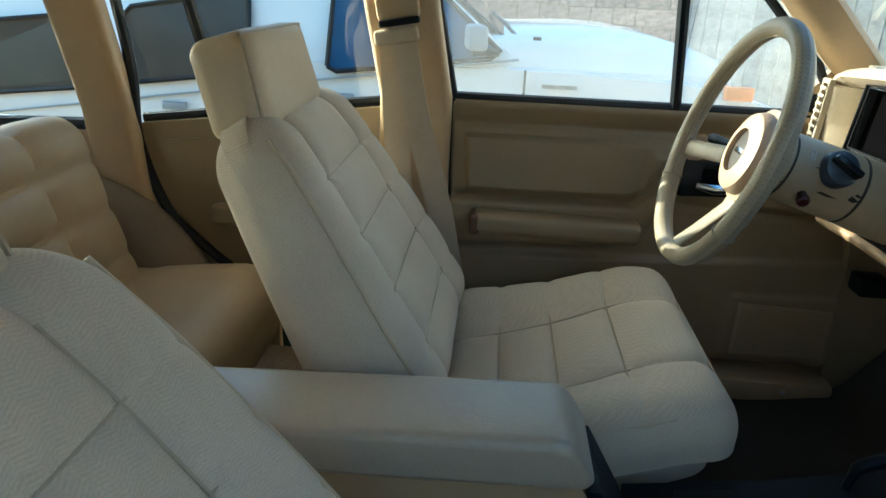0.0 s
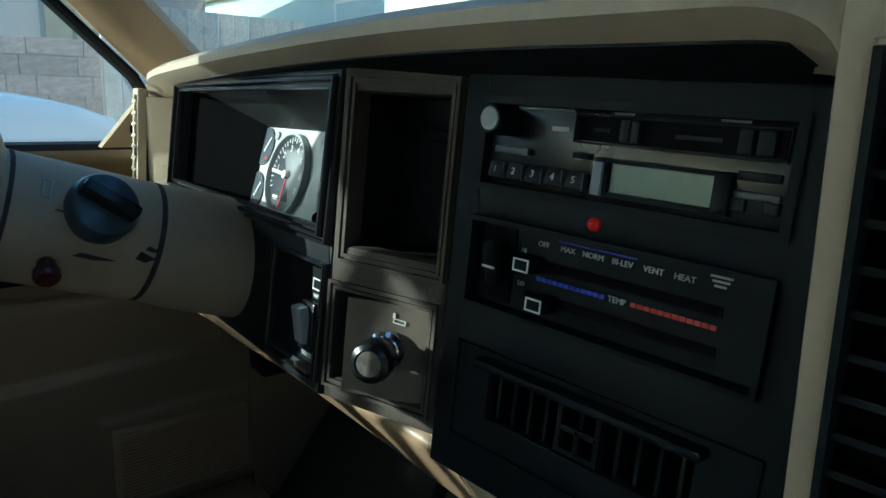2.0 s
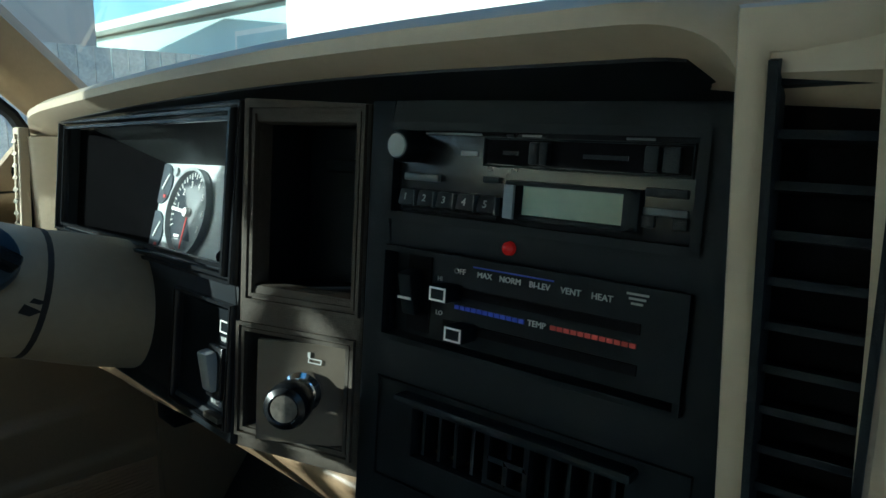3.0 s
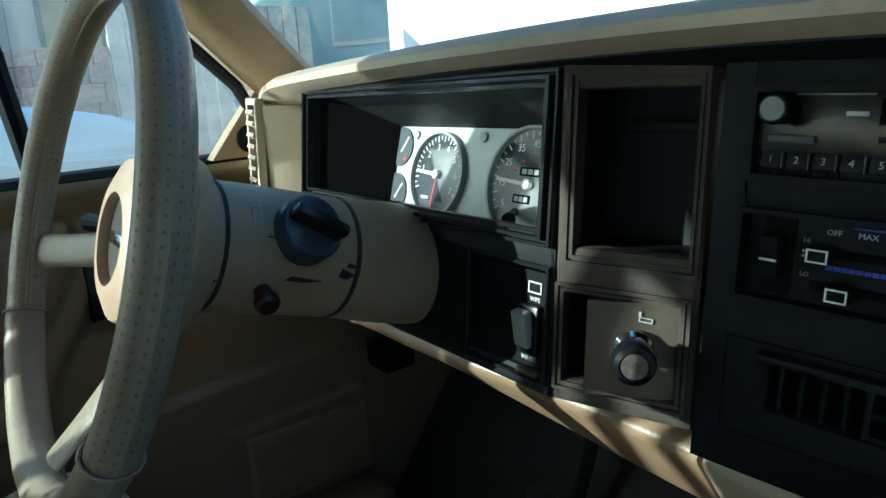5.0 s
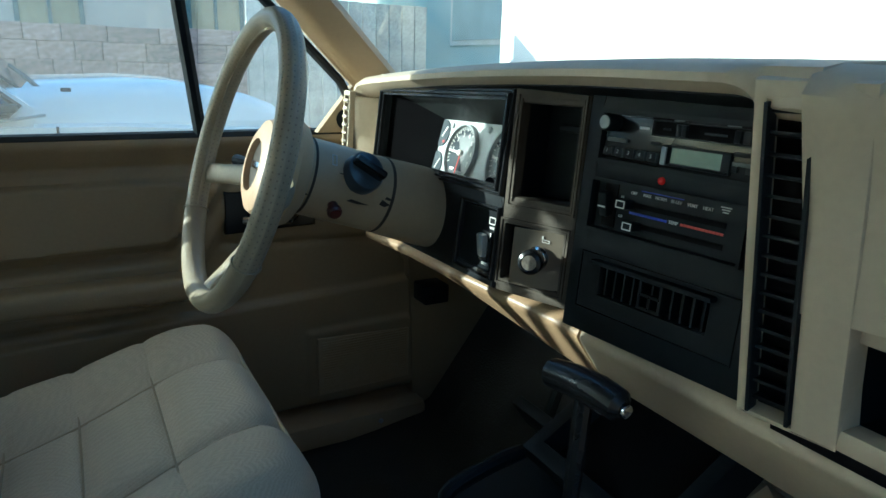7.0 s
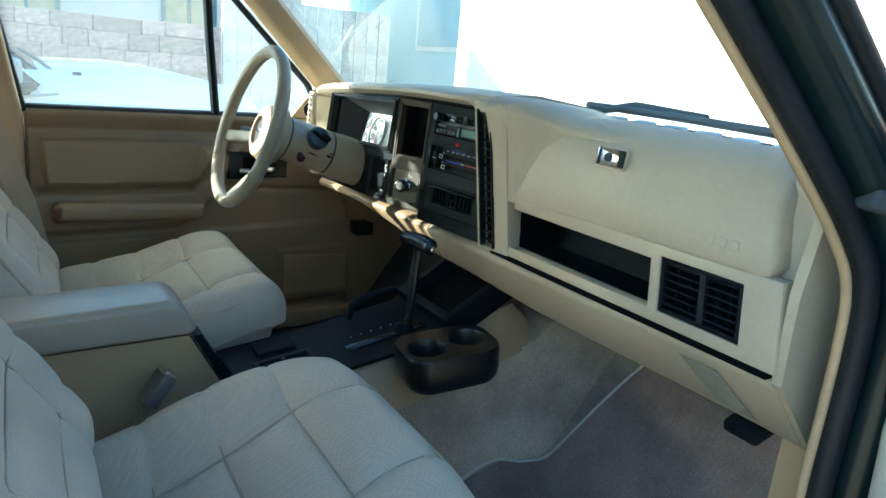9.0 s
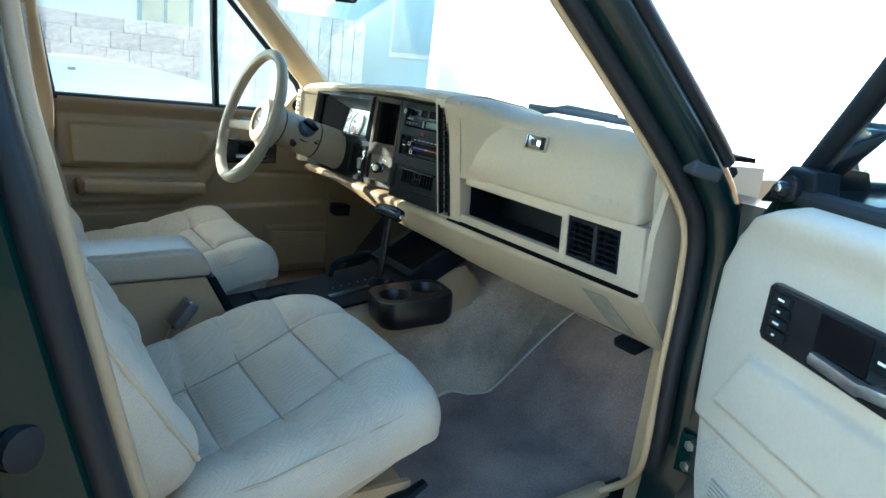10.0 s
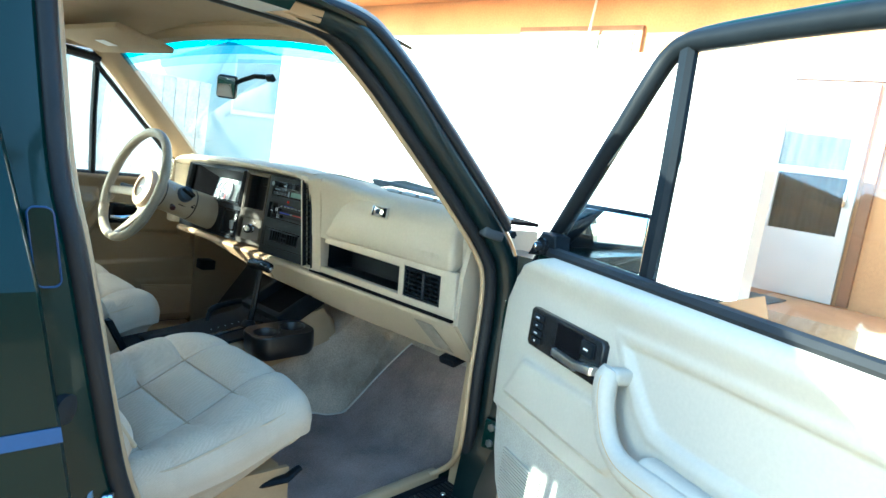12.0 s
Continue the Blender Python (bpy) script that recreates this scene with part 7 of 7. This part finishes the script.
# ---- front of the car ----
own("bonnet", sheet(lambda x, y: (x, y, 1.01 - 0.09 * ((x - 1.2) / 1.1) ** 2 - 0.03 * (y / 0.75) ** 2), span(1.345, 2.35, 12), span(-0.76, 0.76, 12), 0.01), PAINT, "dark green bonnet", "car body", "structure")
own("cowl_panel", sheet(lambda x, y: (x, y, 1.158 - 0.03 * (x - 1.12) - 0.03 * (y / 0.76) ** 2), span(1.125, 1.34, 6), span(-0.50, 0.76, 10), 0.01), DEEP, "black slotted cowl panel under the windscreen", "cowl", "structure")
for side, nm in ((1, "wing_left"), (-1, "wing_right")):
    own(nm, sheet(lambda x, z: (x, side * (0.86 - 0.06 * max(0, (z - 0.9) / 0.15)), z), span(1.02, 2.35, 8), span(0.50, 0.965, 8), 0.01), PAINT, "dark green front wing", "car body", "structure")
own("grille_front", box((2.36, 0, 0.68), (0.04, 1.6, 0.46), bevel=0.02), BLACK, "black front grille panel", "car body", "structure")
wiper = thing("windscreen_wiper", (1.2, -0.3, 1.12), "black windscreen wiper resting at the foot of the glass", "wiper")
part("blade", tube([screen(0.055, y) + Vector((0.030, 0, 0.028)) for y in span(-0.60, -0.02, 14)], 0.007, 8), RUBBER, wiper)
part("arm", tube([(1.24, 0.10, 1.160), (1.20, -0.08, 1.190), (1.13, -0.30, 1.188)], [0.009, 0.008, 0.005], 8), BLACK, wiper)
for i in range(7):
    own("cowl_slot", box((1.215, -0.02 - 0.075 * i, 1.1585 - 0.03 * ((0.02 + 0.075 * i) / 0.76) ** 2), (0.020, 0.048, 0.010), (0, -8, 0), 0.004), material("pale_slot", (0.6, 0.6, 0.58), 0.5) if i == 0 else bpy.data.materials["pale_slot"], "pale oval cowl insert", "cowl insert", group="cowl inserts")
# ---- outside ----
own("ground", sheet(lambda x, y: (x, y, 0.012 * noise.noise((x * 0.5, y * 0.5, 0)) - 0.012), [-400, -60, *span(-12, 14, 27), 60, 400], [-400, -60, *span(-10, 14, 25), 60, 400], 0), CONCRETE, "cracked tan concrete drive", "ground", "structure")


EYE, FAR = Vector((0.27, -0.56, 1.26)), 1.25


def parked_suv():
    """The white car alongside."""
    car = thing("parked_car", (-0.6, 2.9, 0.0), "white parked estate car with dark windows alongside", "car")
    y0, y1 = 2.05, 3.40

    def body(name, bm, mat, parent, label="", smooth=35):
        """A part drawn at arm's length, set out at the car's true size and distance."""
        for v in bm.verts:
            x, y, z = v.co
            high = EYE.z + (z - EYE.z) * FAR
            if z < 0.70:
                high = z / 0.70 * (EYE.z + (0.70 - EYE.z) * FAR)
            v.co = (EYE.x + (max(x, -2.6 + 0.3 * (x + 2.6)) - EYE.x) * FAR, EYE.y + (y - EYE.y) * FAR, high)
        return part(name, bm, mat, parent, label, smooth)

    prof = [(-3.4, 0.45), (-3.4, 0.95), (-3.3, 1.0), (-2.6, 0.965), (0.10, 0.985), (0.55, 0.985), (1.00, 0.96), (1.35, 0.86), (1.45, 0.70), (1.42, 0.42), (0.95, 0.40), (0.86, 0.66), (0.55, 0.74), (0.25, 0.64), (0.15, 0.40), (-2.2, 0.40), (-2.35, 0.68), (-2.7, 0.72), (-3.0, 0.60), (-3.05, 0.42)]
    rings = [[(x, y0 + 0.02, z - 0.02) if z > 0.9 else (x, y0, z) for x, z in prof], [(x, y0 + 0.10, z) for x, z in prof], [(x, y1 - 0.10, z) for x, z in prof], [(x, y1, z) for x, z in prof]]
    body("body", loft(rings), WHITE_PAINT, car, "white painted body", 50)
    bonnet = [[(x, y0 + 0.06 + d, z) for x, z in ((0.18, 0.97), (0.18, 1.080), (0.45, 1.092), (0.62, 1.100), (0.80, 1.092), (0.98, 1.068), (1.08, 1.03), (1.13, 0.97), (1.14, 0.92))] for d in (0.0, 0.05, 1.45, 1.55)]
    for ring, cut in zip(bonnet, (0.05, 0.0, 0.0, 0.05)):
        ring[:] = [(x, y, z - (cut if z > 1.0 else 0)) for x, y, z in ring]
    body("bonnet", loft(bonnet), WHITE_PAINT, car, "white bonnet", 50)
    cab = [[(-3.3, 0.96), (-3.15, 1.52), (-2.9, 1.58), (-0.55, 1.58), (-0.35, 1.55), (0.30, 1.03), (0.30, 0.96)]]
    body("cabin", loft([[(x, y0 + 0.03, z) if z < 1.1 else (x, y0 + 0.14, z) for x, z in cab[0]], [(x, y1 - 0.03, z) if z < 1.1 else (x, y1 - 0.14, z) for x, z in cab[0]]]), WHITE_PAINT, car, "white roof and pillars", 30)

    def side_window(pts, mat, label):
        def yy(z):
            return y0 + 0.03 + 0.11 * max(0, (z - 0.96)) / 0.55 - 0.035
        w = body("side_window", loft([[(x, yy(z), z) for x, z in pts], [(x, yy(z) + 0.02, z) for x, z in pts]]), mat, car, label)
        body("window_trim", tube([(x, yy(z) - 0.002, z) for x, z in pts + pts[:1]], 0.010, 6), RUBBER, w)
        return w

    side_window([(-0.385, 0.95), (-0.35, 0.932), (0.235, 1.005), (0.270, 1.03), (0.07, 1.20), (-0.10, 1.33), (-0.36, 1.30)], BLUE_GLASS, "blue-tinted front door window")
    side_window([(-1.19, 0.875), (-1.15, 0.850), (-0.73, 0.905), (-0.69, 0.945), (-0.69, 1.17), (-0.73, 1.20), (-1.15, 1.13), (-1.18, 1.10)], SMOKED, "smoked rear door window")
    side_window([(-2.30, 0.72), (-1.41, 0.815), (-1.37, 0.85), (-1.37, 1.06), (-1.41, 1.09), (-2.30, 0.99)], SMOKED, "smoked quarter window")
    body("windscreen", loft([[(0.31, y0 + 0.12, 1.045), (-0.33, y0 + 0.20, 1.54), (-0.33, y1 - 0.20, 1.54), (0.31, y1 - 0.12, 1.045)], [(0.32, y0 + 0.12, 1.05), (-0.32, y0 + 0.20, 1.545), (-0.32, y1 - 0.20, 1.545), (0.32, y1 - 0.12, 1.05)]]), DARK_GLASS, car, "dark windscreen")
    m = body("door_mirror", box((0.178, y0 - 0.08, 1.085), (0.075, 0.11, 0.090), (0, 0, 10), 0.018), GREY, car, "grey door mirror")
    body("mirror_arm", box((0.215, y0 - 0.03, 1.030), (0.10, 0.07, 0.024), bevel=0.008), BLACK, m)
    body("wiper_arm", tube([(0.33, y0 + 0.15, 1.075), (0.28, y0 + 0.35, 1.115), (0.22, y0 + 0.8, 1.14)], 0.008, 6), RUBBER, car)
    for x, z in ((-0.33, 0.835), (-1.00, 0.767)):
        body("door_handle", box((x, y0 - 0.008, z), (0.10, 0.02, 0.032), bevel=0.006), GREY, car, "grey door handle")
    body("side_moulding", box((-0.75, y0 - 0.004, 0.845), (2.2, 0.010, 0.010), (0, -8.5, 0), 0.003), GREY, car)
    for x in (0.365, -0.58, -1.30):
        body("panel_gap", box((x, y0 - 0.001, 0.72), (0.008, 0.006, 0.50)), RUBBER, car)
    body("script_badge", box((0.495, y0 - 0.003, 0.915), (0.13, 0.008, 0.014)), STEEL, car, "bright script badge")
    body("turn_lamp", box((1.15, y0 + 0.005, 0.925), (0.10, 0.05, 0.05), bevel=0.006), ORANGE, car, "orange turn lamp")
    body("cap", box((0.40, y0 + 0.03, 1.083), (0.03, 0.03, 0.012), bevel=0.003), BLACK, car)
    for x in (0.55, -2.68):
        rot = Matrix.Translation((x, y0 + 0.10, 0.34)) @ Euler((radians(90), 0, 0)).to_matrix().to_4x4()
        w = body("wheel", lathe([(0.19, -0.09), (0.32, -0.09), (0.34, -0.06), (0.34, 0.08), (0.19, 0.09)], rot, 26), RUBBER, car, "black tyre")
        body("rim", lathe([(0.19, 0.085), (0.10, 0.06), (0.02, 0.07), (0.02, -0.05), (0.19, -0.05)], rot, 20), STEEL, w)
    return car


parked_suv()

# aqua house ahead, its wall facing the cars
aqua = thing("house", (9.0, 12.0, 0.0), "pale aqua stucco house ahead of the parked cars", "house")
part("wall", box((9.4, 16.3, 1.7), (2.0, 11.4, 3.4)), SIDING, aqua, "pale aqua wall")
part("roof", prism([(10.2, 3.45), (22.4, 3.45), (22.4, 3.65), (10.2, 3.65)], 7.9, 10.8, "x"), WHITE_TRIM, aqua, "pale flat roof edge")
aw = part("window", box((8.39, 12.30, 2.27), (0.06, 2.70, 1.40)), WHITE_TRIM, aqua, "white framed window")
part("pane", box((8.355, 12.30, 2.27), (0.03, 2.46, 1.18)), material("pale_blind", (0.36, 0.46, 0.48), 0.4, vary=0.1, scale=2), aw, "pane with a pale blind")
own("wall_white", prism([(0.0, 0), (0.0, 2.25), (2.4, 2.37), (3.9, 2.444), (5.95, 2.53), (5.95, 0)], 4.63, 4.88, "x"), material("white_stucco", (0.78, 0.77, 0.74), 0.9, vary=0.05, scale=1.2, bump=0.6, bump_scale=50), "bright white stucco garden wall", "wall", "structure")

# orange stucco house behind the white wall, with a storm door on its porch
front_house = thing("house", (7.7, 0.0, 0.0), "orange stucco house with a white framed window behind the wall", "house")
part("wall", box((8.2, 2.0, 2.1), (2.0, 13.0, 4.2)), STUCCO, front_house, "orange stucco front wall")
# eave added to keep the sun off the upper stucco wall
part("patio_roof", box((6.35, 4.2, 3.62), (1.7, 8.6, 0.14), bevel=0.02), STUCCO, front_house, "orange stucco eave added for shade")
part("porch_roof", box((5.7, -2.8, 3.05), (3.0, 5.4, 0.16), bevel=0.02), BROWN_TRIM, front_house, "brown porch roof")
part("porch_post", box((4.4, -4.4, 1.5), (0.12, 0.12, 3.0), bevel=0.01), BROWN_TRIM, front_house, "brown porch post")
fwin = part("window", holed(1.58, 0.86, [(0.05, 0.05, 0.765, 0.81), (0.815, 0.05, 1.53, 0.81)], 0.05, plan_frame(4.17, 7.13, 2.59, 7.13, 2.18, 0.0)), WHITE_TRIM, front_house, "white framed window")
for y in (3.76, 3.0):
    part("pane", box((7.15, y, 2.61), (0.012, 0.74, 0.80)), CURTAIN, fwin)
part("window_surround", holed(1.80, 1.06, [(0.10, 0.08, 1.70, 0.96)], 0.05, plan_frame(4.28, 7.14, 2.48, 7.14, 2.09, 0.0)), BROWN_TRIM, fwin, "brown painted surround")
pole = thing("garden_pole", (7.0, 3.12, 0.0), "thin white pole standing behind the garden wall", "pole")
part("shaft", tube([(7.0, 3.30, 0.0), (7.0, 3.08, 3.53)], 0.016, 8), WHITE_TRIM, pole)
lampo = thing("porch_lamp", (7.1, 5.0, 3.7), "pale round lamp on the stucco wall", "lamp")
part("shade", lathe([(0.02, 0.10), (0.06, 0.06), (0.07, 0.0), (0.05, -0.04), (0.0, -0.05)], Matrix.Translation((7.12, 5.0, 3.72)), 16), WHITE_TRIM, lampo)
door = thing("door_4", (7.15, 0.36, 0.46), "white storm door with curtained glass on the porch", "door", kind="structure")
part("leaf", holed(0.83, 2.12, [(0.11, 0.65, 0.74, 1.215), (0.08, 1.28, 0.70, 1.92)], 0.05, plan_frame(0.78, 7.12, -0.05, 7.12, 0.45, 0.0)), WHITE_TRIM, door, "white storm door leaf")
for z0, z1, mat in ((1.09, 1.68, CURTAIN_LOW), (1.72, 2.38, CURTAIN_PALE)):
    part("curtain", sheet(lambda y, k: (7.172 + 0.010 * math.sin(y * 62) + 0.006 * math.sin(y * 27 + 3 * k), y, z0 + k * (z1 - z0)), span(0.05, 0.73, 60), span(0, 1, 4), 0.002), mat, door, "pale gathered curtain behind the glass")
    part("pane", box((7.148, 0.39, (z0 + z1) / 2), (0.006, 0.66, z1 - z0)), GLASS, door)
part("valance", sheet(lambda y, k: (7.160 + 0.006 * math.sin(y * 90), y, 2.10 + 0.28 * k + 0.05 * (1 - k) * math.cos((y - 0.39) * 9)), span(0.05, 0.73, 60), span(0, 1, 4), 0.002), CURTAIN_PALE, door)
part("frame", holed(1.07, 2.26, [(0.10, 0.0, 0.97, 2.14)], 0.09, plan_frame(0.88, 7.13, -0.19, 7.13, 0.45, 0.0)), BROWN_TRIM, door, "brown door frame")
part("door_handle", box((7.085, 0.02, 1.46), (0.05, 0.03, 0.14), bevel=0.008), CHROME, door)
own("porch_step", box((6.5, -2.0, 0.22), (1.3, 5.0, 0.44), bevel=0.02), CONCRETE, "tan concrete porch step", "step", "structure")
own("doormat", box((6.35, 0.42, 0.448), (0.60, 0.42, 0.016), bevel=0.004), RUBBER, "dark doormat on the porch", "doormat")

# unseen wall, added to cut sky light into the cabin and darken reflections
own("wall_side", box((-1.0, -6.2, 1.5), (14.0, 0.2, 3.0), bevel=0.02), material("dark_blocker_stucco", (0.10, 0.095, 0.08), 0.9, vary=0.15, scale=1.2, bump=0.6, bump_scale=50), "added dark wall, out of view, holding back sky light from the open door", "wall", "structure")

# block wall, fence and far house on the driver's side
wall = own("wall_block", box((-1.74, 6.14, 0.69), (7.32, 0.24, 1.38)), MORTAR, "wall of rough pinkish-grey stone blocks", "wall", "structure")
bm = box((0, 0, 0), (1.0, 0.05, 1.0), bevel=0.012, seg=1)
block_mesh = bpy.data.meshes.new("block")
bm.to_mesh(block_mesh)
bm.free()
block_mesh.materials.append(STONE)
z = 0.0
for row_h in (0.17, 0.15, 0.18, 0.14, 0.17, 0.16, 0.15, 0.15, 0.13):
    x = -5.3 - 0.3 * random.random()
    while x < 1.88:
        wide_b = random.choice((0.20, 0.26, 0.33, 0.40))
        wide_b = min(wide_b, 1.92 - x)
        ob = new("block", block_mesh)
        ob.parent = wall
        ob.location = (x + wide_b / 2, 6.02 - 0.014 * random.random(), z + row_h / 2 + 0.008 * random.uniform(-1, 1))
        ob.scale = (wide_b - 0.003, 0.7 + 0.4 * random.random(), row_h - 0.003)
        ob.rotation_euler = (0, radians(random.uniform(-1.2, 1.2)), 0)
        x += wide_b
    z += row_h
fence = thing("fence", (2.6, 6.1, 0.0), "grey weathered board fence beside the block wall", "fence")
plank = None
for i in range(13):
    if plank is None:
        bm = box((0, 0, 0), (0.135, 0.022, 1.72), bevel=0.004, seg=1)
        plank = bpy.data.meshes.new("plank")
        bm.to_mesh(plank)
        bm.free()
        plank.materials.append(WOOD_GREY)
    ob = new("plank", plank)
    ob.parent = fence
    ob.location = (2.02 + 0.142 * i - 2.6, -0.02 + 0.006 * random.random(), 0.87)
part("rail", box((2.86, 6.13, 1.45), (1.8, 0.04, 0.09)), WOOD_GREY, fence)
far = thing("house", (0.0, 12.0, 0.0), "pale grey house with windows beyond the block wall", "house")
# unseen depth and height chosen so the house shadows the aqua wall
part("wall", box((-1.0, 15.6, 1.8), (12.0, 6.8, 3.6)), material("grey_house_stucco", (0.50, 0.47, 0.43), 0.9, vary=0.08, scale=1), far)
part("roof", prism([(11.9, 3.6), (11.9, 3.72), (15.6, 4.2), (19.3, 3.72), (19.3, 3.6)], -7.3, 5.2, "x"), WOOD_GREY, far, "low grey shingled roof")
for x, w in ((0.42, 0.95), (2.90, 0.94)):
    fwn = part("window", holed(w, 1.15, [(0.07, 0.07, w / 2 - 0.025, 1.08), (w / 2 + 0.025, 0.07, w - 0.07, 1.08)], 0.08, Matrix(((1, 0, 0, x - w / 2), (0, 0, -1, 12.14), (0, 1, 0, 1.47), (0, 0, 0, 1)))), TEAL_TRIM, far, "dark teal framed window")
    for dx in (-w / 4, w / 4):
        part("pane", box((x + dx, 12.19, 2.04), (w / 2 - 0.06, 0.02, 1.04)), PANE_BLIND, fwn, "pane with a pale yellow blind")

# yucca clumps by the aqua house
def yucca(x, y, h, n):
    plant = thing("yucca_plant", (x, y, 0), "spiky green yucca in front of the aqua house", "plant", "garden plants")
    for i in range(n):
        a, t = random.uniform(0, 2 * math.pi), random.uniform(0.25, 1.1)
        d = Vector((math.cos(a) * math.sin(t), math.sin(a) * math.sin(t), math.cos(t)))
        s = d.cross(Vector((0, 0, 1))).normalized()
        L = h * random.uniform(0.7, 1.1)
        base = Vector((x, y, 0.3))
        rings = []
        for k in span(0, 1, 5):
            w = 0.03 * (1 - k) + 0.002
            c = base + d * L * k - Vector((0, 0, 0.25 * h * k * k * math.sin(t)))
            nrm = d.cross(s) * 0.004
            rings.append([c - s * w - nrm, c + s * w - nrm, c + s * w + nrm, c - s * w + nrm])
        part("leaf", loft(rings), LEAF, plant)
    part("trunk", tube([(x, y, -0.02), (x, y, 0.35)], [0.08, 0.06], 8), BROWN_TRIM, plant)


yucca(7.3, 14.6, 1.3, 30)
yucca(7.2, 16.0, 1.0, 24)
